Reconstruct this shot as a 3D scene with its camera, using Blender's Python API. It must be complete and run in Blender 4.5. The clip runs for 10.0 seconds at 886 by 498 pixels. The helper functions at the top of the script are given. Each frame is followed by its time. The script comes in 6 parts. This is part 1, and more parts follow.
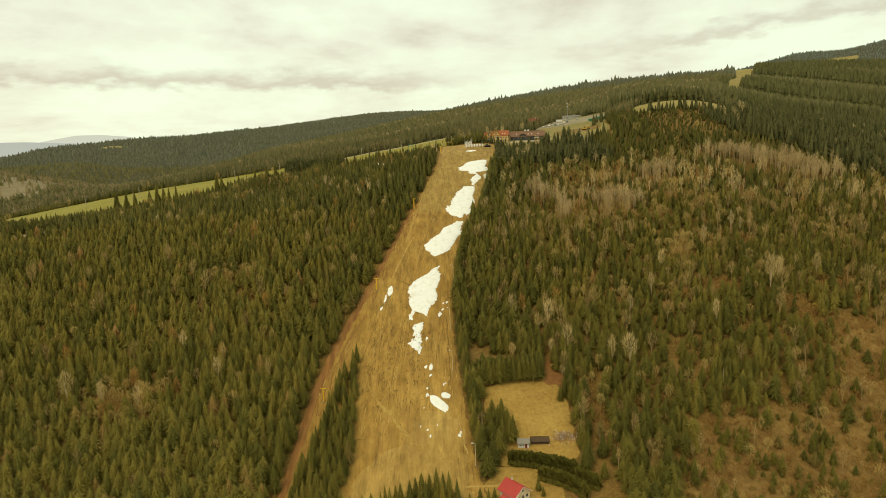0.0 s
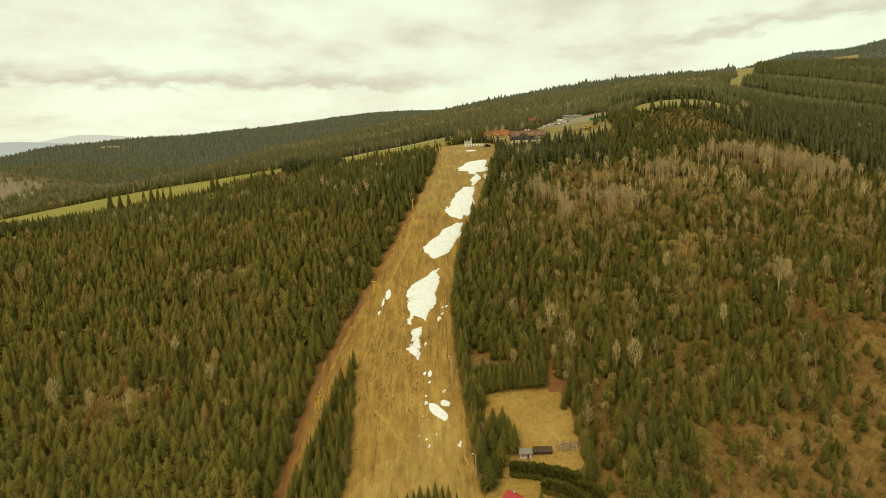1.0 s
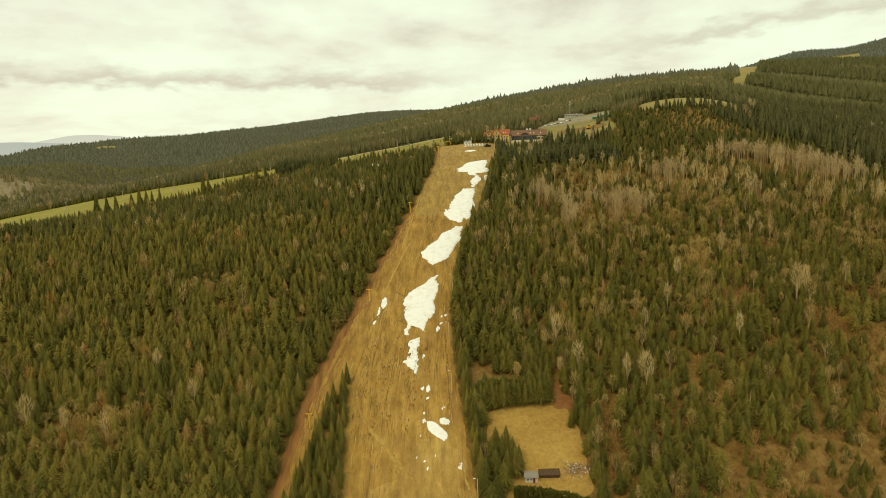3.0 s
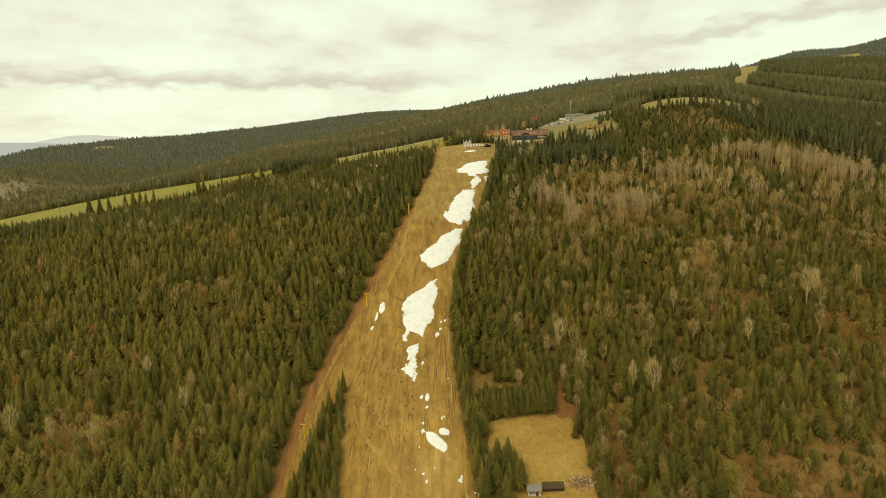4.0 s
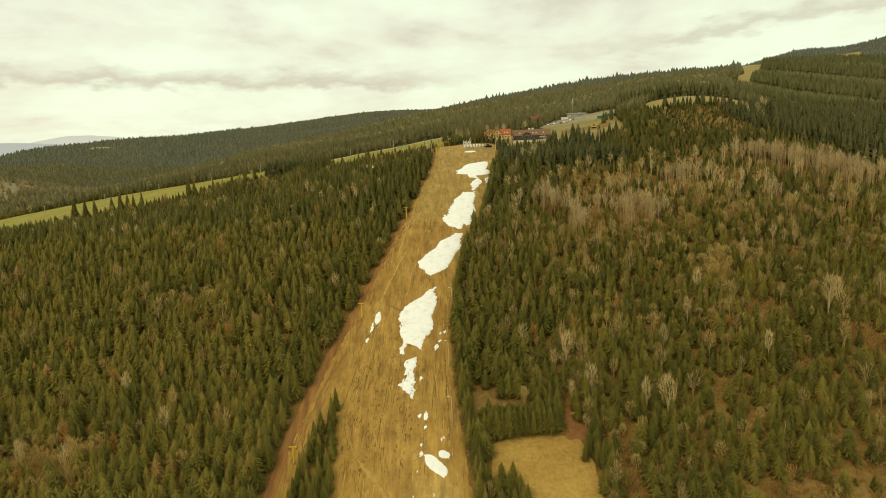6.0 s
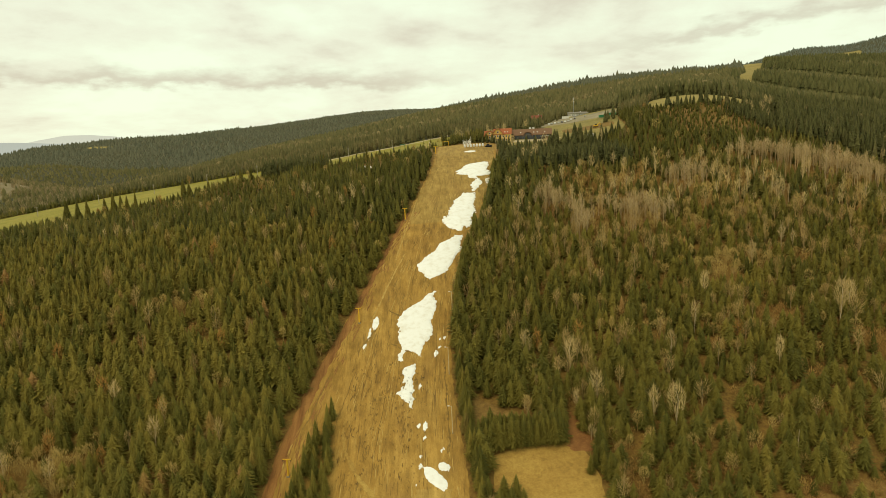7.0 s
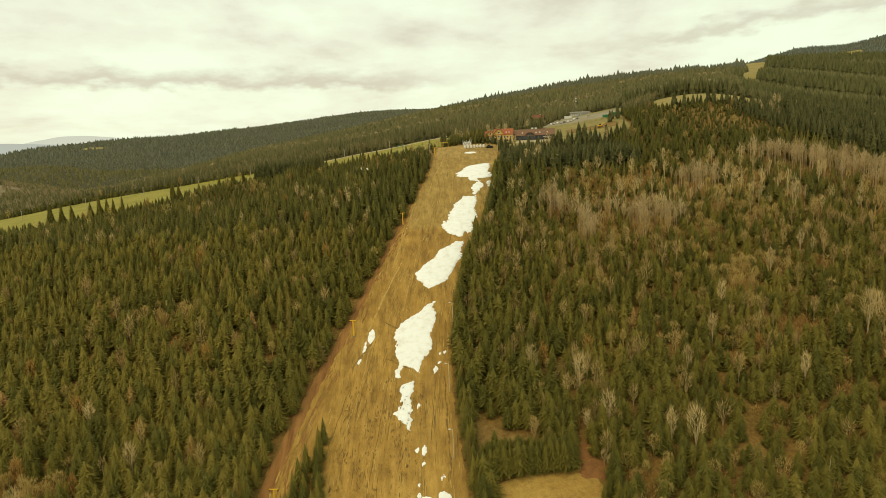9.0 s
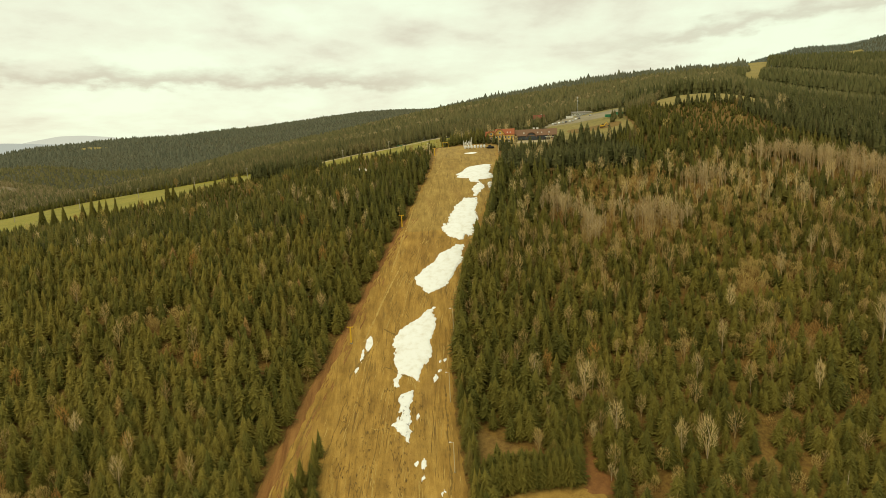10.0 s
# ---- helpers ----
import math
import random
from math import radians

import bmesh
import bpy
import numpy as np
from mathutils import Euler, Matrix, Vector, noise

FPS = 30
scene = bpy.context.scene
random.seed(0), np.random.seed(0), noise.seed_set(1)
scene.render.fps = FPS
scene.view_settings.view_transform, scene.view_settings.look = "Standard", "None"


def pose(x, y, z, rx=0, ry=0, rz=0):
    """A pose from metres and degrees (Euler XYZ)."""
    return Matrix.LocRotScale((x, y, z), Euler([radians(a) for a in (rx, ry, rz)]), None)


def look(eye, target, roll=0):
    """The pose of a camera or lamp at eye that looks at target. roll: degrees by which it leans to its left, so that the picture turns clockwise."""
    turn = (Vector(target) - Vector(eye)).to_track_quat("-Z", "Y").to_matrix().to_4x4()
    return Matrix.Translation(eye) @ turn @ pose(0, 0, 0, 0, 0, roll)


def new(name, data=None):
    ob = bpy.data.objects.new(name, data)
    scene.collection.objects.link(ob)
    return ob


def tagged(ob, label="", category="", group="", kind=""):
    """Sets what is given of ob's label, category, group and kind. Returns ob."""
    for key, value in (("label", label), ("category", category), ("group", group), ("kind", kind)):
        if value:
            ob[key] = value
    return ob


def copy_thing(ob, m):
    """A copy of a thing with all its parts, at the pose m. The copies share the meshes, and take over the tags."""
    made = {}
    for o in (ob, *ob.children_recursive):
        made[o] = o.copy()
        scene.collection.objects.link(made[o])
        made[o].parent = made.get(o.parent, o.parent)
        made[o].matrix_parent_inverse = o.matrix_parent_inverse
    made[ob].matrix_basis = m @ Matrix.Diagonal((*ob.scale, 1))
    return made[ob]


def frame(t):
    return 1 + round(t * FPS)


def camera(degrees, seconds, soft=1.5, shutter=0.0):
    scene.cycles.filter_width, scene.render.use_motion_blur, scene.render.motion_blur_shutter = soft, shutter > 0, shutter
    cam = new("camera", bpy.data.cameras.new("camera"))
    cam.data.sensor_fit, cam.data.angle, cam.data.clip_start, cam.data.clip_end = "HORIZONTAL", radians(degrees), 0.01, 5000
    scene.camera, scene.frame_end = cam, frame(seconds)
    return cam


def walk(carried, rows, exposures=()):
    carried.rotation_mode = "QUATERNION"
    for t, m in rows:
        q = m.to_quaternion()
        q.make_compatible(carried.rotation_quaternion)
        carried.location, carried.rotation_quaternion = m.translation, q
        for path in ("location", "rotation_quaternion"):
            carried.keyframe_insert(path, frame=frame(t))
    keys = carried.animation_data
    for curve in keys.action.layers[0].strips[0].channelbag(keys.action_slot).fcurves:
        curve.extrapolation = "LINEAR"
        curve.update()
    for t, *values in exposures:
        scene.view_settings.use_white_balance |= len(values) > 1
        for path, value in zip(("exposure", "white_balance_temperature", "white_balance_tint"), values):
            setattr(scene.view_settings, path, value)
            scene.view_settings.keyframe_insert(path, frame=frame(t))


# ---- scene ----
EXPOSURE, KELVIN, TINT = 0.0, 8000, 2
cam = camera(66.0, 10.0, soft=0.8)
EYE, TILT, LEAN = 140.0, -9.9, 2.5
# seconds, right, ahead, up (metres from the first camera, in its own axes), yaw, pitch, roll
ROWS = [
    (0.0, 0.00, 0.00, 0.00, 0.000, 0.000, 0.000),
    (0.5, 0.02, 4.82, 0.77, -0.031, -0.018, 0.020),
    (1.0, 0.03, 9.64, 1.54, -0.055, -0.027, 0.025),
    (1.5, 0.04, 14.46, 2.32, -0.090, -0.033, 0.048),
    (2.0, 0.04, 19.28, 3.10, -0.108, -0.043, 0.062),
    (2.5, 0.03, 24.10, 3.90, -0.127, -0.053, 0.085),
    (4.0, -0.03, 38.56, 6.32, -0.212, -0.044, 0.140),
    (4.5, -0.06, 43.37, 7.14, -0.240, -0.039, 0.175),
    (5.0, -0.10, 48.19, 7.97, -0.264, -0.037, 0.201),
    (5.5, -0.14, 53.01, 8.81, -0.283, -0.047, 0.215),
    (7.0, -0.31, 67.48, 11.37, -0.367, -0.117, 0.295),
    (7.5, -0.38, 72.30, 12.23, -0.389, -0.139, 0.297),
    (8.0, -0.45, 77.12, 13.10, -0.423, -0.129, 0.328),
    (8.5, -0.53, 81.94, 13.99, -0.468, -0.106, 0.362),
    (9.0, -0.62, 86.76, 14.87, -0.464, -0.103, 0.395),
    (9.5, -0.71, 91.58, 15.77, -0.462, -0.094, 0.370),
    (10.0, -0.81, 96.40, 16.67, -0.496, -0.114, 0.385),
]
walk(cam, [(t, pose(0, 0, EYE, TILT, LEAN, 0) @ pose(x, y, z, 90 + pitch, roll, yaw)) for t, x, y, z, yaw, pitch, roll in ROWS],
     exposures=[(0.0, EXPOSURE, KELVIN, TINT), (10.0, EXPOSURE, KELVIN, TINT)])

# ---- world and sun: a bright overcast sky ----
world = bpy.data.worlds.new("overcast_sky")
scene.world = world
world.use_nodes = True
wt = world.node_tree
wt.nodes.clear()


def wnode(kind, **kw):
    n = wt.nodes.new(kind)
    for k, v in kw.items():
        n.inputs[k].default_value = v
    return n


w_out = wnode("ShaderNodeOutputWorld")
w_bg = wnode("ShaderNodeBackground", Strength=1.0)
w_sky = wnode("ShaderNodeTexSky")
w_sky.sky_type, w_sky.sun_disc = "NISHITA", False
w_sky.sun_elevation, w_sky.sun_rotation = radians(48), radians(-35)
w_co = wnode("ShaderNodeTexCoord")
w_sep = wnode("ShaderNodeSeparateXYZ")
wt.links.new(w_co.outputs["Generated"], w_sep.inputs[0])


def wmath(op, a, b=None):
    n = wt.nodes.new("ShaderNodeMath")
    n.operation = op
    for i, v in enumerate((a, b)):
        if v is None:
            continue
        if isinstance(v, (int, float)):
            n.inputs[i].default_value = v
        else:
            wt.links.new(v, n.inputs[i])
    return n.outputs[0]


# cloud deck seen as a flat layer overhead
w_up = wmath("ADD", wmath("MAXIMUM", w_sep.outputs["Z"], 0.0), 0.22)
w_px, w_py = wmath("DIVIDE", w_sep.outputs["X"], w_up), wmath("DIVIDE", w_sep.outputs["Y"], w_up)
w_comb = wnode("ShaderNodeCombineXYZ")
wt.links.new(wmath("MULTIPLY", w_px, 1.15), w_comb.inputs[0])
wt.links.new(w_py, w_comb.inputs[1])
w_n1 = wnode("ShaderNodeTexNoise", Scale=0.8, Detail=7.0, Roughness=0.55, Distortion=0.25)
w_n2 = wnode("ShaderNodeTexNoise", Scale=3.0, Detail=5.0, Roughness=0.6)
for n in (w_n1, w_n2):
    wt.links.new(w_comb.outputs[0], n.inputs["Vector"])
w_mix = wmath("ADD", wmath("MULTIPLY", w_n1.outputs["Fac"], 0.78), wmath("MULTIPLY", w_n2.outputs["Fac"], 0.22))
w_ramp = wnode("ShaderNodeValToRGB")
w_ramp.color_ramp.elements[0].position, w_ramp.color_ramp.elements[0].color = 0.36, (0.665, 0.65, 0.625, 1)
w_ramp.color_ramp.elements[1].position, w_ramp.color_ramp.elements[1].color = 0.57, (0.90, 1.055, 0.985, 1)
el = w_ramp.color_ramp.elements.new(0.465)
el.color = (0.83, 0.90, 0.855, 1)
wt.links.new(w_mix, w_ramp.inputs[0])
# two long grey cloud banks low over the hills, with ragged under-sides
w_az = wmath("ARCTAN2", w_sep.outputs["X"], w_sep.outputs["Y"])
w_el = wmath("DIVIDE", w_sep.outputs["Z"], wmath("SQRT", wmath("SUBTRACT", 1.0, wmath("MINIMUM", wmath("MULTIPLY", w_sep.outputs["Z"], w_sep.outputs["Z"]), 0.98))))
w_flat = wnode("ShaderNodeCombineXYZ")
wt.links.new(wmath("MULTIPLY", w_az, 5.0), w_flat.inputs[0])
wt.links.new(wmath("MULTIPLY", w_el, 13.0), w_flat.inputs[1])
w_rag = wnode("ShaderNodeTexNoise", Scale=3.4, Detail=6.0, Roughness=0.55)
w_fray = wnode("ShaderNodeTexNoise", Scale=0.9, Detail=5.0, Roughness=0.6)
for n in (w_rag, w_fray):
    wt.links.new(w_flat.outputs[0], n.inputs["Vector"])


def wstep(v, lo, hi):
    n = wnode("ShaderNodeMapRange")
    n.interpolation_type = "SMOOTHSTEP"
    wt.links.new(v, n.inputs[0])
    for i, q in ((1, lo), (2, hi), (3, 0.0), (4, 1.0)):
        n.inputs[i].default_value = q
    return n.outputs[0]


def bank(low, high, from_az, to_az, slant):
    e = wmath("ADD", wmath("ADD", w_el, wmath("MULTIPLY", w_az, slant)), wmath("MULTIPLY", wmath("SUBTRACT", w_rag.outputs["Fac"], 0.5), 0.060))
    under = wstep(e, low, low + 0.016)
    over = wmath("SUBTRACT", 1.0, wstep(e, low + 0.010, high))
    side = wstep(w_az, from_az, to_az)
    return wmath("MULTIPLY", wmath("MULTIPLY", under, over), wmath("MULTIPLY", side, wstep(w_fray.outputs["Fac"], 0.22, 0.42)))


w_bank = wmath("ADD", bank(0.052, 0.092, 0.10, -0.12, 0.034), wmath("MULTIPLY", bank(0.054, 0.088, 0.16, 0.36, -0.11), 0.8))
w_grey = wnode("ShaderNodeMixRGB", Color2=(0.585, 0.555, 0.525, 1))
wt.links.new(wmath("MULTIPLY", wmath("MINIMUM", w_bank, 1.0), 0.85), w_grey.inputs["Fac"])
wt.links.new(w_ramp.outputs[0], w_grey.inputs["Color1"])
w_blue = wnode("ShaderNodeMixRGB", Fac=0.93)
w_dim = wnode("ShaderNodeMixRGB", Fac=1.0, Color2=(0.1, 0.1, 0.1, 1))
w_dim.blend_type = "MULTIPLY"
wt.links.new(w_sky.outputs[0], w_dim.inputs["Color1"])
wt.links.new(w_dim.outputs[0], w_blue.inputs["Color1"])
wt.links.new(w_grey.outputs[0], w_blue.inputs["Color2"])
wt.links.new(w_blue.outputs[0], w_bg.inputs["Color"])
wt.links.new(w_bg.outputs[0], w_out.inputs["Surface"])

sun_data = bpy.data.lights.new("sun", "SUN")
sun_data.energy, sun_data.angle, sun_data.color = 1.0, radians(26), (1.0, 0.87, 0.70)
sun = new("sun", sun_data)
sun.matrix_world = look((-300, -420, 620), (0, 0, 0))

# ---- materials ----
class Mat:
    """A node material with short ways to add noise, ramps and bumps."""

    def __init__(self, name, rough=0.9, metal=0.0, spec=0.2):
        self.m = bpy.data.materials.new(name)
        self.m.use_nodes = True
        self.t = self.m.node_tree
        self.b = self.t.nodes["Principled BSDF"]
        self.b.inputs["Roughness"].default_value = rough
        self.b.inputs["Metallic"].default_value = metal
        self.b.inputs["Specular IOR Level"].default_value = spec
        self.co = self.t.nodes.new("ShaderNodeTexCoord").outputs["Object"]

    def put(self, v, socket):
        if isinstance(v, (int, float)):
            socket.default_value = v
        elif isinstance(v, tuple):
            socket.default_value = (*v, 1) if len(v) == 3 and len(socket.default_value) == 4 else v
        else:
            self.t.links.new(v, socket)

    def noise(self, scale, stretch=(1, 1, 1), detail=4.0, rough=0.6, turn=0.0):
        mp = self.t.nodes.new("ShaderNodeMapping")
        mp.inputs["Scale"].default_value = stretch
        mp.inputs["Rotation"].default_value = (0, 0, turn)
        self.t.links.new(self.co, mp.inputs["Vector"])
        n = self.t.nodes.new("ShaderNodeTexNoise")
        n.inputs["Scale"].default_value, n.inputs["Detail"].default_value, n.inputs["Roughness"].default_value = scale, detail, rough
        self.t.links.new(mp.outputs[0], n.inputs["Vector"])
        return n.outputs["Fac"]

    def ramp(self, fac, *stops):
        r = self.t.nodes.new("ShaderNodeValToRGB")
        e = r.color_ramp.elements
        while len(e) < len(stops):
            e.new(0.5)
        for k, (p, c) in enumerate(stops):
            e[k].position = p
            e[k].color = (*c, 1) if isinstance(c, tuple) else (c, c, c, 1)
        self.t.links.new(fac, r.inputs[0])
        return r.outputs[0]

    def mix(self, fac, a, b, blend="MIX"):
        n = self.t.nodes.new("ShaderNodeMixRGB")
        n.blend_type = blend
        self.put(fac, n.inputs[0]), self.put(a, n.inputs[1]), self.put(b, n.inputs[2])
        return n.outputs[0]

    def math(self, op, a, b=0.0):
        n = self.t.nodes.new("ShaderNodeMath")
        n.operation = op
        self.put(a, n.inputs[0]), self.put(b, n.inputs[1])
        return n.outputs[0]

    def bump(self, fac, strength=0.4, dist=0.1):
        n = self.t.nodes.new("ShaderNodeBump")
        n.inputs["Strength"].default_value, n.inputs["Distance"].default_value = strength, dist
        self.t.links.new(fac, n.inputs["Height"])
        self.t.links.new(n.outputs[0], self.b.inputs["Normal"])
        return self

    def colour(self, c):
        self.put(c, self.b.inputs["Base Color"])
        return self


def plain(name, c, rough=0.8, metal=0.0, grain=3.0, amount=0.25):
    """A painted or plain surface with light wear and grime."""
    m = Mat(name, rough, metal)
    dark = tuple(v * (1 - amount) for v in c)
    light = tuple(min(1, v * (1 + amount * 0.5)) for v in c)
    return m.colour(m.ramp(m.noise(grain), (0.3, dark), (0.7, light))).bump(m.noise(grain * 6), 0.15, 0.02).m


def foliage(name, a, b, odd, stands=None):
    """Needles: from a to b from tree to tree, now and then the odd colour."""
    m = Mat(name, 0.75, spec=0.15)
    at = m.t.nodes.new("ShaderNodeAttribute")
    at.attribute_name = "tint"
    ob = m.t.nodes.new("ShaderNodeObjectInfo")
    f = m.math("FRACT", m.math("ADD", at.outputs["Fac"], ob.outputs["Random"]))
    tree = m.ramp(f, (0.0, a), (0.62, b), (0.975, b), (1.0, odd))
    isl = m.t.nodes.new("ShaderNodeNewGeometry").outputs["Random Per Island"]
    c = m.mix(1.0, tree, m.ramp(isl, (0.0, 0.9), (1.0, 1.1)), "MULTIPLY")
    c = m.mix(1.0, c, m.ramp(m.noise(0.9, detail=3), (0.3, 0.85), (0.7, 1.12)), "MULTIPLY")
    if stands:
        c = m.mix(m.ramp(m.noise(0.006, detail=5), (0.52, 0.0), (0.66, 0.5)), c, stands)
    m.colour(c)
    thin_light = m.t.nodes.new("ShaderNodeBsdfTranslucent")
    m.t.links.new(m.mix(1.0, c, (1.6, 1.6, 1.4), "MULTIPLY"), thin_light.inputs["Color"])
    both = m.t.nodes.new("ShaderNodeMixShader")
    both.inputs[0].default_value = 0.2
    m.t.links.new(m.b.outputs[0], both.inputs[1])
    m.t.links.new(thin_light.outputs[0], both.inputs[2])
    m.t.links.new(both.outputs[0], m.t.nodes["Material Output"].inputs["Surface"])
    return m.m


needles = foliage("spruce_needles", (0.128, 0.118, 0.026), (0.244, 0.192, 0.042), (0.38, 0.22, 0.08))
needles_dark = foliage("dark_spruce_needles", (0.106, 0.099, 0.021), (0.186, 0.153, 0.032), (0.21, 0.15, 0.045))
needles_far = foliage("far_woods", (0.118, 0.115, 0.046), (0.195, 0.168, 0.068), (0.24, 0.19, 0.085), (0.205, 0.165, 0.070))
# distance haze is mixed into the next two: paler, bluer needles
needles_ridge_haze = foliage("hazed_ridge_woods", (0.128, 0.134, 0.090), (0.175, 0.174, 0.116), (0.22, 0.20, 0.125), (0.20, 0.185, 0.115))
needles_haze = foliage("hazed_farthest_woods", (0.135, 0.155, 0.125), (0.175, 0.19, 0.155), (0.21, 0.21, 0.16))
twigs_grey = foliage("birch_twigs", (0.34, 0.215, 0.088), (0.47, 0.325, 0.140), (0.38, 0.20, 0.08))
twigs_olive = foliage("willow_twigs", (0.36, 0.24, 0.085), (0.50, 0.36, 0.135), (0.56, 0.45, 0.13))
twigs_grove = foliage("grove_birch_twigs", (0.35, 0.245, 0.125), (0.50, 0.37, 0.195), (0.43, 0.27, 0.13))
twigs_vale = foliage("valley_twigs", (0.25, 0.185, 0.105), (0.35, 0.265, 0.15), (0.38, 0.29, 0.15))
twigs_rust = foliage("rusty_larch_twigs", (0.34, 0.17, 0.05), (0.46, 0.245, 0.075), (0.50, 0.30, 0.09))
# dark spruces; in the strips along rides it paints their shaded fronts
needles_dark_shade = foliage("dark_and_shade_needles", (0.094, 0.095, 0.033), (0.146, 0.136, 0.050), (0.18, 0.15, 0.065))
# upper needles: a little bluer than the lower ones, to paint in haze
needles_up = foliage("upper_spruce_needles", (0.113, 0.110, 0.028), (0.208, 0.172, 0.043), (0.29, 0.19, 0.08))
needles_up_dark = foliage("upper_dark_needles", (0.096, 0.094, 0.023), (0.165, 0.145, 0.034), (0.20, 0.15, 0.06))
twigs_pale = foliage("upper_birch_twigs", (0.45, 0.325, 0.155), (0.62, 0.46, 0.225), (0.48, 0.30, 0.13))
twigs_far = foliage("far_leafless_twigs", (0.20, 0.155, 0.07), (0.31, 0.24, 0.115), (0.28, 0.19, 0.09))
twigs_red = foliage("shrub_twigs", (0.30, 0.158, 0.053), (0.38, 0.228, 0.077), (0.46, 0.37, 0.09))
bark_m = Mat("spruce_bark")
bark = bark_m.colour(bark_m.ramp(bark_m.noise(5, (1, 1, 0.2)), (0.3, (0.06, 0.04, 0.025)), (0.7, (0.13, 0.09, 0.055)))).m
birch_m = Mat("birch_bark")
birch_bark = birch_m.colour(birch_m.ramp(birch_m.noise(2.5, (1, 1, 2)), (0.35, (0.20, 0.14, 0.085)), (0.6, (0.42, 0.33, 0.21)))).m
pale_m = Mat("upper_birch_bark")
pale_bark = pale_m.colour(pale_m.ramp(pale_m.noise(2.5, (1, 1, 2)), (0.35, (0.34, 0.25, 0.16)), (0.6, (0.58, 0.46, 0.32)))).m

# forest floor and open country
g = Mat("forest_floor")
g_c = g.ramp(g.noise(0.05, detail=6), (0.3, (0.11, 0.070, 0.018)), (0.5, (0.225, 0.110, 0.029)), (0.7, (0.29, 0.155, 0.045)))
g_c = g.mix(0.55, g_c, g.ramp(g.noise(0.9, detail=5), (0.35, (0.08, 0.050, 0.014)), (0.65, (0.26, 0.165, 0.042))))
forest_floor = g.colour(g_c).bump(g.noise(1.2), 0.4, 0.3).m


far_g = Mat("far_woodland_floor")
far_floor = far_g.colour(far_g.ramp(far_g.noise(0.02, detail=6), (0.3, (0.048, 0.046, 0.019)), (0.7, (0.080, 0.070, 0.031)))).bump(far_g.noise(0.3), 0.4, 0.8).m


def grass(name, low, mid, high, run=(1, 1, 1), turn=0.0, streak=0.5):
    """Dry or green grass with patches, fine grain, and streaks along its run."""
    m = Mat(name)
    c = m.ramp(m.noise(0.045, detail=7, rough=0.62), (0.32, low), (0.5, mid), (0.68, high))
    s = m.ramp(m.noise(0.55, run, 5, 0.65, turn), (0.34, tuple(v * 0.62 for v in low)), (0.5, mid), (0.66, tuple(v * 1.12 for v in high)))
    c = m.mix(streak, c, s)
    f = m.ramp(m.noise(2.6, detail=4, rough=0.75), (0.3, 0.78), (0.7, 1.18))
    return m.colour(m.mix(1.0, c, f, "MULTIPLY")).bump(m.noise(2.0), 0.5, 0.2).m


def slope_grass(name, low, mid, high, turn):
    """Mown, trampled slope grass: broad mottling, streaks down the fall line, scattered wheel scratches and reddish bare spots."""
    m = Mat(name)
    c = m.ramp(m.noise(0.035, detail=8, rough=0.66), (0.30, low), (0.5, mid), (0.70, high))
    s = m.ramp(m.noise(0.42, (1, 0.16, 0.16), 6, 0.7, turn), (0.34, tuple(v * 0.68 for v in low)), (0.5, mid), (0.66, tuple(v * 1.12 for v in high)))
    c = m.mix(0.48, c, s)
    c = m.mix(1.0, c, m.ramp(m.noise(0.22, (1, 0.5, 0.5), 7, 0.7), (0.3, 0.76), (0.7, 1.2)), "MULTIPLY")
    worn = m.ramp(m.noise(0.09, (1, 0.4, 0.4), 6, 0.65, turn), (0.54, 0.0), (0.68, 0.5))
    c = m.mix(worn, c, (0.275, 0.152, 0.046))
    line = m.ramp(m.noise(1.25, (1, 0.045, 0.045), 3, 0.6, turn), (0.58, 0.0), (0.68, 0.9))
    where = m.ramp(m.noise(0.05, (1, 0.6, 0.6), 4, 0.6), (0.42, 0.0), (0.56, 1.0))
    c = m.mix(m.math("MULTIPLY", line, where), c, (0.145, 0.082, 0.026))
    speck = m.ramp(m.noise(1.7, (1, 0.6, 0.6), 3, 0.6), (0.64, 0.0), (0.74, 0.5))
    c = m.mix(speck, c, (0.16, 0.095, 0.03))
    f = m.ramp(m.noise(2.8, detail=4, rough=0.75), (0.3, 0.80), (0.7, 1.16))
    return m.colour(m.mix(1.0, c, f, "MULTIPLY")).bump(m.noise(1.6, (1, 0.5, 0.5)), 0.5, 0.25).m


piste_grass = slope_grass("dry_piste_grass", (0.240, 0.126, 0.030), (0.355, 0.200, 0.048), (0.46, 0.279, 0.077), -0.13)
upper_turf = slope_grass("olive_upper_turf", (0.235, 0.138, 0.038), (0.340, 0.212, 0.059), (0.44, 0.29, 0.09), -0.13)
garden_grass = grass("dry_garden_grass", (0.28, 0.155, 0.040), (0.38, 0.226, 0.058), (0.45, 0.29, 0.080), streak=0.35)
meadow_grass = grass("green_meadow_grass", (0.185, 0.162, 0.024), (0.262, 0.222, 0.036), (0.32, 0.255, 0.05), (0.25, 1, 1), 0.2, 0.4)
hay_grass = grass("dry_upland_meadow", (0.22, 0.165, 0.05), (0.29, 0.22, 0.066), (0.35, 0.265, 0.085), streak=0.3)
scrub_floor = grass("bracken_and_scrub_floor", (0.150, 0.080, 0.024), (0.225, 0.128, 0.038), (0.32, 0.20, 0.064), streak=0.4)
heath_floor = grass("dull_heath", (0.15, 0.115, 0.06), (0.215, 0.165, 0.085), (0.29, 0.22, 0.12), streak=0.4)
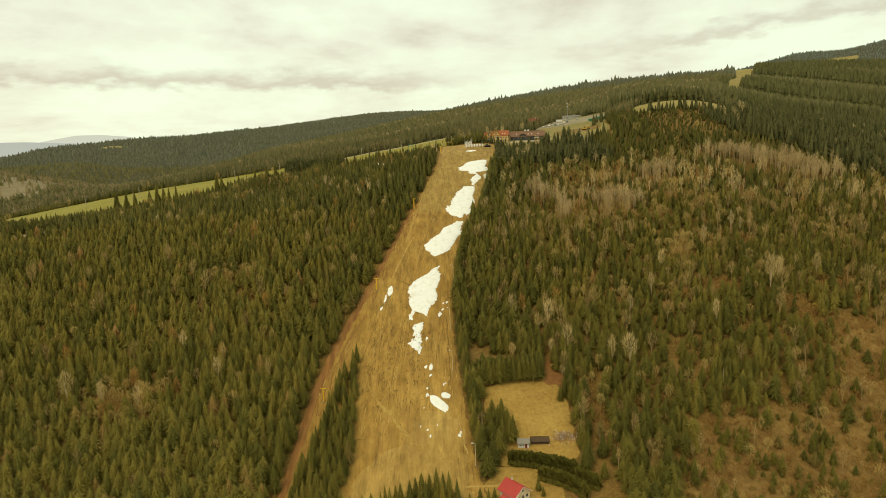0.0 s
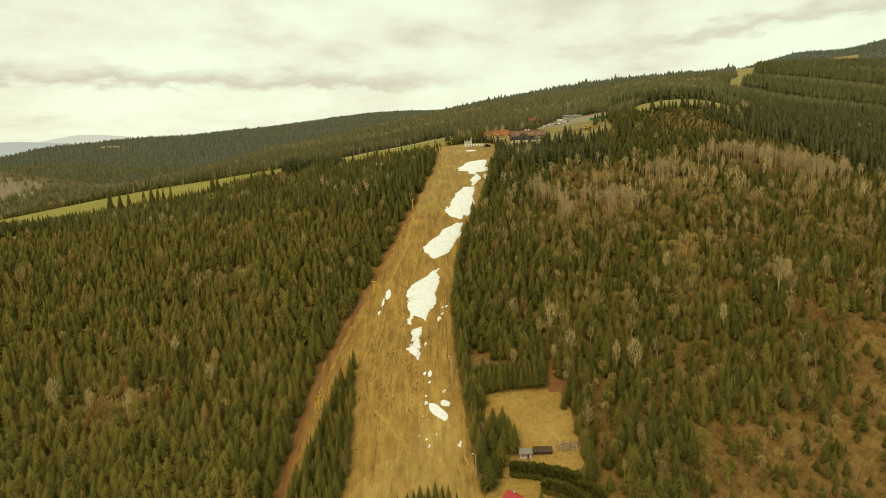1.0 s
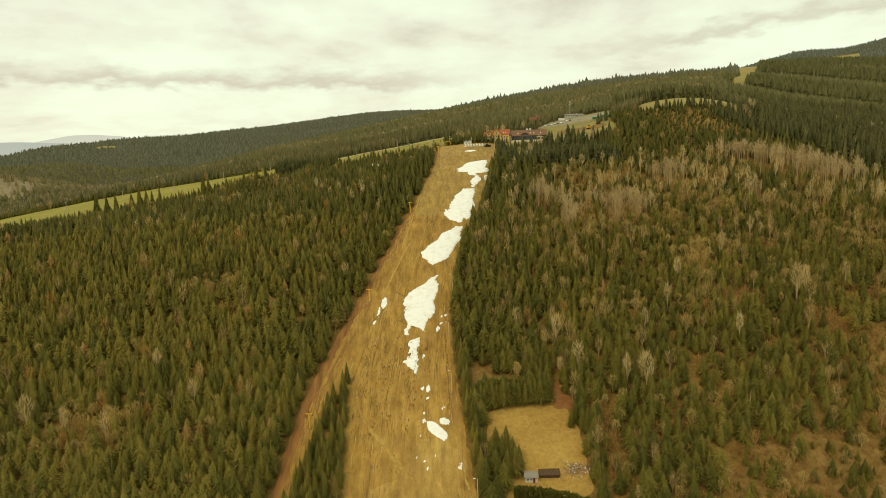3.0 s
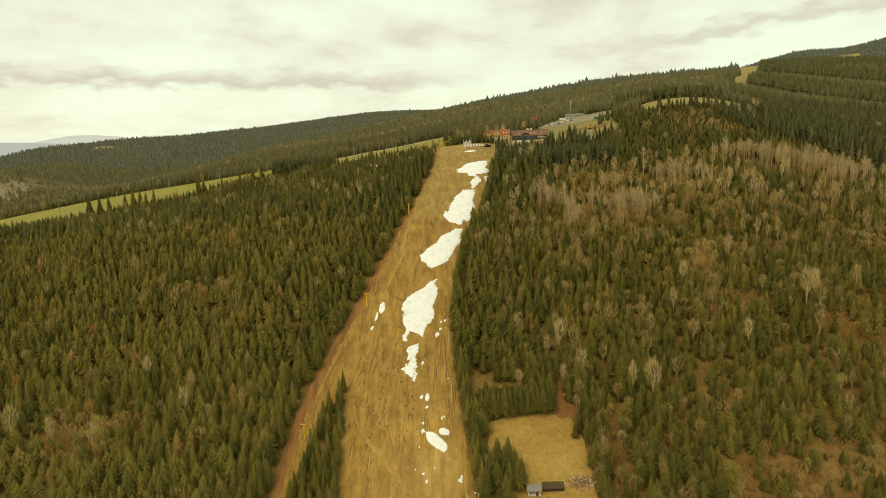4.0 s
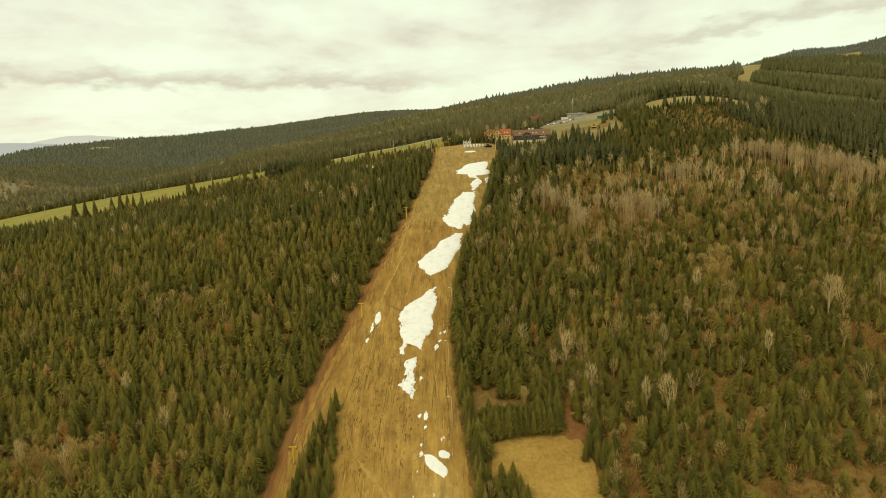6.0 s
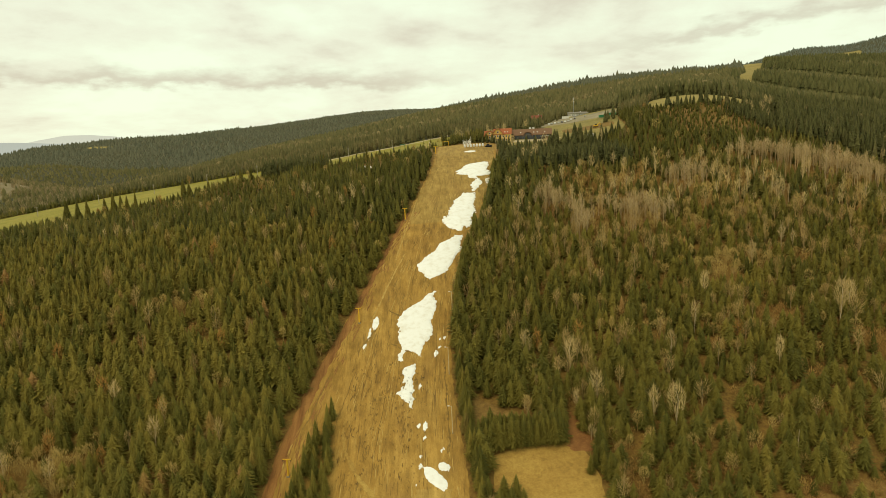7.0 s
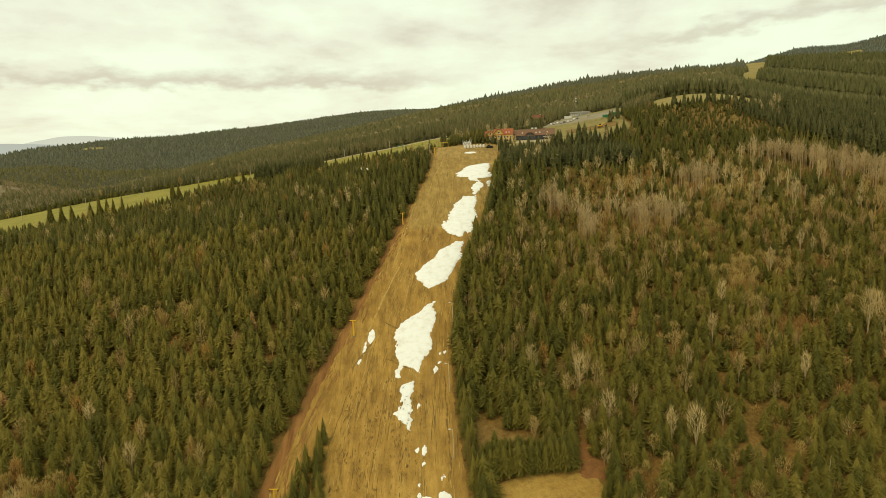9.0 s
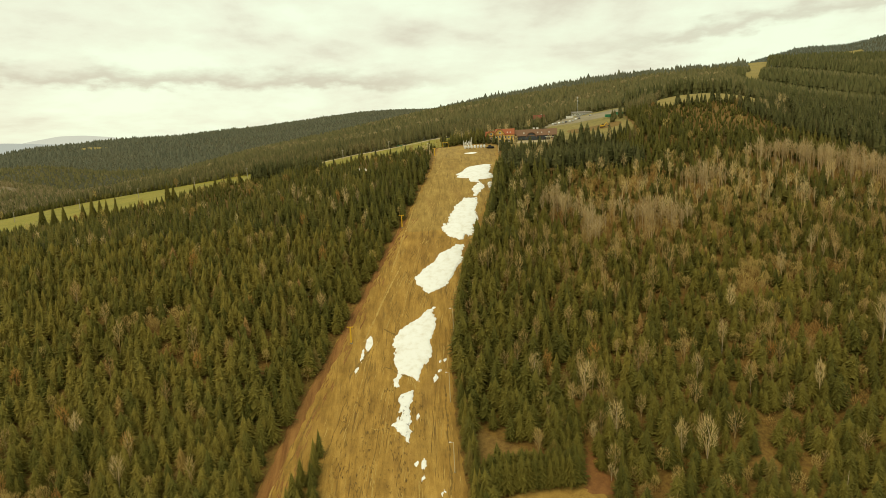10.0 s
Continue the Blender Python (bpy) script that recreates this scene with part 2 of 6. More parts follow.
track_earth = grass("reddish_lift_track_earth", (0.185, 0.080, 0.026), (0.27, 0.120, 0.038), (0.34, 0.170, 0.056), (1.0, 0.08, 0.08), -0.1, 0.6)
terrace_grass = grass("worn_terrace_grass", (0.15, 0.125, 0.038), (0.25, 0.195, 0.058), (0.34, 0.25, 0.085), streak=0.55)
pale_turf = slope_grass("pale_worn_turf", (0.30, 0.175, 0.048), (0.405, 0.245, 0.068), (0.48, 0.31, 0.095), -0.13)
pale_earth = grass("pale_worn_earth", (0.39, 0.245, 0.068), (0.45, 0.285, 0.085), (0.50, 0.33, 0.11), streak=0.3)
dark_earth = grass("dark_bare_earth", (0.17, 0.098, 0.028), (0.215, 0.126, 0.035), (0.26, 0.16, 0.046), streak=0.3)
scar_earth = grass("damp_turf_scars", (0.15, 0.086, 0.026), (0.19, 0.110, 0.033), (0.23, 0.14, 0.042), streak=0.3)
red_earth = grass("red_rut_earth", (0.20, 0.085, 0.030), (0.27, 0.120, 0.040), (0.33, 0.165, 0.056), streak=0.3)
pale_road = grass("pale_sandy_road", (0.36, 0.28, 0.17), (0.44, 0.345, 0.21), (0.52, 0.42, 0.27), streak=0.3)
gravel = grass("grey_gravel", (0.21, 0.170, 0.10), (0.28, 0.23, 0.145), (0.34, 0.285, 0.19), streak=0.3)
asphalt = grass("worn_asphalt", (0.10, 0.095, 0.085), (0.15, 0.14, 0.125), (0.20, 0.19, 0.17), streak=0.3)
sn = Mat("old_snow", 0.6, spec=0.3)
sn_c = sn.ramp(sn.noise(0.35, detail=6), (0.28, (0.74, 0.70, 0.62)), (0.5, (0.86, 0.85, 0.81)), (0.75, (0.90, 0.90, 0.88)))
snow_mat = sn.colour(sn_c).bump(sn.noise(0.8, detail=5), 0.25, 0.2).m
# far mountains: haze is painted as a pale blue-grey emission
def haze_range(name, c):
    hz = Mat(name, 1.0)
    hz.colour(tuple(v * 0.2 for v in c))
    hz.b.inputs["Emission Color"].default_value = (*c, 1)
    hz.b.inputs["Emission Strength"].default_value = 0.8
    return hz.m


distant = [haze_range("hazed_nearer_range", (0.46, 0.51, 0.54)), haze_range("hazed_farthest_range", (0.62, 0.66, 0.66))]

# ---- the lie of the land: height profiles away from the valley, one for each bearing (sideways / ahead) ----
PROFILES = [
    (-0.65, [(-400, -8), (200, -10), (240, -4), (290, 16), (350, 44), (400, 63), (460, 75), (520, 78), (620, 74.5), (700, 68.5), (800, 58), (900, 62), (1000, 72), (1200, 90), (1350, 92), (1500, 80), (1800, 74), (2200, 88), (2640, 98), (3300, 70), (5000, 30)]),
    (-0.55, [(-400, -8), (200, -9), (240, -2), (290, 17), (350, 45), (400, 65), (460, 77.5), (520, 82), (620, 82), (700, 80), (800, 70), (900, 71), (1000, 75), (1250, 70), (1600, 56), (1900, 68), (2300, 104), (2700, 134), (3300, 105), (5000, 45)]),
    (-0.45, [(-400, -8), (200, -8), (240, 0), (290, 18), (350, 46), (400, 67), (460, 80), (520, 86), (620, 89), (700, 90), (760, 87), (850, 80), (1000, 77), (1250, 52), (1600, 36), (1900, 58), (2400, 112), (3000, 152), (3600, 122), (5000, 60)]),
    (-0.25, [(-400, -8), (200, -6), (240, 3), (290, 20), (350, 47), (400, 69), (450, 83), (500, 91), (560, 98), (640, 104.5), (780, 105.5), (900, 108), (1100, 115), (1300, 108), (1700, 70), (2200, 82), (2800, 140), (3580, 190), (4200, 150), (5000, 100)]),
    (-0.11, [(-400, -8), (200, -5), (240, 4), (290, 21), (350, 42), (400, 62), (450, 80), (500, 95), (560, 107), (620, 113), (700, 118), (800, 122), (1000, 127), (1400, 141), (1700, 136), (2100, 108), (2600, 140), (3200, 195), (3940, 242), (5000, 220)]),
    (0.01, [(-400, -8), (200, -5), (240, 3), (262, 8), (290, 20), (348, 39), (393, 60), (444, 79.5), (500, 96), (550, 110), (600, 120), (640, 124.5), (700, 127), (780, 131), (900, 139), (1200, 160), (1700, 179), (2200, 197), (2600, 190), (3200, 200), (4140, 246), (5000, 225)]),
    (0.18, [(-400, -8), (200, -5), (240, 3), (262, 8), (290, 19), (350, 43), (400, 64), (450, 80), (500, 97), (560, 114), (620, 124), (700, 135), (800, 144), (900, 147), (1100, 163), (1400, 199), (1800, 229), (2200, 215), (3000, 180), (5000, 180)]),
    (0.345, [(-400, -8), (200, -8), (240, 1), (290, 19), (320, 32), (360, 50), (420, 73), (475, 92), (530, 109), (600, 130), (680, 148), (760, 159), (850, 163), (1000, 174), (1300, 204), (1650, 238), (2000, 229), (2500, 225), (3500, 300), (5000, 320)]),
    (0.5, [(-400, -8), (200, -12), (240, -4), (290, 15), (320, 32), (354, 47), (430, 71), (500, 92), (560, 112), (620, 123), (700, 128), (800, 133), (1000, 152), (1300, 199), (1700, 249), (2000, 260), (2400, 255), (3000, 345), (3500, 426), (5000, 450)]),
    (0.575, [(-400, -8), (200, -14), (240, -7), (295, 14), (335, 36), (385, 55), (460, 80), (530, 99), (580, 113), (640, 120), (760, 123), (850, 131), (1000, 147), (1300, 195), (1650, 243), (1900, 262), (2350, 262), (3000, 350), (3500, 440), (5000, 478)]),
    (0.65, [(-400, -8), (200, -16), (240, -10), (300, 12), (350, 40), (420, 62), (500, 88), (560, 106), (620, 113), (720, 115), (850, 122), (1000, 142), (1300, 190), (1600, 236), (1900, 268), (2300, 272), (3000, 385), (3500, 498), (5000, 530)]),
]


def smooth_curve(xs, ys, q):
    """Monotone cubic through the knots."""
    xs, ys = np.asarray(xs, float), np.asarray(ys, float)
    h = np.diff(xs)
    d = np.diff(ys) / h
    m = np.zeros(len(xs))
    m[0], m[-1] = d[0], d[-1]
    for k in range(1, len(xs) - 1):
        if d[k - 1] * d[k] > 0:
            w1, w2 = 2 * h[k] + h[k - 1], h[k] + 2 * h[k - 1]
            m[k] = (w1 + w2) / (w1 / d[k - 1] + w2 / d[k])
    q = np.clip(q, xs[0], xs[-1])
    k = np.clip(np.searchsorted(xs, q, side="right") - 1, 0, len(h) - 1)
    s = (q - xs[k]) / h[k]
    return ((1 + 2 * s) * (1 - s) ** 2 * ys[k] + s * (1 - s) ** 2 * h[k] * m[k]
            + s * s * (3 - 2 * s) * ys[k + 1] + s * s * (s - 1) * h[k] * m[k + 1])


BEARINGS = np.array([p[0] for p in PROFILES])


def wave(x, y, size, seed):
    """Soft rolling unevenness between -1 and 1."""
    r = np.random.RandomState(seed)
    total = np.zeros(np.shape(x))
    for _ in range(5):
        a, ph = r.uniform(0, 2 * np.pi), r.uniform(0, 2 * np.pi)
        k = 2 * np.pi / (size * r.uniform(0.7, 1.5))
        total = total + np.sin((x * np.cos(a) + y * np.sin(a)) * k + ph)
    return total / 5


def height(x, y):
    """The ground's height."""
    x, y = np.asarray(x, float), np.asarray(y, float)
    u = np.clip(x / np.maximum(y, 240), BEARINGS[0], BEARINGS[-1])
    cols = np.stack([smooth_curve([a for a, _ in p], [b for _, b in p], y) for _, p in PROFILES])
    k = np.clip(np.searchsorted(BEARINGS, u, side="right") - 1, 0, len(BEARINGS) - 2)
    s = (u - BEARINGS[k]) / (BEARINGS[k + 1] - BEARINGS[k])
    idx = np.arange(u.size).reshape(u.shape)
    flat = cols.reshape(len(BEARINGS), -1)

    def col(n):
        return flat[np.clip(n, 0, len(BEARINGS) - 1).ravel(), idx.ravel()].reshape(u.shape)

    def slope(n):
        lo, hi = np.clip(n - 1, 0, len(BEARINGS) - 1), np.clip(n + 1, 0, len(BEARINGS) - 1)
        return (col(hi) - col(lo)) / (BEARINGS[hi] - BEARINGS[lo])

    h = BEARINGS[k + 1] - BEARINGS[k]
    z = ((1 + 2 * s) * (1 - s) ** 2 * col(k) + s * (1 - s) ** 2 * h * slope(k)
         + s * s * (3 - 2 * s) * col(k + 1) + s * s * (s - 1) * h * slope(k + 1))
    far = np.clip((y - 650) / 900, 0, 1)
    folds = np.clip((x / np.maximum(y, 240) - 0.38) / 0.09, 0, 1) * np.clip((y - 620) / 150, 0, 1) * np.clip((2400 - y) / 500, 0, 1)
    spur = 36 * np.exp(-((y - 1720) / 180) ** 2 - ((x / np.maximum(y, 240) + 0.52) / 0.13) ** 2)
    return z + spur + 0.35 * wave(x, y, 38, 3) + far * 5.0 * wave(x, y, 420, 5) + folds * 6.0 * -np.cos((y + 1.2 * x - 880) * 2 * np.pi / 437)


# ---- mesh helpers ----
def mesh_of(name, verts, faces, mat, tint=None, smooth=False):
    """A mesh from arrays of vertices and of equal-sided faces."""
    verts, faces = np.asarray(verts, np.float32), np.asarray(faces, np.int32)
    n, k = faces.shape
    me = bpy.data.meshes.new(name)
    me.vertices.add(len(verts))
    me.vertices.foreach_set("co", verts.ravel())
    me.loops.add(n * k)
    me.loops.foreach_set("vertex_index", faces.ravel())
    me.polygons.add(n)
    me.polygons.foreach_set("loop_start", np.arange(0, n * k, k, dtype=np.int32))
    me.polygons.foreach_set("loop_total", np.full(n, k, np.int32))
    me.polygons.foreach_set("use_smooth", np.full(n, smooth))
    if tint is not None:
        me.attributes.new("tint", "FLOAT", "POINT").data.foreach_set("value", np.asarray(tint, np.float32))
    me.materials.append(mat)
    me.update(calc_edges=True)
    me.validate()
    return me


def grid_faces(rows, cols):
    a = np.arange(rows * cols).reshape(rows, cols)
    return np.stack([a[:-1, :-1], a[:-1, 1:], a[1:, 1:], a[1:, :-1]], -1).reshape(-1, 4)


def drape(name, edges, across, step, lift, mat, label, category, ragged=0.0, seed=1):
    """A sheet laid on the land between a left and a right edge, each given as rows of (ahead, left, right)."""
    ya, xl, xr = (np.array(v, float) for v in zip(*sorted(edges)))
    ys = np.arange(ya[0], ya[-1] + step * 0.5, step)
    r = np.random.RandomState(seed)
    left = smooth_curve(ya, xl, ys) + ragged * (wave(ys, ys * 0, 7, seed) + r.uniform(-0.5, 0.5, len(ys)))
    right = smooth_curve(ya, xr, ys) + ragged * (wave(ys, ys * 0, 6, seed + 1) + r.uniform(-0.5, 0.5, len(ys)))
    s = np.linspace(0, 1, across)
    x = left[:, None] + (right - left)[:, None] * s
    y = np.repeat(ys[:, None], across, 1)
    z = height(x, y) + lift
    z[:, 0] -= lift + 0.2
    z[:, -1] -= lift + 0.2
    z[0] -= lift + 0.2
    z[-1] -= lift + 0.2
    ob = new(name, mesh_of(name, np.stack([x, y, z], -1).reshape(-1, 3), grid_faces(len(ys), across), mat, smooth=True))
    return tagged(ob, label, category, kind="structure")


def band(edges, y):
    ya, xl, xr = (np.array(v, float) for v in zip(*sorted(edges)))
    inside = (y >= ya[0]) & (y <= ya[-1])
    return np.where(inside, smooth_curve(ya, xl, y), 1e6), np.where(inside, smooth_curve(ya, xr, y), -1e6)


def within(edges, x, y, margin=0.0):
    lo, hi = band(edges, y)
    return (x > lo - margin) & (x < hi + margin)


# ---- the open places, as rows of (ahead, left, right) ----
CUT = [(195, -75.5, 14), (215, -73.5, 13), (243, -69.8, 10.5), (266, -68.6, 7.3), (286, -67, 5.2), (304, -65, 3.6), (318, -62.2, 2.9), (345, -56, 1.4), (371, -49, 1.8),
       (400, -41.5, 6), (440, -31.5, 15.8), (484, -20.5, 26), (512, -15.5, 31), (545, -9.5, 37), (590, -4.5, 43), (625, -3, 46), (648, 0, 44)]
STRIP = [(205, -68, -50), (225, -66.6, -48), (242, -64.6, -45), (256, -62.4, -42.5), (277, -58.4, -42.6), (302, -52.8, -44.6), (316, -48.6, -45.4), (320, -47.6, -45.8)]
TRACK = [(195, -75.5, -69), (225, -72.4, -68), (243, -69.8, -66.5), (266, -68.6, -64.5), (286, -67, -62.5), (304, -65, -60), (318, -62.2, -57), (345, -56, -51.5), (371, -49, -45), (400, -41.5, -38), (440, -31.5, -29), (484, -20.5, -18.8)]
GLADE = [(308, 8, 24), (314, 6.8, 26), (319, 7.5, 24), (323, 8, 18), (328, 8, 11.5), (337, 8.5, 10)]
GLADE_2 = [(298, 40.5, 52), (301, 41, 51), (304, 42.5, 51.5), (308, 42, 48.5), (313, 43.5, 47.5), (317, 45, 46)]
QUARRY = [(570, -54, -49), (582, -57, -51), (596, -60, -54), (612, -62, -57)]
GARDEN = [(254, 18, 46), (261, 13, 51.5), (267, 11.5, 51), (286, 12, 51.5), (296, 12, 49.5), (301, 22, 49), (306, 43, 49)]
MEADOW = [(545, -345, -318), (562, -360, -272), (575, -372, -236), (606, -395, -201), (642, -420, -164), (660, -432, -60), (675, -440, 4), (684, -390, 8), (694, -330, 6), (704, -290, 4), (712, -260, -40), (720, -60, 10), (740, -36, 14), (770, -22, 18)]
LODGE = [(616, 48, 118), (630, 48, 150), (660, 46, 160), (685, 60, 163), (700, 82, 165), (740, 104, 176), (800, 130, 190), (850, 146, 196), (880, 154, 196)]
UPLAND = [(696, 206, 240), (712, 200, 280), (725, 198, 290), (745, 203, 300), (775, 215, 305), (800, 232, 292)]
HIGH_FIELD = [(1170, 478, 500), (1290, 528, 556), (1380, 578, 606), (1500, 630, 668), (1650, 690, 745), (1800, 752, 820), (1900, 800, 850)]
HIGH_FIELD_2 = [(2960, 1600, 1680), (3030, 1630, 1780), (3110, 1690, 1850), (3180, 1780, 1880)]
SCRUB = [(205, 78, 210), (222, 80, 206), (240, 84, 200), (256, 92, 196), (270, 104, 192), (281, 118, 190), (288, 150, 180)]
SCRUB_2 = [(283, 172, 215), (300, 178, 225), (322, 186, 240), (340, 196, 238)]
FOREST_ROAD = [(456, -304, -284), (470, -308, -280), (484, -314, -276), (497, -318, -272)]
TOP_LAWN = [(652, -36, 2), (668, -42, 8), (690, -46, 12), (715, -50, 14)]
FARM = [(770, 92, 104), (790, 94, 110), (815, 96, 114), (835, 99, 118), (852, 102, 120)]
MEADOW_PATH = [(688, -168, -152), (700, -124, -110), (715, -92, -80), (729, -54, -44), (745, -30, -22), (770, -7, 1), (792, 8, 13)]
RIDGE_CLEARING = [(2560, -1275, -1205), (2600, -1290, -1190), (2640, -1290, -1210)]
HEATH = [(960, -760, -575), (1080, -860, -625), (1200, -960, -670), (1330, -1000, -760)]

# ---- ground: one sheet to the horizon ----
ys = np.concatenate([np.arange(-420, 190, 30), np.arange(190, 700, 3.5), 700 * np.exp(np.linspace(0, math.log(4750 / 700), 120))])
us = np.concatenate([np.linspace(-2.2, -0.82, 24)[:-1], np.linspace(-0.82, 0.82, 160), np.linspace(0.82, 2.2, 24)[1:]])
gx = us[None, :] * np.maximum(ys, 240)[:, None]
gy = np.repeat(ys[:, None], len(us), 1)
ground = new("ground", mesh_of("ground", np.stack([gx, gy, height(gx, gy)], -1).reshape(-1, 3), grid_faces(len(ys), len(us)), forest_floor, smooth=True))
ground.data.materials.append(far_floor)
far_rows = np.repeat(0.5 * (ys[:-1] + ys[1:]) > 716, len(us) - 1)
ground.data.polygons.foreach_set("material_index", far_rows.astype(np.int32))
tagged(ground, "brown forest floor of needles and dead grass on a hillside", "ground", kind="structure")

drape("ski_slope_ground", CUT, 60, 2.0, 0.15, piste_grass, "dry golden-brown grass of the cleared ski slope", "ground", 0.8, 2)
drape("track_ground", TRACK, 10, 2.0, 0.28, track_earth, "reddish bare earth under the drag lift line", "ground", 0.7, 4)
drape("garden_ground", GARDEN, 20, 1.5, 0.15, garden_grass, "dry straw-coloured garden grass among spruces", "ground", 0.8, 6)
drape("upper_slope_ground", [(462, -20, 14), (475, -20, 21), (490, -18, 25), (512, -14.5, 30), (545, -8.5, 36), (590, -3.5, 42), (625, -2, 45), (647, 1, 43)], 40, 2.0, 0.2, upper_turf, "yellowish mown grass on the upper ski slope", "ground", 1.2, 40)
drape("top_lawn_ground", TOP_LAWN, 14, 3.0, 0.6, meadow_grass, "green lawn beside the top of the slope", "ground", 1.0, 41)
drape("yard_ground", [(224, 8, 40), (234, 9, 41), (243, 9, 42), (250, 12, 44), (255, 14, 44)], 16, 1.5, 0.14, garden_grass, "dry grass yard round the red-roofed house", "ground", 0.8, 36)
drape("foot_ground", [(236, -46, 4), (246, -42, 7), (256, -36, 6), (266, -26, 4), (276, -18, 2), (286, -14, -2)], 24, 1.5, 0.22, pale_turf, "paler worn grass on the foot of the slope", "ground", 3.0, 38)
drape("glade_ground", GLADE, 10, 1.5, 0.15, scrub_floor, "reddish-brown bare glade behind the spruce row", "ground", 1.0, 32)
drape("glade_ground", GLADE_2, 10, 0.8, 0.22, red_earth, "reddish earth bank at the garden corner", "ground", 1.8, 34)
drape("meadow_ground", MEADOW, 120, 4.0, 0.5, meadow_grass, "yellow-green hilltop meadow beyond the spruces", "ground", 1.5, 8)
drape("lodge_ground", LODGE, 30, 4.0, 0.4, terrace_grass, "worn grass terrace round the mountain lodge", "ground", 1.0, 10)
drape("upland_ground", UPLAND, 24, 4.0, 0.5, hay_grass, "dry straw-coloured meadow on the upper hill", "ground", 2.0, 12)
drape("high_field_ground", HIGH_FIELD, 12, 12.0, 1.2, hay_grass, "dry pasture strip climbing to the skyline", "ground", 3.0, 14)
drape("far_field_ground", HIGH_FIELD_2, 12, 12.0, 1.2, hay_grass, "small dry pasture high on the far hill", "ground", 5.0, 16)
drape("scrub_ground", SCRUB, 40, 2.5, 0.15, scrub_floor, "reddish-brown bracken and dead grass among bushes", "ground", 7.0, 24)
drape("bracken_ground", SCRUB_2, 24, 2.5, 0.15, scrub_floor, "reddish-brown bracken clearing in the young wood", "ground", 5.0, 26)
drape("meadow_path", MEADOW_PATH, 6, 2.0, 0.8, pale_road, "pale dirt path along the upper edge of the meadow", "path", 0.4, 29)
drape("forest_road", [(485, -314, -280), (488, -314, -276), (491, -312, -272), (494, -304, -270)], 10, 1.5, 0.3, gravel, "short stretch of pale forest road in a clearing", "road", 0.5, 28)
drape("ridge_clearing_ground", RIDGE_CLEARING, 8, 12.0, 2.0, hay_grass, "small pale clearing high on the wooded ridge", "ground", 5.0, 30)
drape("heath_ground", HEATH, 16, 8.0, 0.6, heath_floor, "brown felled clearing in the far valley", "ground", 5.0, 22)

# ---- the blue range on the horizon, its haze put in as glow ----
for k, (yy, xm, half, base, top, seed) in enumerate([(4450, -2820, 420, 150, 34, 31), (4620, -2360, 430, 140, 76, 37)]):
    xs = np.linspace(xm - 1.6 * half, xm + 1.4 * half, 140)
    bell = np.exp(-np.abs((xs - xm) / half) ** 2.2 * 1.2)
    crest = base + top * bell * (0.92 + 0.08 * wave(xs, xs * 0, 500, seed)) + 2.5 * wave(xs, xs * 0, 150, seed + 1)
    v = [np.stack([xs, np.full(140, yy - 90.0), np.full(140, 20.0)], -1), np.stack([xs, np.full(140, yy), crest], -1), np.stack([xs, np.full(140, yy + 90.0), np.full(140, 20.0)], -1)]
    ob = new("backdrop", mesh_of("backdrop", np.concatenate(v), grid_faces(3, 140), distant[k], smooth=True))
    tagged(ob, "mountain range on the horizon, its haze a pale blue-grey glow", "mountains", kind="structure")


# ---- trees ----
def spruce_shape(rings, boughs, seed, spread=0.28, belly=0.8, sides=6):
    """A spruce one metre high: rings of shingled boughs, close together, round a full dark core. Returns vertices and triangles of the crown."""
    r = np.random.RandomState(seed)
    v, f = [], []

    def girth(q):
        return spread * (1 - q) ** belly * min(1.0, 0.72 + 2.2 * q) + 0.008

    core = (0.0, 0.14, 0.42, 0.74) if sides > 4 else (0.0, 0.3)
    for k, q in enumerate(core):
        for s in range(sides):
            a = 6.283 * (s + 0.5 * (k % 2)) / sides
            d = 0.6 * girth(q) * r.uniform(0.85, 1.12)
            v.append((d * math.cos(a), d * math.sin(a), 0.03 + 0.95 * q))
    v.append((0, 0, 0.985))
    for k in range(len(core) - 1):
        for s in range(sides):
            a, b = k * sides + s, k * sides + (s + 1) % sides
            f += [(a, b, b + sides), (a, b + sides, a + sides)]
    last = (len(core) - 1) * sides
    f += [(last + s, last + (s + 1) % sides, len(v) - 1) for s in range(sides)]
    for k in range(rings):
        q = (k + 0.4) / rings
        g = girth(q) * r.uniform(0.9, 1.1)
        n_b = max(4, int(round(boughs * (0.4 + 0.6 * g / spread))))
        turn = r.uniform(0, 6.28)
        for b in range(n_b):
            a = turn + 6.283 * (b + r.uniform(-0.35, 0.35)) / n_b
            d = g * r.uniform(0.75, 1.25)
            w = 3.6 / n_b * r.uniform(0.75, 1.15)
            z = 0.03 + 0.95 * q + r.uniform(-0.4, 0.4) / rings
            zr = z + d * r.uniform(0.02, 0.22)
            n = len(v)
            v.append((0.45 * d * math.cos(a - w), 0.45 * d * math.sin(a - w), zr))
            v.append((0.45 * d * math.cos(a + w), 0.45 * d * math.sin(a + w), zr))
            v.append((d * math.cos(a), d * math.sin(a), z + d * r.uniform(-0.16, 0.10)))
            f.append((n, n + 1, n + 2))
    n = len(v)
    v += [(0.012, 0, 0.93), (-0.008, 0.01, 0.93), (0, -0.01, 1.02)]
    f.append((n, n + 1, n + 2))
    return np.array(v), np.array(f)


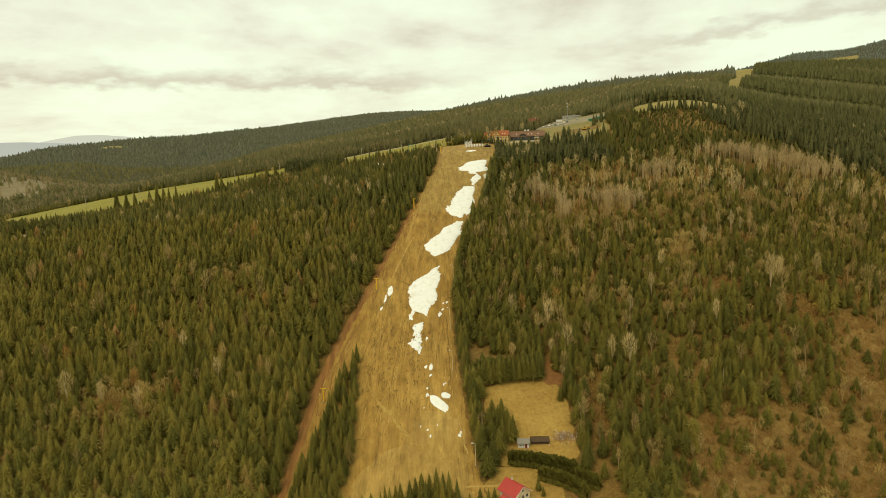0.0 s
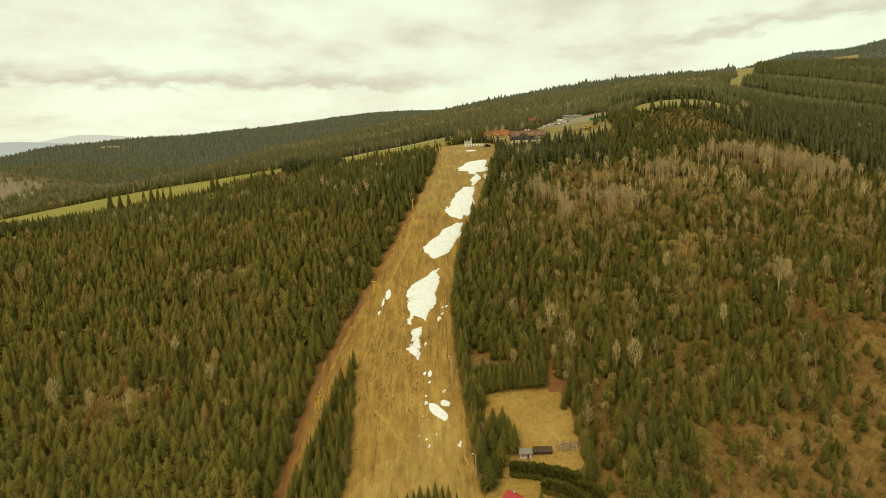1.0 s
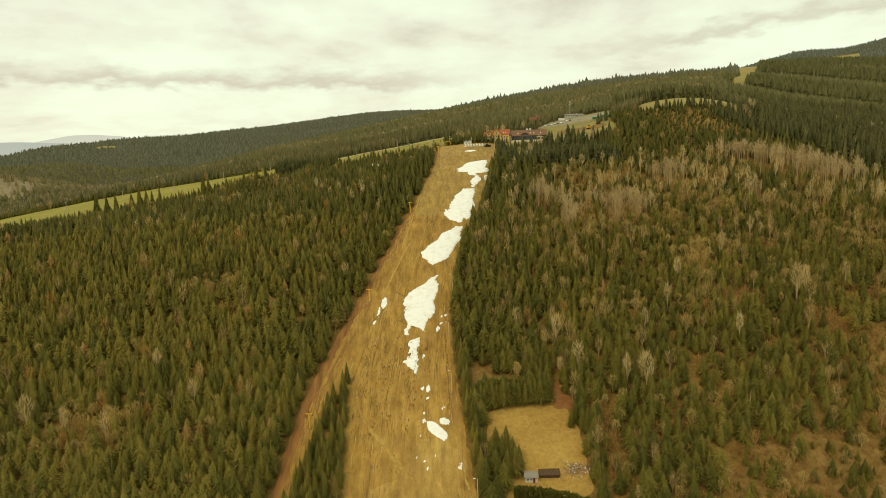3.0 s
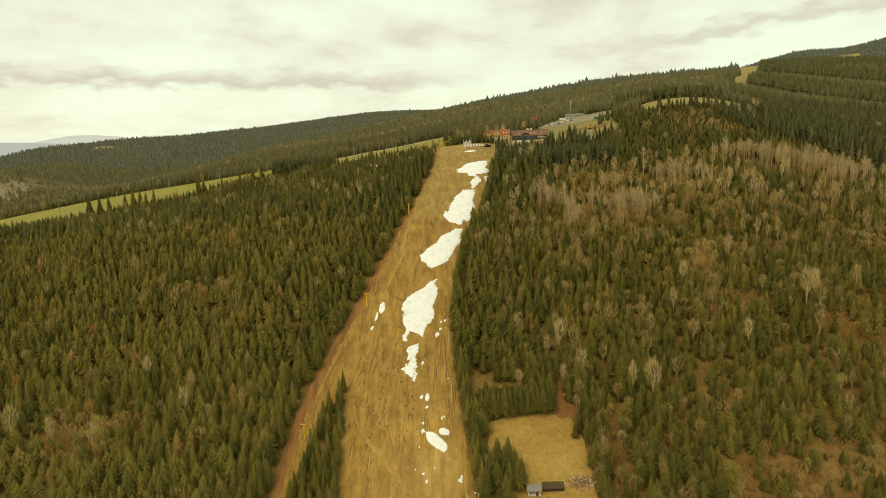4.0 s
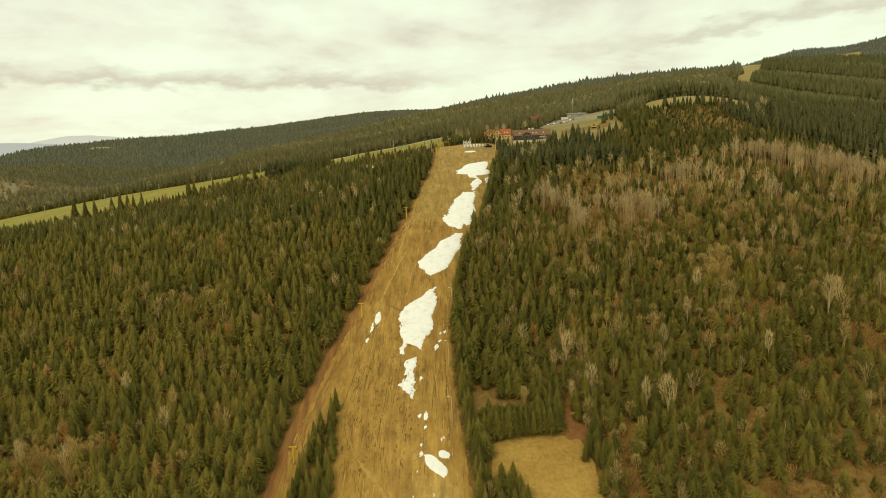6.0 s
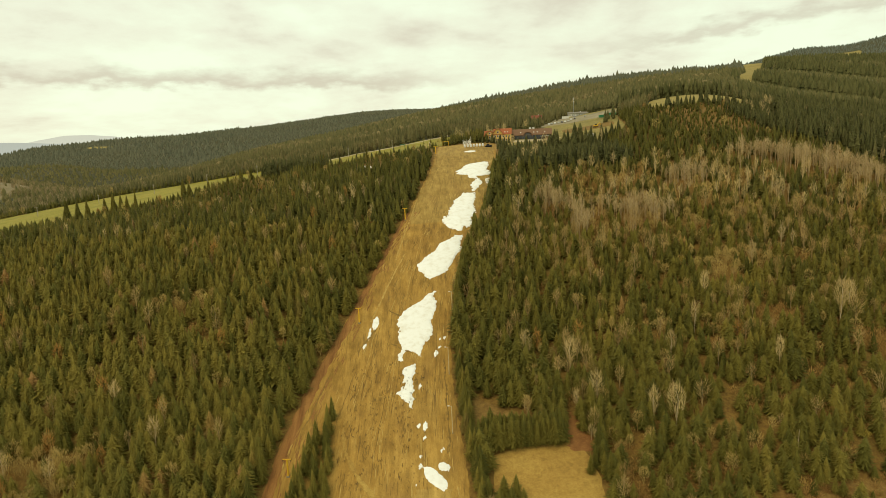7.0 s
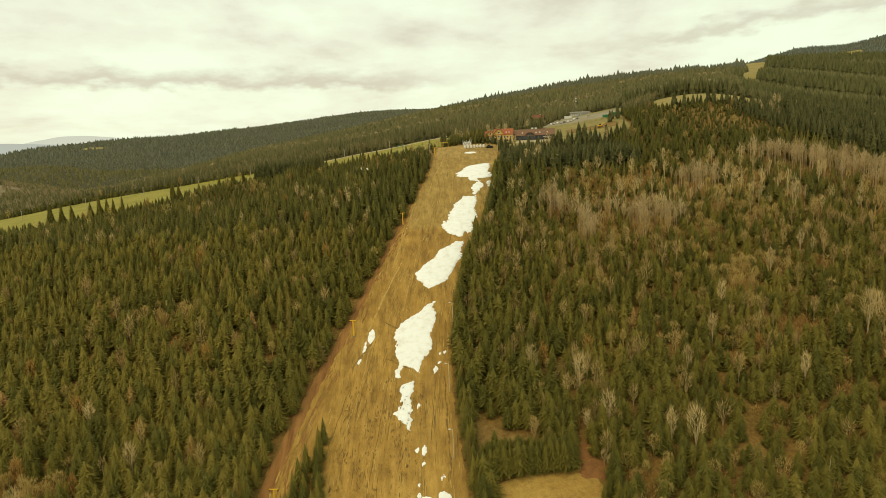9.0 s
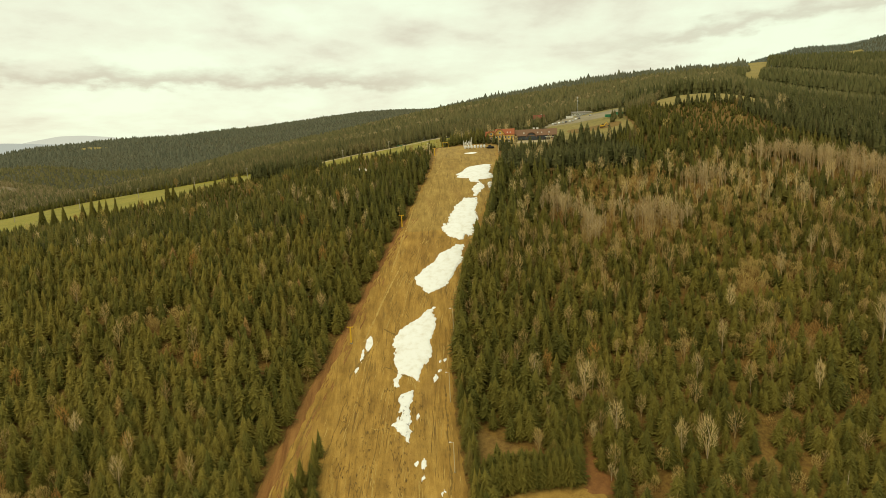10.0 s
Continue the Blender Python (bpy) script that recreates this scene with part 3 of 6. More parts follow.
def cone_shape(seed, sides=5, tiers=2):
    """A distant conifer: one or two ragged tiers."""
    r = np.random.RandomState(seed)
    v, f = [], []
    for z0, z1, rad in ((-0.08, 0.74, 0.29), (0.4, 1.0, 0.18)) if tiers == 2 else ((-0.1, 1.0, 0.27),):
        n = len(v)
        for s in range(sides):
            a = 6.283 * (s + r.uniform(-0.2, 0.2)) / sides
            d = rad * r.uniform(0.8, 1.2)
            v.append((d * math.cos(a), d * math.sin(a), z0 + r.uniform(-0.05, 0.05)))
        v.append((0, 0, z1))
        f += [(n + s, n + (s + 1) % sides, n + sides) for s in range(sides)]
    return np.array(v), np.array(f)


def trunk_shape(seed, thick, top, lean=0.02, sides=4):
    r = np.random.RandomState(seed)
    v, f = [], []
    bend = r.uniform(-lean, lean, (4, 2))
    for k in range(4):
        q = k / 3
        for s in range(sides):
            a = 6.283 * s / sides
            d = thick * (1 - 0.85 * q)
            v.append((bend[k][0] * q + d * math.cos(a), bend[k][1] * q + d * math.sin(a), -0.03 + (top + 0.03) * q))
    for k in range(3):
        for s in range(sides):
            a, b = k * sides + s, k * sides + (s + 1) % sides
            f += [(a, b, b + sides), (a, b + sides, a + sides)]
    return np.array(v), np.array(f)


def bare_shape(seed, limbs, twigs, spread=0.16, low=0.28, width=0.006):
    """The bare crown of a broad-leaved tree one metre high: limbs that rise and fork into fine twigs."""
    r = np.random.RandomState(seed)
    v, f = [], []

    def sliver(p, q, w):
        n = len(v)
        a = r.uniform(0, 6.28)
        o = np.array((math.cos(a), math.sin(a), 0)) * w
        v.extend([p - o, p + o, q])
        f.append((n, n + 1, n + 2))

    for k in range(limbs):
        q = (k + r.uniform(0, 1)) / limbs
        root = np.array((0, 0, low + (0.86 - low) * q))
        a = r.uniform(0, 6.28)
        reach = spread * (0.35 + 0.65 * math.sin(math.pi * (0.2 + 0.72 * q))) * r.uniform(0.7, 1.15)
        tip = root + np.array((reach * math.cos(a), reach * math.sin(a), reach * r.uniform(1.0, 2.1)))
        tip[2] = min(tip[2], 1.0)
        sliver(root, tip, width * 1.1)
        for _ in range(twigs):
            s = r.uniform(0.2, 1.0)
            p = root + (tip - root) * s
            b = a + r.uniform(-1.9, 1.9)
            ln = r.uniform(0.035, 0.10) * (spread / 0.16) ** 0.6
            sliver(p, p + np.array((ln * math.cos(b), ln * math.sin(b), ln * r.uniform(0.4, 2.0))), width)
    return np.array(v), np.array(f)


def crown_shape(seed, n, spread, low=0.2, width=0.012, long=0.11):
    """A leafless rounded crown one metre high: a few rising limbs in an egg-shaped haze of short fine twigs."""
    r = np.random.RandomState(seed)
    mid_z, half = (1 + low) / 2, (1 - low) / 2
    v, f = [], []

    def sliver(p, q, w):
        a, k = r.uniform(0, 6.28), len(v)
        o = np.array((math.cos(a), math.sin(a), 0)) * w
        v.extend([p - o, p + o, q])
        f.append((k, k + 1, k + 2))

    for k in range(7):
        a, d = 0.9 * k + r.uniform(0, 0.6), spread * r.uniform(0.3, 0.75)
        sliver(np.array((0, 0, low * r.uniform(0.3, 1.0))), np.array((d * math.cos(a), d * math.sin(a), mid_z + half * r.uniform(0.0, 0.7))), width * 1.2)
    lump = r.uniform(0.75, 1.2, 8)
    for _ in range(n):
        u = r.normal(0, 1, 3)
        u /= np.linalg.norm(u)
        a = math.atan2(u[1], u[0]) % 6.283
        rad = (0.45 + 0.55 * r.uniform(0, 1) ** 0.5) * lump[int(a / 6.2832 * 8) % 8]
        p = np.array((u[0] * spread * rad * 0.9, u[1] * spread * rad * 0.9, mid_z + u[2] * half * rad * 0.85))
        d = np.array((0.55 * u[0], 0.55 * u[1], 0.75 + 0.35 * u[2])) + r.normal(0, 0.25, 3)
        sliver(p, p + d * long * r.uniform(0.6, 1.3), width * r.uniform(0.7, 1.3))
    return np.array(v), np.array(f)


def lump_shape(seed, spread, low=0.1, twigs=8):
    """A far broad-leaved crown one metre high: an uneven egg with a fringe of twigs."""
    r = np.random.RandomState(seed)
    v, f = [(0.0, 0.0, low)], []
    for z, d in ((0.32, 0.8), (0.6, 1.0), (0.85, 0.62)):
        for k in range(5):
            a = 6.283 * (k + r.uniform(-0.25, 0.25)) / 5
            q = spread * d * r.uniform(0.7, 1.2)
            v.append((q * math.cos(a), q * math.sin(a), low + (1 - low) * (z + r.uniform(-0.07, 0.07))))
    v.append((0.0, 0.0, 1.0))
    for k in range(5):
        m = (k + 1) % 5
        f += [(0, 1 + m, 1 + k), (11 + k, 11 + m, 16)]
        for row in (1, 6):
            f += [(row + k, row + m, row + 5 + m), (row + k, row + 5 + m, row + 5 + k)]
    for _ in range(twigs):
        a, z, n = r.uniform(0, 6.28), r.uniform(0.3, 0.9), len(v)
        d = spread * 0.8 * math.sin(math.pi * (0.15 + 0.75 * z))
        p = np.array((d * math.cos(a), d * math.sin(a), low + (1 - low) * z))
        v += [tuple(p + (0.03, 0, 0)), tuple(p - (0.03, 0, 0)), tuple(p + (0.1 * math.cos(a), 0.1 * math.sin(a), 0.2))]
        f.append((n, n + 1, n + 2))
    return np.array(v), np.array(f)


def stamp(shapes, pos, tall, wide, seed):
    """All trees of a wood as one set of arrays: each takes one of the shapes, a turn, a height and a width."""
    r = np.random.RandomState(seed)
    which, turn, tone = r.randint(0, len(shapes), len(pos)), r.uniform(0, 6.283, len(pos)), r.uniform(0, 1, len(pos))
    vs, fs, ts, base = [], [], [], 0
    for k, (v, f) in enumerate(shapes):
        i = np.nonzero(which == k)[0]
        if not len(i):
            continue
        c, s = np.cos(turn[i])[:, None], np.sin(turn[i])[:, None]
        x = (v[:, 0] * c - v[:, 1] * s) * (tall[i] * wide[i])[:, None] + pos[i, 0][:, None]
        y = (v[:, 0] * s + v[:, 1] * c) * (tall[i] * wide[i])[:, None] + pos[i, 1][:, None]
        z = v[:, 2] * tall[i][:, None] + pos[i, 2][:, None]
        vs.append(np.stack([x, y, z], -1).reshape(-1, 3))
        fs.append((f[None] + (np.arange(len(i)) * len(v))[:, None, None] + base).reshape(-1, 3))
        ts.append(np.repeat(tone[i], len(v)))
        base += len(i) * len(v)
    return np.concatenate(vs), np.concatenate(fs), np.concatenate(ts)


def wood(name, shapes, spots, tall, wide, mat, label, seed):
    pos = np.stack([spots[:, 0], spots[:, 1], height(spots[:, 0], spots[:, 1]) - 0.1], -1)
    v, f, t = stamp(shapes, pos, tall, wide, seed)
    ob = new(name, mesh_of(name, v, f, mat, t))
    return tagged(ob, label, "forest", kind="stuff")


def scatter(y0, y1, gap, reach, seed):
    """Spots on a shaken grid, gap metres apart, over the wedge of land ahead."""
    r = np.random.RandomState(seed)
    yy = np.arange(y0, y1, gap)
    out = []
    for y in yy:
        half = reach * max(y, 260)
        x = np.arange(-half, half, gap) + r.uniform(0, gap)
        out.append(np.stack([x + r.uniform(-0.42, 0.42, len(x)) * gap, np.full(len(x), y) + r.uniform(-0.42, 0.42, len(x)) * gap], -1))
    return np.concatenate(out)


OPEN = [(CUT, 0.8), (GARDEN, 0.5), (MEADOW, 0), (LODGE, 0), (UPLAND, 0), (HIGH_FIELD, 0), (HIGH_FIELD_2, 0), (FOREST_ROAD, 0), (MEADOW_PATH, 3), (TOP_LAWN, 0), (FARM, 0), (RIDGE_CLEARING, 0), (GLADE, 0), (GLADE_2, 0), (QUARRY, 0)]


def is_open(x, y):
    o = np.zeros(len(x), bool)
    for edges, margin in OPEN:
        o |= within(edges, x, y, margin)
    return o | ((x > 8) & (x < 62) & (y < 262) & (y > 190)) | ((y < 262) & (x > -60) & (x < 62))


def block_edge(y):
    """The edge of the tall dark plantation on the upper hillside."""
    return np.interp(y, [480, 516, 538, 563, 591, 612, 663, 700], [336, 309, 295, 279, 257, 247, 247, 285])


def in_ride(x, y):
    """The open rides that part the far plantation into steps."""
    return (x > 0.40 * y) & (y > 660) & (np.mod(y + 1.2 * x - 845, 437) < 78)


# groves on the hillside: ahead and sideways, with their half lengths and how full they are
STEM_GROVES = [(64, 476, 8, 12, 0.8), (77, 450, 7, 15, 0.9), (114, 452, 13, 12, 0.85), (96, 462, 8, 7, 0.5), (152, 494, 13, 8, 0.9), (214, 533, 16, 9, 0.7), (236, 527, 17, 11, 0.85), (260, 518, 17, 12, 0.85), (279, 503, 13, 11, 0.7), (262, 492, 7, 7, 0.5), (200, 470, 6, 6, 0.5), (176, 416, 4, 4, 0.7)]
ROUND_GROVES = [(136, 397, 13, 10, 0.7), (150, 402, 12, 9, 0.6), (163, 418, 12, 9, 0.5), (104, 466, 22, 12, 0.5), (112, 508, 30, 13, 0.5), (190, 496, 20, 10, 0.4), (176, 440, 14, 9, 0.4), (232, 412, 14, 10, 0.5), (175, 366, 9, 7, 0.4), (64, 300, 9, 14, 0.4), (112, 442, 56, 24, 0.34), (150, 470, 60, 26, 0.28), (-152, 297, 18, 12, 0.75), (-121, 378, 14, 9, 0.8), (-154, 372, 8, 7, 0.4), (-90, 452, 14, 10, 0.25)]
RED_GROVES = [(146, 358, 9, 8, 0.9), (180, 343, 12, 9, 0.9), (95, 452, 30, 15, 0.75), (128, 438, 16, 10, 0.6), (158, 404, 20, 10, 0.5), (66, 460, 10, 9, 0.6), (205, 360, 14, 10, 0.6), (120, 318, 14, 8, 0.5), (62, 282, 8, 15, 0.75), (60, 262, 6, 8, 0.6), (110, 496, 34, 12, 0.5), (120, 466, 60, 26, 0.32), (200, 490, 40, 20, 0.3), (-110, 366, 9, 7, 0.7), (-172, 302, 14, 9, 0.6)]


def in_groves(groves, x, y):
    """How full the groves are here."""
    s = np.zeros(np.shape(x))
    for cx_, cy_, rx_, ry_, most in groves:
        d = np.hypot((x - cx_) / rx_, (y - cy_) / ry_) + 0.35 * wave(x, y, 13, 46)
        s = np.maximum(s, most * np.clip((1.25 - d) / 0.5, 0, 1))
    return s


def bare_share(x, y):
    """How much of the wood is single bare broad-leaved trees here."""
    s = 0.010 + 0.04 * (wave(x, y, 60, 40) > 0.45)
    s = s + np.where(x > 0, 0.03 + 0.05 * (wave(x, y, 55, 44) > 0.25), 0)
    s = s + np.where((x > 40) & (y > 400) & (y < 515), 0.06, 0)
    s = s + 0.2 * np.exp(-((x + 88) / 16) ** 2 - ((y - 528) / 14) ** 2) + 0.2 * np.exp(-((x + 60) / 12) ** 2 - ((y - 500) / 14) ** 2)
    return np.where((x < -28) & (y > 545) | (x > 40) & (y > 536), 0.0, s)


rs = np.random.RandomState(77)
fine_shapes = [spruce_shape(18, 12, 100 + k, sp, be) for k, (sp, be) in enumerate(((0.24, 0.75), (0.27, 0.65), (0.30, 0.7), (0.32, 0.75), (0.28, 0.6), (0.25, 0.65)))]
good_shapes = [spruce_shape(13, 9, 110 + k, sp, be, 5) for k, (sp, be) in enumerate(((0.24, 0.7), (0.27, 0.65), (0.30, 0.7), (0.32, 0.75), (0.28, 0.6), (0.25, 0.65)))]
mid_shapes = [spruce_shape(9, 7, 120 + k, sp, be, 4) for k, (sp, be) in enumerate(((0.26, 0.65), (0.29, 0.6), (0.32, 0.7), (0.28, 0.6), (0.25, 0.7)))]
light_shapes = [spruce_shape(5, 5, 130 + k, sp, 0.75, 4) for k, sp in enumerate((0.25, 0.28, 0.31))]
brush_shapes = [crown_shape(740 + k, 36, 0.55, 0.0, 0.045, 0.25) for k in range(3)]
far_shapes = [cone_shape(140 + k) for k in range(4)]
far_small = [cone_shape(150 + k, 4, 1) for k in range(4)]
bare_shapes = [crown_shape(160 + k, 150, sp, lo, 0.0055, 0.12) for k, (sp, lo) in enumerate(((0.09, 0.38), (0.12, 0.32), (0.16, 0.28), (0.10, 0.42), (0.19, 0.22)))]
light_bare = [crown_shape(170 + k, 95, sp, lo, 0.0085, 0.13) for k, (sp, lo) in enumerate(((0.10, 0.36), (0.13, 0.30), (0.16, 0.28), (0.12, 0.40)))]
round_shapes = [crown_shape(210 + k, 140, sp, lo, 0.015, 0.12) for k, (sp, lo) in enumerate(((0.26, 0.22), (0.32, 0.16), (0.38, 0.12), (0.23, 0.3)))]
fine_round = [crown_shape(215 + k, 330, sp, lo, 0.0085, 0.10) for k, (sp, lo) in enumerate(((0.24, 0.24), (0.30, 0.18), (0.35, 0.14), (0.20, 0.3)))]
slim_bare = [crown_shape(230 + k, 62, sp, lo, 0.0085, 0.15) for k, (sp, lo) in enumerate(((0.075, 0.34), (0.095, 0.28), (0.12, 0.40)))]
tuft_shapes = [bare_shape(220 + k, 8, 3, 0.5, 0.02, 0.03) for k in range(3)]
shrub_shapes = [crown_shape(180 + k, 130, sp, 0.02, 0.018, 0.17) for k, sp in enumerate((0.45, 0.55, 0.5))]
tall_stems = [trunk_shape(195 + k, 0.0125, 0.97, 0.03) for k in range(3)]
stem_shapes = [trunk_shape(190 + k, 0.0085, 0.96) for k in range(3)]

near = scatter(196, 462, 3.6, 0.76, 1)
near = near[~is_open(near[:, 0], near[:, 1])]
thin = within(SCRUB, near[:, 0], near[:, 1]) | within(SCRUB_2, near[:, 0], near[:, 1])
right_low = (near[:, 0] > 92) & (near[:, 1] < 330)
keep = np.where(thin, rs.uniform(0, 1, len(near)) < 0.62 + 0.7 * wave(near[:, 0], near[:, 1], 22, 39), rs.uniform(0, 1, len(near)) < np.where(right_low, 0.86 + 0.5 * wave(near[:, 0], near[:, 1], 30, 54), 0.9))
near, thin, right_low = near[keep], thin[keep], right_low[keep]
dice = rs.uniform(0, 1, len(near))
share = bare_share(near[:, 0], near[:, 1])
n_bare = dice < share
grove = in_groves(STEM_GROVES, near[:, 0], near[:, 1])
n_bare &= grove < 0.3
n_round = ~n_bare & (rs.uniform(0, 1, len(near)) < np.maximum(in_groves(ROUND_GROVES, near[:, 0], near[:, 1]), np.where(near[:, 0] > 0, np.where(near[:, 1] > 350, 0.085, 0.05), 0.02)))
n_shrub = ~n_bare & ~n_round & (rs.uniform(0, 1, len(near)) < np.maximum(in_groves(RED_GROVES, near[:, 0], near[:, 1]), np.where(thin, 0.45, np.where(near[:, 0] > 0, 0.06, 0.015))))
n_clear = ~n_bare & ~n_round & ~n_shrub & (rs.uniform(0, 1, len(near)) < grove)
n_spruce = ~n_bare & ~n_round & ~n_shrub & ~n_clear


def spruce_heights(p, r):
    h = r.triangular(6.2, 9.8, 13.6, len(p)) + 1.2 * wave(p[:, 0], p[:, 1], 70, 50)
    gap = p[:, 0] - band(CUT, p[:, 1])[1]
    h = np.where((p[:, 0] > 0) & (p[:, 1] > 330), h * np.interp(gap, [0, 25, 60], [1.25, 1.15, 0.92]), h)
    young = (p[:, 0] > 85) & (p[:, 1] < 335)
    h = np.where(young, h * r.uniform(0.6, 1.05, len(p)), h)
    return np.where(within(SCRUB, p[:, 0], p[:, 1]) | within(SCRUB_2, p[:, 0], p[:, 1]), h * r.uniform(0.5, 0.9, len(p)), h)


# singled out: the spruces that line the slope, built as trees of their own further down
lo_n, hi_n = band(CUT, near[:, 1])
edge_gap = np.minimum(np.abs(near[:, 0] - lo_n), np.abs(near[:, 0] - hi_n))
single = n_spruce & (near[:, 1] < 350) & (edge_gap < 4.0)
SINGLE_SPOTS = near[single]
rest = n_spruce & ~single
_, cut_right = band(CUT, near[:, 1])
cut_left, _ = band(CUT, near[:, 1])
shady = (near[:, 0] < 0) & (cut_left - near[:, 0] < 22 + 14 * wave(near[:, 0], near[:, 1], 40, 47)) & (near[:, 1] > 330)
shady |= (near[:, 0] > 48) & (near[:, 0] < 95) & (near[:, 1] < 300)
shady |= (near[:, 0] > 0) & (near[:, 0] - cut_right < 34 + 12 * wave(near[:, 0], near[:, 1], 40, 47)) & (near[:, 1] > 285)
shady |= (wave(near[:, 0], near[:, 1], 65, 48) + 0.5 * wave(near[:, 0], near[:, 1], 21, 49) > np.where(near[:, 0] < 0, 0.42, -0.2))
for name, sel, mat, shapes, label, sd in (("near_spruce_wood", rest & ~shady & (near[:, 1] < 332), needles, fine_shapes, "dense olive-green spruce wood on the lower hillside", 60),
                                          ("near_spruce_wood", rest & ~shady & (near[:, 1] >= 332), needles, good_shapes, "dense olive-green spruce wood on the middle hillside", 58),
                                          ("near_dark_wood", rest & shady & (near[:, 1] < 332), needles_dark, fine_shapes, "darker green spruces close to the ski slope", 57),
                                          ("near_dark_wood", rest & shady & (near[:, 1] >= 332), needles_dark, good_shapes, "darker green spruces in the middle hillside wood", 59)):
    q = near[sel]
    wood(name, shapes, q, spruce_heights(q, rs), rs.uniform(1.05, 1.55, len(q)), mat, label, sd)
b = near[n_bare]
b_h = rs.uniform(9, 16, len(b)) * np.where((b[:, 0] > 62) & (b[:, 1] < 330), 0.8, 1)
wood("near_bare_wood", bare_shapes, b, b_h, rs.uniform(0.8, 1.3, len(b)), twigs_grey, "bare grey-brown birch crowns among the spruces", 61)
wood("near_bare_stems", stem_shapes, b, b_h * 0.9, np.full(len(b), 1.0), birch_bark, "pale birch stems among the spruces", 62)
s_, o_ = near[n_shrub], near[n_round]
wood("near_willows", fine_round, o_, rs.uniform(6.0, 9.5, len(o_)), rs.uniform(0.8, 1.2, len(o_)), twigs_olive, "round olive-tan leafless crowns among the spruces", 55)
wood("near_shrubs", shrub_shapes, s_, rs.uniform(3.0, 6.5, len(s_)), rs.uniform(0.8, 1.3, len(s_)), twigs_red, "reddish-brown leafless bushes in the gaps of the wood", 63)

mid = scatter(462, 720, 4.1, 0.74, 2)
mid = mid[~is_open(mid[:, 0], mid[:, 1])]
dice = rs.uniform(0, 1, len(mid))
share = bare_share(mid[:, 0], mid[:, 1])
dark = (mid[:, 0] > block_edge(mid[:, 1]) + 4 * wave(mid[:, 0], mid[:, 1], 40, 45)) & (mid[:, 1] > 480) | (mid[:, 0] > 40) & (mid[:, 0] < 130) & (mid[:, 1] > 535)
share = np.where(dark, 0.03, share)
m_bare = dice < share
mid_grove = np.where(dark, 0, in_groves(STEM_GROVES, mid[:, 0], mid[:, 1]))
m_bare &= mid_grove < 0.3
m_round = ~m_bare & ~dark & (rs.uniform(0, 1, len(mid)) < np.maximum(np.maximum(in_groves(ROUND_GROVES, mid[:, 0], mid[:, 1]), 0.6 * in_groves(RED_GROVES, mid[:, 0], mid[:, 1])), np.where((mid[:, 0] > 40) & (mid[:, 1] < 540), 0.13, 0.02)))
m_sp = ~m_bare & ~m_round & (rs.uniform(0, 1, len(mid)) < 0.97 - mid_grove)
q = mid[m_round]
ruddy = rs.uniform(0, 1, len(q)) < 0.25 + 0.6 * in_groves(RED_GROVES, q[:, 0], q[:, 1])
for sel, mat, label, sd in ((~ruddy, twigs_olive, "round tan leafless crowns on the upper hillside", 36), (ruddy, twigs_red, "round reddish-brown leafless crowns on the upper hillside", 35)):
    wood("upper_round_wood", round_shapes, q[sel], rs.uniform(5.5, 10, int(sel.sum())), rs.uniform(0.7, 1.1, int(sel.sum())), mat, label, sd)
mid_gap = np.maximum(mid[:, 0] - band(CUT, mid[:, 1])[1], band(CUT, mid[:, 1])[0] - mid[:, 0])
tone = (mid_gap < 42 + 14 * wave(mid[:, 0], mid[:, 1], 30, 42)) & (mid[:, 1] < 650)
tone |= (mid[:, 0] > 40) & (mid[:, 0] < 250) & (mid[:, 1] > 540)
tone |= wave(mid[:, 0], mid[:, 1], 70, 51) + 0.5 * wave(mid[:, 0], mid[:, 1], 24, 52) > 0.02
for sel, mat, lab, sd, add in ((m_sp & ~dark & tone, needles_up_dark, "darker spruces in the wood on the upper hillside", 56, 0), (m_sp & ~dark & ~tone, needles_up, "olive-green spruce wood on the upper hillside", 64, 0), (m_sp & dark, needles_dark_shade, "tall dark spruce plantation near the hilltop", 65, 5.0)):
    p = mid[sel]
    hh = rs.triangular(5.5, 9.5, 13.5, len(p)) + add
    gap = p[:, 0] - band(CUT, p[:, 1])[1]
    hh = np.where((p[:, 0] > 0) & (add == 0), hh * np.interp(gap, [0, 25, 60], [1.25, 1.15, 0.8]), hh)
    hh = np.where((p[:, 0] < -120) & (p[:, 1] > 500), hh * 0.72, hh)
    hh = np.where((p[:, 0] < -120) & (p[:, 1] > 540), hh * 0.8, hh)
    hh = np.where((p[:, 0] > 185) & (p[:, 0] < 310) & (p[:, 0] < 0.44 * p[:, 1]) & (p[:, 1] > 585), hh * 0.55, hh)
    hh = np.where((p[:, 0] > 40) & (p[:, 0] < 135) & (p[:, 1] > 545), np.where(p[:, 1] > 575, rs.uniform(4.5, 7.5, len(p)), rs.uniform(7.5, 11, len(p))), hh)
    hh = np.where((p[:, 0] < -28) & (p[:, 0] > -160), hh * np.interp(p[:, 1], [505, 560, 600, 650], [1.0, 0.92, 0.8, 0.6]), hh)
    hh = np.where((p[:, 0] < 2) & (p[:, 0] > -100) & (p[:, 1] > 585), rs.uniform(3.0, 5.5, len(p)), hh)
    wood("upper_spruce_wood", mid_shapes, p, hh, rs.uniform(1.0, 1.5, len(p)), mat, lab, sd)
p = mid[m_bare]
p_h = rs.uniform(9, 14, len(p)) * np.where(p[:, 0] < 0, 0.8, 1)
wood("upper_bare_wood", light_bare, p, p_h, rs.uniform(0.8, 1.3, len(p)), twigs_pale, "belt of bare grey-brown birches below the ridge", 66)
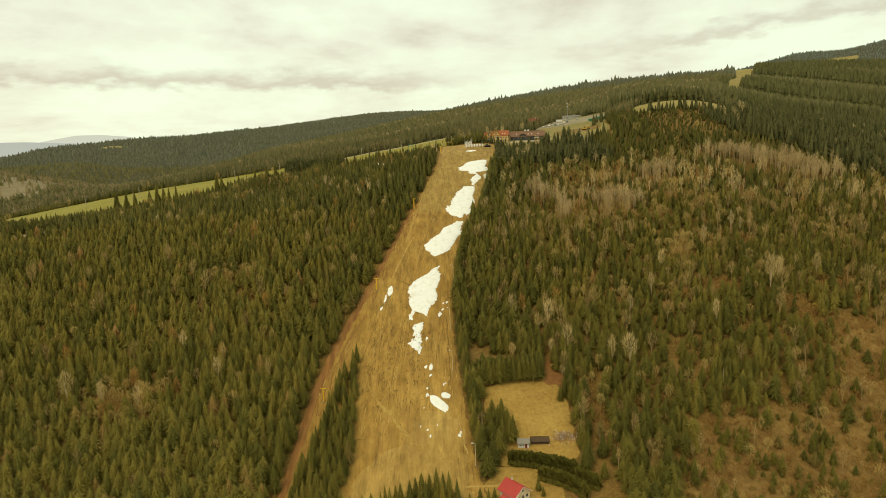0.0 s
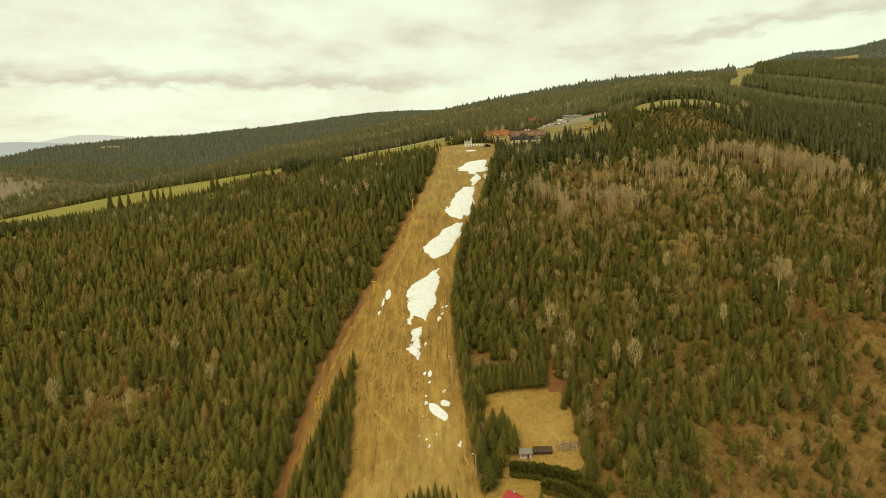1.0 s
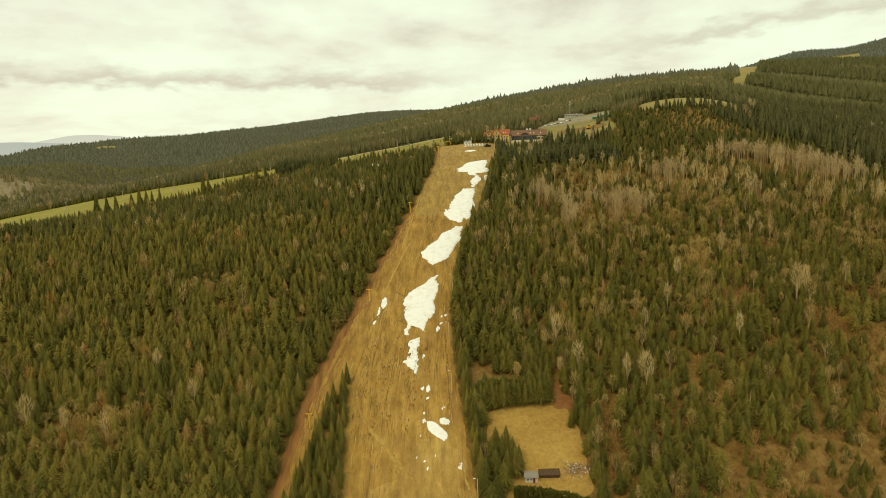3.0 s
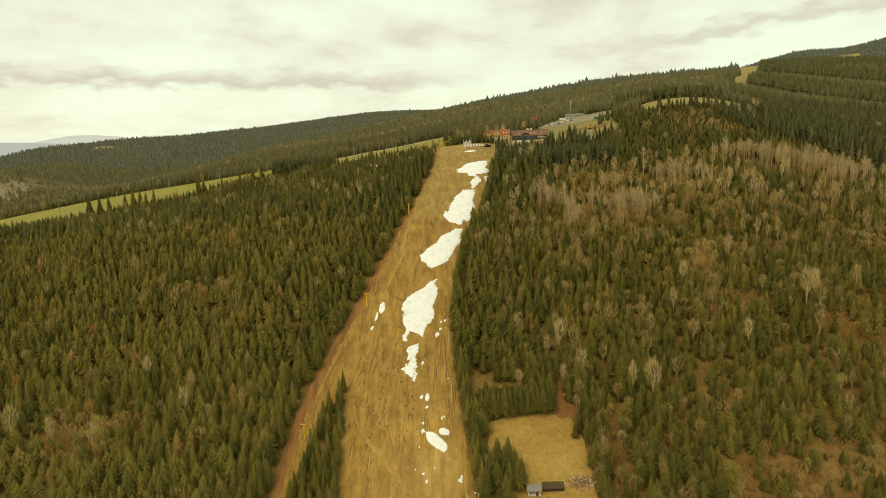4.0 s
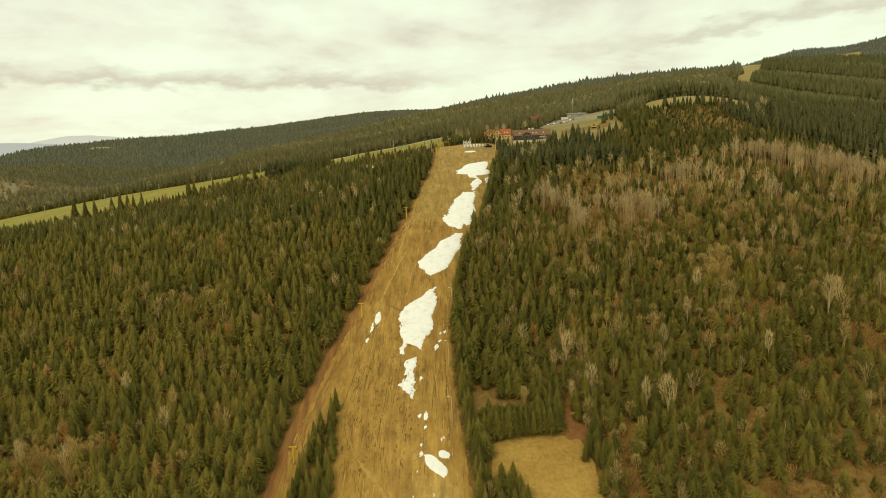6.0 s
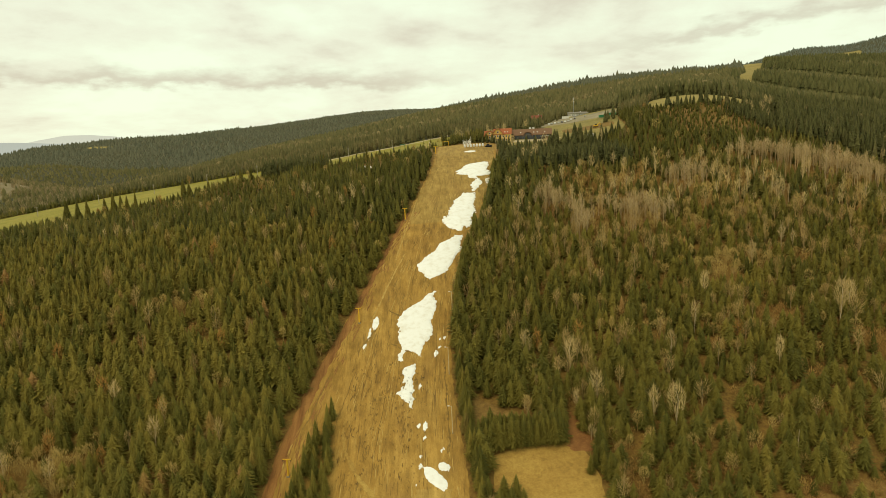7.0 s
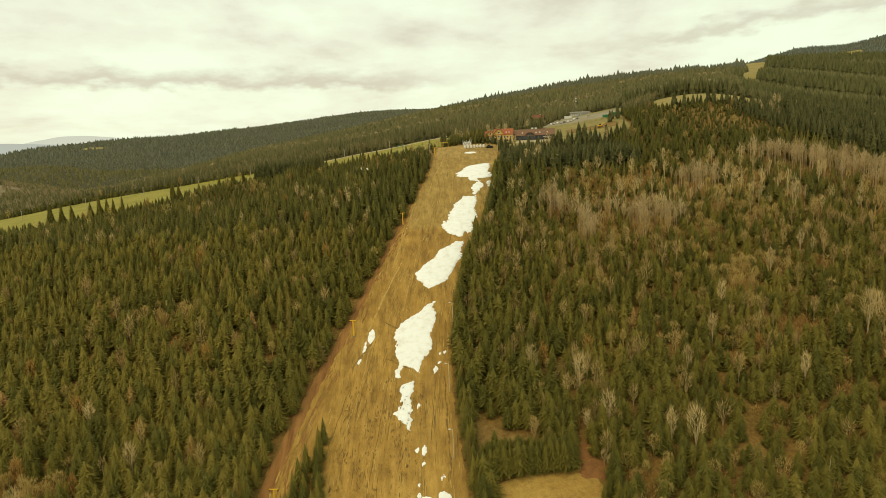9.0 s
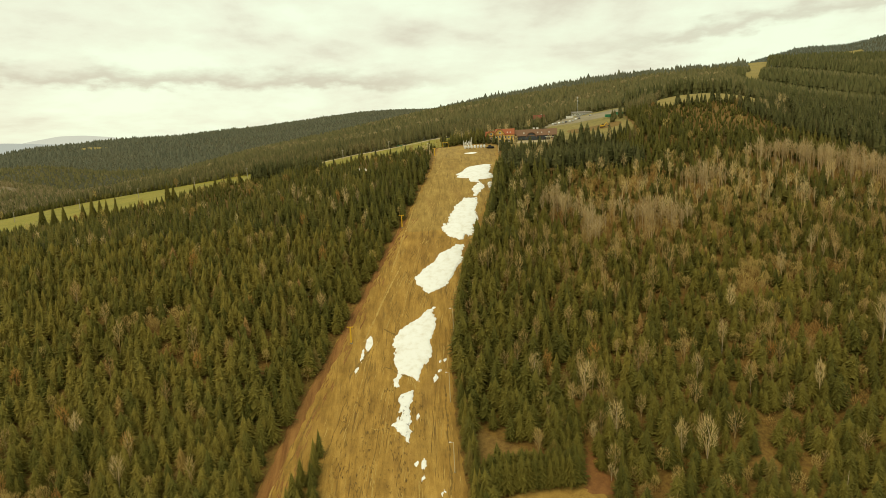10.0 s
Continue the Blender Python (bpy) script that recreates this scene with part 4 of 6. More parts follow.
wood("upper_bare_stems", tall_stems, p, p_h * 0.96, np.full(len(p), 1.0), pale_bark, "pale birch stems below the ridge", 67)

# close groves of slender pale stems
stems = scatter(410, 560, 2.5, 0.62, 8)
stems = stems[(stems[:, 0] > 40) & (stems[:, 0] < block_edge(stems[:, 1])) & (rs.uniform(0, 1, len(stems)) < 0.70 * in_groves(STEM_GROVES, stems[:, 0], stems[:, 1]))]
st_h = rs.uniform(10.5, 16.5, len(stems))
wood("birch_grove", slim_bare, stems, st_h, rs.uniform(0.7, 1.2, len(stems)), twigs_grove, "close groves of slender bare pale-tan birches", 73)
wood("birch_grove_stems", tall_stems, stems, st_h * 0.96, np.full(len(stems), 0.85), pale_bark, "slender pale stems of the birch groves", 74)

def in_vale(p):
    """The leafless floor of the valley behind the meadow."""
    return p[:, 0] < (-0.40 + 0.05 * wave(p[:, 0], p[:, 1], 120, 99)) * p[:, 1]


back = scatter(720, 905, 6.0, 0.74, 6)
back = back[~in_vale(back) | (rs.uniform(0, 1, len(back)) < 0.6)]
back = back[~is_open(back[:, 0], back[:, 1])]
back = back[~in_ride(back[:, 0], back[:, 1])]


def shade_strip(p):
    """Strips of tall spruces along the rides, coloured darker to paint their shaded fronts; lower plantation lies
    between them.
    """
    return (p[:, 0] > 0.40 * p[:, 1]) & (np.mod(p[:, 1] + 1.2 * p[:, 0] - 900, 437) < 130)


back_h = rs.uniform(6.5, 12.5, len(back))
hedge_row = (back[:, 1] > 801) & (back[:, 1] < 832) & (back[:, 0] > 190) & (back[:, 0] < 312)
tall_wall = shade_strip(back) | hedge_row
back_h = np.where(tall_wall, rs.uniform(15, 19, len(back)), np.where(back[:, 0] > 0.4 * back[:, 1], rs.uniform(9, 12, len(back)), back_h))
wood("back_spruce_wood", light_shapes, back[~tall_wall], back_h[~tall_wall], rs.uniform(1.0, 1.4, int((~tall_wall).sum())), needles_far, "spruce woods behind the hilltop meadows", 92)
wood("old_spruce_stand", light_shapes, back[tall_wall], back_h[tall_wall], rs.uniform(0.9, 1.2, int(tall_wall.sum())), needles_dark_shade, "strips of tall spruces behind the meadows, coloured dark for shaded fronts", 93)
far = scatter(905, 1450, 7.2, 0.73, 3)
far = far[~is_open(far[:, 0], far[:, 1])]
far = far[~in_ride(far[:, 0], far[:, 1])]
far = far[~within(HEATH, far[:, 0], far[:, 1]) | (rs.uniform(0, 1, len(far)) < 0.12)]
far = far[~in_vale(far) | (rs.uniform(0, 1, len(far)) < 0.42)]
tall_wall = shade_strip(far)
far_h = np.where(tall_wall, rs.uniform(14, 19, len(far)), rs.uniform(6, 12, len(far)))
wood("far_spruce_wood", far_shapes, far[~tall_wall], far_h[~tall_wall], rs.uniform(1.1, 1.6, int((~tall_wall).sum())), needles_far, "dark conifer woods on the hills beyond", 68)
wood("far_old_stand", far_shapes, far[tall_wall], far_h[tall_wall], rs.uniform(0.9, 1.2, int(tall_wall.sum())), needles_dark_shade, "tall spruce strips on the far hillside, coloured dark for shaded fronts", 94)
crest = scatter(1450, 1790, 8.5, 0.74, 10)
crest = crest[~is_open(crest[:, 0], crest[:, 1]) & (crest[:, 0] > 0.43 * crest[:, 1])]
wood("far_old_stand", far_shapes, crest, rs.uniform(13, 18, len(crest)), rs.uniform(0.9, 1.2, len(crest)), needles_dark_shade, "dark plantation up to the skyline pasture", 76)
vast = np.concatenate([scatter(1450, 2400, 13.5, 0.70, 4), scatter(2400, 4300, 17.0, 0.70, 9)])
vast = vast[~is_open(vast[:, 0], vast[:, 1])]
vast_h = rs.uniform(5, 10, len(vast)) * (1 + 0.35 * wave(vast[:, 0], vast[:, 1], 160, 38)) * np.where(rs.uniform(0, 1, len(vast)) < 0.05, 1.6, 1)
vast_h = vast_h + np.where((vast[:, 0] > 0.2 * vast[:, 1]) & (vast[:, 0] < 0.36 * vast[:, 1]) & (vast[:, 1] < 1900), 2.0, 0)
vast_h = np.where((vast[:, 0] < -0.28 * vast[:, 1]) & (vast[:, 1] > 2300) & (rs.uniform(0, 1, len(vast)) < 0.3), rs.uniform(10, 17, len(vast)), vast_h)
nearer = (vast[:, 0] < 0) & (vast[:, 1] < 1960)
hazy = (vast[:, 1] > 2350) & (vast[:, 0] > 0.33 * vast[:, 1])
# ridges and farthest hill take the needles with haze in their colour
for sel, mat, label, sd in ((hazy, needles_haze, "woods on the farthest hill, haze painted in as blue-green", 75), (nearer, needles_far, "dark conifers on the spur across the valley", 69), (~nearer & ~hazy, needles_ridge_haze, "distant wooded ridges under the skyline", 70)):
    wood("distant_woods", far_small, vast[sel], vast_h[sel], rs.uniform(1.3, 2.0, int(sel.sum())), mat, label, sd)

# bare woods in the valley beyond the meadow
vale = scatter(725, 1440, 10.0, 0.72, 5)
vale = vale[~is_open(vale[:, 0], vale[:, 1]) & (vale[:, 0] < 0.38 * vale[:, 1])]
vale_fill = wave(vale[:, 0], vale[:, 1], 170, 90) + 0.5 * wave(vale[:, 0], vale[:, 1], 60, 89)
vale = vale[vale_fill > np.where(in_vale(vale), -0.35, np.where(vale[:, 0] < -0.1 * vale[:, 1], 0.15, 0.3))]
vale = vale[~within(HEATH, vale[:, 0], vale[:, 1]) | (np.arange(len(vale)) % 4 == 0)]
vale_bare = [lump_shape(700 + k, sp, 0.1, 14) for k, sp in enumerate((0.26, 0.31, 0.36, 0.22))]
vale_low = [crown_shape(705 + k, 34, sp, 0.1, 0.034, 0.2) for k, sp in enumerate((0.30, 0.36, 0.26))]
vale_near = [crown_shape(710 + k, 60, sp, 0.15, 0.026, 0.17) for k, sp in enumerate((0.28, 0.34, 0.24))]
back_vale, low_vale = vale[:, 1] < 930, in_vale(vale)
for sel, shapes, mat, label, sd in ((back_vale & ~low_vale, vale_near, twigs_far, "tan leafless trees among the spruces behind the meadow", 90), (~back_vale & ~low_vale, vale_bare, twigs_far, "brownish leafless woods on the hills beyond the meadow", 91), (low_vale, vale_low, twigs_vale, "brown leafless woods round a clearing in the valley", 88)):
    wood("far_bare_wood", shapes, vale[sel], rs.uniform(6, 10.5, int(sel.sum())), rs.uniform(0.8, 1.3, int(sel.sum())), mat, label, sd)

# brushwood on the open lower hillside
brush = scatter(205, 460, 3.3, 0.66, 7)
brush = brush[(brush[:, 0] > 56) & ~is_open(brush[:, 0], brush[:, 1])]
brush = brush[(wave(brush[:, 0], brush[:, 1], 34, 95) > np.where(brush[:, 1] < 350, 0.05, 0.35)) | (in_groves(RED_GROVES, brush[:, 0], brush[:, 1]) > 0.25) | (in_groves(STEM_GROVES, brush[:, 0], brush[:, 1]) > 0.3) | within(SCRUB, brush[:, 0], brush[:, 1], 3) | within(SCRUB_2, brush[:, 0], brush[:, 1], 3)]
wood("brushwood", brush_shapes, brush, rs.uniform(1.6, 4.4, len(brush)) * np.where(within(SCRUB, brush[:, 0], brush[:, 1]), 0.7, 1), rs.uniform(0.8, 1.3, len(brush)), twigs_red, "reddish-brown brushwood on the open lower hillside", 96)

low = scatter(205, 345, 4.6, 0.72, 11)
low = low[(within(SCRUB, low[:, 0], low[:, 1]) | within(SCRUB_2, low[:, 0], low[:, 1])) & (wave(low[:, 0], low[:, 1], 18, 97) > -0.1)]
wood("green_bushes", shrub_shapes, low, rs.uniform(0.9, 2.6, len(low)), rs.uniform(0.9, 1.4, len(low)), needles, "low green bushes on the bracken clearing", 98)


# ---- things: helpers ----
def part(name, bm, mat, parent=None, label=""):
    """Links a bmesh as one mesh object under a thing or a part."""
    me = bpy.data.meshes.new(name)
    bm.to_mesh(me)
    bm.free()
    for m in mat if isinstance(mat, (list, tuple)) else [mat]:
        me.materials.append(m)
    ob = new(name, me)
    if parent is not None:
        ob.parent = parent
    return tagged(ob, label)


def thing(name, m, label, category, group="", kind=""):
    ob = new(name)
    ob.matrix_world = m
    return tagged(ob, label, category, group, kind)


def box(x0, x1, y0, y1, z0, z1, bevel=0.0, bm=None):
    bm = bm or bmesh.new()
    vs = [bm.verts.new((x, y, z)) for z in (z0, z1) for y in (y0, y1) for x in (x0, x1)]
    fs = [(0, 2, 3, 1), (4, 5, 7, 6), (0, 1, 5, 4), (1, 3, 7, 5), (3, 2, 6, 7), (2, 0, 4, 6)]
    made = [bm.faces.new([vs[i] for i in f]) for f in fs]
    if bevel:
        bmesh.ops.bevel(bm, geom=list({e for f in made for e in f.edges}), offset=bevel, segments=2, affect="EDGES")
    return bm


def rod(p, q, r0, r1=None, sides=8, bm=None):
    """A tapered round bar from p to q."""
    bm = bm or bmesh.new()
    p, q = Vector(p), Vector(q)
    r1 = r0 if r1 is None else r1
    m = Matrix.Translation((p + q) / 2) @ (q - p).to_track_quat("Z", "Y").to_matrix().to_4x4()
    bmesh.ops.create_cone(bm, cap_ends=True, segments=sides, radius1=r0, radius2=max(r1, 0.001), depth=(q - p).length, matrix=m)
    return bm


def prism(outline, y0, y1, bm=None):
    """An outline in x and z, carried from y0 to y1."""
    bm = bm or bmesh.new()
    a = [bm.verts.new((x, y0, z)) for x, z in outline]
    b = [bm.verts.new((x, y1, z)) for x, z in outline]
    n = len(outline)
    bm.faces.new(a[::-1])
    bm.faces.new(b)
    for k in range(n):
        bm.faces.new((a[k], a[(k + 1) % n], b[(k + 1) % n], b[k]))
    bmesh.ops.recalc_face_normals(bm, faces=bm.faces)
    return bm


def roof_slab(x0, x1, y0, y1, z_low, z_high, thick=0.22, bm=None):
    """A gable roof whose ridge runs along x: a folded slab."""
    bm = bm or bmesh.new()
    ym = (y0 + y1) / 2
    line = [(y0, z_low), (ym, z_high), (y1, z_low), (y1, z_low + thick), (ym, z_high + thick), (y0, z_low + thick)]
    a = [bm.verts.new((x0, y, z)) for y, z in line]
    b = [bm.verts.new((x1, y, z)) for y, z in line]
    for k in range(6):
        bm.faces.new((a[k], a[(k + 1) % 6], b[(k + 1) % 6], b[k]))
    for s in (a, b):
        bm.faces.new((s[0], s[1], s[4], s[5]))
        bm.faces.new((s[1], s[2], s[3], s[4]))
    bmesh.ops.recalc_face_normals(bm, faces=bm.faces)
    return bm


def ground_at(x, y):
    return float(height(np.array([x]), np.array([y]))[0])


yellow_paint = plain("yellow_steel_paint", (0.80, 0.46, 0.05), 0.5)
grey_steel = plain("galvanised_steel", (0.42, 0.41, 0.38), 0.45, 0.6)
dark_steel = plain("dark_steel", (0.05, 0.05, 0.05), 0.5, 0.4)
rubber = plain("black_rubber", (0.02, 0.02, 0.02), 0.9)
white_paint = plain("white_weathered_paint", (0.78, 0.75, 0.68), 0.7)
cream_render = plain("cream_render", (0.72, 0.58, 0.36), 0.9, grain=1.2)
ochre_render = plain("ochre_yellow_render", (0.70, 0.44, 0.13), 0.9, grain=1.2)
red_roofing = plain("red_sheet_roofing", (0.50, 0.065, 0.055), 0.55, grain=1.5)
orange_tiles = plain("orange_roof_tiles", (0.37, 0.115, 0.05), 0.8, grain=2)
brown_roofing = plain("brown_roof_tiles", (0.21, 0.115, 0.068), 0.85, grain=2)
brown_timber = plain("dark_brown_timber", (0.10, 0.060, 0.035), 0.85, grain=4)
grey_roofing = plain("grey_felt_roofing", (0.27, 0.24, 0.20), 0.9)
white_plastic = plain("white_plastic_wrap", (0.82, 0.80, 0.76), 0.45)
red_door = plain("red_brown_door_paint", (0.25, 0.055, 0.035), 0.7)
green_paint = plain("green_steel_paint", (0.05, 0.22, 0.11), 0.5)
shed_wood = plain("greyed_shed_timber", (0.17, 0.115, 0.07), 0.9, grain=5)
pale_post = plain("pale_weathered_post", (0.62, 0.50, 0.30), 0.7)
old_wood = plain("silvered_pole_wood", (0.42, 0.37, 0.29), 0.9, grain=6)
glass_m = Mat("window_glass", 0.08, spec=0.6)
glass = glass_m.colour(glass_m.ramp(glass_m.noise(0.6), (0.3, (0.025, 0.028, 0.03)), (0.7, (0.05, 0.052, 0.05)))).m

# ---- snow left on the slope ----
PATCHES = [
    ([(508.1, 19.6, 22.3), (513.0, 19.9, 24.0), (518.3, 19.2, 26.5), (523.3, 20.6, 27.6), (528.5, 23.6, 26.5), (533.3, 17.7, 26.6), (536.8, 17.9, 35.1), (542.0, 9.8, 35.1), (546.8, 10.3, 32.3), (553.3, 15.1, 33.6), (560.3, 17.7, 34.6), (565.0, 32.5, 34.8)], "broad patch of melting snow near the slope's top"),
    ([(451.8, 8.1, 10.8), (455.8, 2.9, 14.6), (459.6, 0.9, 16.6), (465.3, -0.5, 17.9), (469.6, 0.2, 19.1), (475.1, 3.5, 20.5), (481.3, 4.0, 20.0), (487.8, 5.6, 19.8), (494.1, 7.1, 21.2), (500.3, 10.4, 21.4), (505.8, 12.6, 21.4)], "large patch of melting snow on the upper slope"),
    ([(406.1, -9.4, -6.7), (408.1, -10.7, -2.8), (410.6, -12.0, 0.5), (414.1, -13.9, 1.7), (417.6, -14.5, 3.4), (421.3, -12.8, 4.9), (424.8, -10.9, 6.5), (428.3, -7.5, 7.8), (432.1, -4.7, 9.4), (436.3, -3.5, 8.8), (439.6, -0.5, 9.0), (442.6, 3.3, 10.0), (446.1, 6.1, 10.8)], "leaf-shaped patch of melting snow on dry grass"),
    ([(355.3, -14.3, -13.2), (356.8, -16.1, -12.5), (358.8, -20.2, -12.1), (361.1, -21.4, -10.9), (365.6, -22.5, -8.3), (371.3, -22.7, -6.6), (374.3, -23.7, -7.3), (377.6, -23.4, -6.7), (382.6, -20.6, -5.7), (385.3, -18.5, -4.9), (388.1, -15.0, -4.8), (390.8, -11.8, -5.7), (393.3, -10.0, -5.9), (395.2, -6.8, -4.9)], "largest patch of melting snow in mid slope"),
    ([(323.3, -17.1, -15.9), (326.6, -18.4, -15.4), (328.3, -20.1, -15.0), (329.8, -21.0, -15.7), (331.6, -22.7, -15.7), (333.3, -20.9, -15.5), (337.8, -19.8, -15.4), (340.3, -19.9, -15.4), (344.8, -20.0, -14.4), (347.1, -19.6, -14.2), (349.2, -15.8, -14.7)], "narrow ragged patch of melting snow"),
    ([(283.5, -5.1, -3.4), (285.8, -8, -2.7), (288.4, -10.3, -3.7), (290.6, -11.3, -5.8), (293, -11.3, -7.9)], "small ragged patch of snow low on the slope"),
    ([(291.6, -5.4, -2.4), (293.5, -6.2, -1.5), (295, -5.8, -3.6)], "thin scrap of snow beside a larger patch"),
    ([(352.0, -22.5, -20.5), (354.6, -22.7, -20.2), (356.8, -21.9, -19.7), (358.8, -21.5, -18.7), (361.8, -21.0, -17.5)], "frayed tail of snow below the largest patch"),
]
SCRAPS = [(-12.2, 297.8, .7, 1.0), (-12.4, 293.5, .8, 1.6), (-10.8, 312.8, 1.1, 2.4), (-13.8, 285.8, .5, .7), (-15, 275.8, .6, .9), (-12.1, 274.2, .9, .9), (-10.9, 270.8, .7, 1.9), (-7.7, 277.2, .9, 1.2),
          (1.8, 271.8, .8, 2.6), (-10.9, 307, .7, .9), (-4.4, 301, .6, .8), (-33.6, 375.2, 1.7, 4.3), (-36.1, 368, .8, 3.6), (-37.7, 360.2, .7, 2.2), (-13, 335.8, .8, 1.4), (-6, 355.5, 1.0, 1.4), (-4.4, 359.2, .7, .9),
          (-3.8, 364, .6, 1.0), (-1.7, 364.8, .6, .9), (23.6, 602.8, 5.0, 3.2), (31.3, 525.5, 2.2, 4.0), (30.6, 521, 1.2, 1.5), (-13, 313.3, .6, 1.0), (-9.4, 302.5, .4, .6), (-14.6, 289.5, .5, .7)]


def snow_patch(rows, label, seed, deep=0.45, cell=0.4, rag=1.1, hole=0.2):
    """Snow lying between two edges: a grid of small cells with a ragged melted rim, thick in the middle."""
    ya, xl, xr = (np.array(v, float) for v in zip(*sorted(rows)))
    yg = np.arange(ya[0] - 1.5, ya[-1] + 1.5, cell)
    xg = np.arange(xl.min() - 1.5, xr.max() + 1.5, cell)
    X, Y = np.meshgrid(xg, yg)
    lo, hi = smooth_curve(ya, xl, Y), smooth_curve(ya, xr, Y)
    ends = np.minimum(Y - ya[0], ya[-1] - Y)
    inside = np.minimum(np.minimum(X - lo, hi - X), ends + 0.5) - 0.2 * rag
    inside = inside + rag * (0.7 * wave(X, 0.45 * Y, 6.0, seed) + 0.8 * wave(X, 0.45 * Y, 2.3, seed + 1) + 0.7 * wave(X, 0.6 * Y, 1.1, seed + 2))
    inside = np.where((wave(X, 0.5 * Y, 6, seed + 3) > 1 - hole * 1.6) & (inside < 2.5), -1, inside)
    Z = height(X, Y) + 0.16 + deep * (1 - np.exp(-np.maximum(inside, 0) / 0.9)) + 0.03 * wave(X, Y, 4, seed + 4)
    Z = np.where(inside <= 0, height(X, Y) + 0.05, Z)
    faces = grid_faces(len(yg), len(xg))
    used = (inside.ravel()[faces] > 0).sum(1) >= 2
    faces = faces[used]
    # pieces that have melted apart are patches of their own; crumbs are gone
    mark = np.arange(X.size)
    while True:
        low = mark[faces].min(1)
        nxt = mark.copy()
        np.minimum.at(nxt, faces.ravel(), np.repeat(low, 4))
        if (nxt == mark).all():
            break
        mark = nxt
    owner = mark[faces[:, 0]]
    for one in np.unique(owner):
        piece = faces[owner == one]
        if len(piece) < 8:
            continue
        ids, back = np.unique(piece, return_inverse=True)
        v = np.stack([X, Y, Z], -1).reshape(-1, 3)[ids]
        ob = new("snow_patch", mesh_of("snow_patch", v, back.reshape(-1, 4), snow_mat, smooth=True))
        tagged(ob, label if len(piece) > 60 else "small scrap of old snow on dry grass", "snow patch", "snow patches on the slope")


for k, (rows, label) in enumerate(PATCHES):
    small = len(rows) < 6
    snow_patch(rows, label, 200 + 7 * k, 0.2 if small else 0.5, 0.26 if small else 0.3, 0.5 if small else 1.0 if k < 2 else 0.75, 0.3 if k < 2 else 0.12)
for k, (x, y, rx, ry) in enumerate(SCRAPS):
    ry = max(ry, 0.8)
    rows = [(y + ry * s, x - rx * math.sqrt(max(0.06, 1 - s * s)) + 0.3 * s, x + rx * math.sqrt(max(0.06, 1 - s * s)) + 0.3 * s) for s in (-1, -0.6, 0, 0.6, 1)]
    snow_patch(rows, "small scrap of old snow on dry grass", 300 + 5 * k, 0.15, 0.22, 0.45, 0.0)

# ---- worn paths, tufts and earth on the slope ----
WORN = [(318, -42.6, -41.6), (304, -41.6, -39.8), (293, -37.4, -35.0), (285.5, -32.8, -29.8), (276, -26.0, -23.2), (267, -19.0, -16.6), (262, -14.6, -13.4)]
drape("worn_path_ground", WORN, 7, 0.8, 0.3, garden_grass, "pale worn path across the dry slope", "path", 0.9, 50)
drape("valley_road", [(242.9, 4, 16), (243.4, 2, 17.5), (244.0, 3, 17.5), (244.4, 7, 17)], 24, 0.4, 0.3, pale_earth, "narrow earth road at the foot of the slope", "road", 0.1, 52)
drape("village_road", [(228, 44, 50), (236, 43, 48), (241, 41, 45.5), (246, 38.5, 42.5)], 6, 1.0, 0.3, track_earth, "earth lane between clipped spruce hedges", "road", 0.2, 54)
drape("quarry_ground", [(568, -53.5, -50), (582, -57, -51.5), (596, -60, -54.5), (614, -62, -58)], 8, 3.0, 0.5, pale_road, "bare pale earth beside a forest road", "ground", 1.0, 56)


def tufts(name, n, region, size, mat, label, seed):
    r = np.random.RandomState(seed)
    x0, x1, y0, y1 = region
    p = np.stack([r.uniform(x0, x1, n), r.uniform(y0, y1, n)], -1)
    keep = within(CUT, p[:, 0], p[:, 1], -2) & ~within(STRIP, p[:, 0], p[:, 1], 1) & (wave(p[:, 0], p[:, 1], 14, seed) > -0.15)
    p = p[keep]
    pos = np.stack([p[:, 0], p[:, 1], height(p[:, 0], p[:, 1]) + 0.1], -1)
    v, f, t = stamp(tuft_shapes, pos, r.uniform(0.6, 1.3, len(p)) * size, r.uniform(0.9, 1.6, len(p)), seed)
    tagged(new(name, mesh_of(name, v, f, mat, t)), label, "tufts", kind="stuff")


tufts("dark_tufts", 300, (-42, -10, 282, 350), 0.75, brown_timber, "dark dead heather tufts on the slope", 71)
tufts("slope_tufts", 500, (-60, 40, 245, 600), 0.5, twigs_red, "low brown tufts scattered over the slope", 72)


def furrow(x0, y0, x1, y1, wide, mat, label, seed):
    """A shallow furrow of bare earth across the grass, with crumbling edges."""
    n = max(6, int(math.hypot(x1 - x0, y1 - y0) / 0.8))
    s = np.linspace(0, 1, n)
    r = np.random.RandomState(seed)
    cx, cy = x0 + (x1 - x0) * s, y0 + (y1 - y0) * s
    d = np.array((-(y1 - y0), x1 - x0)) / math.hypot(x1 - x0, y1 - y0)
    w = wide * r.uniform(0.1, 1.0, n)
    off = 0.5 * wave(s * 30, s * 0, 9, seed)
    cols = []
    for k, up in ((-1, 0.1), (0, 0.24), (1, 0.1)):
        x, y = cx + d[0] * (k * w / 2 + off), cy + d[1] * (k * w / 2 + off)
        cols.append(np.stack([x, y, height(x, y) + up + 0.05], -1))
    v = np.stack(cols, 1).reshape(-1, 3)
    tagged(new("furrow_ground", mesh_of("furrow_ground", v, grid_faces(n, 3), mat, smooth=True)), label, "furrow", kind="structure")


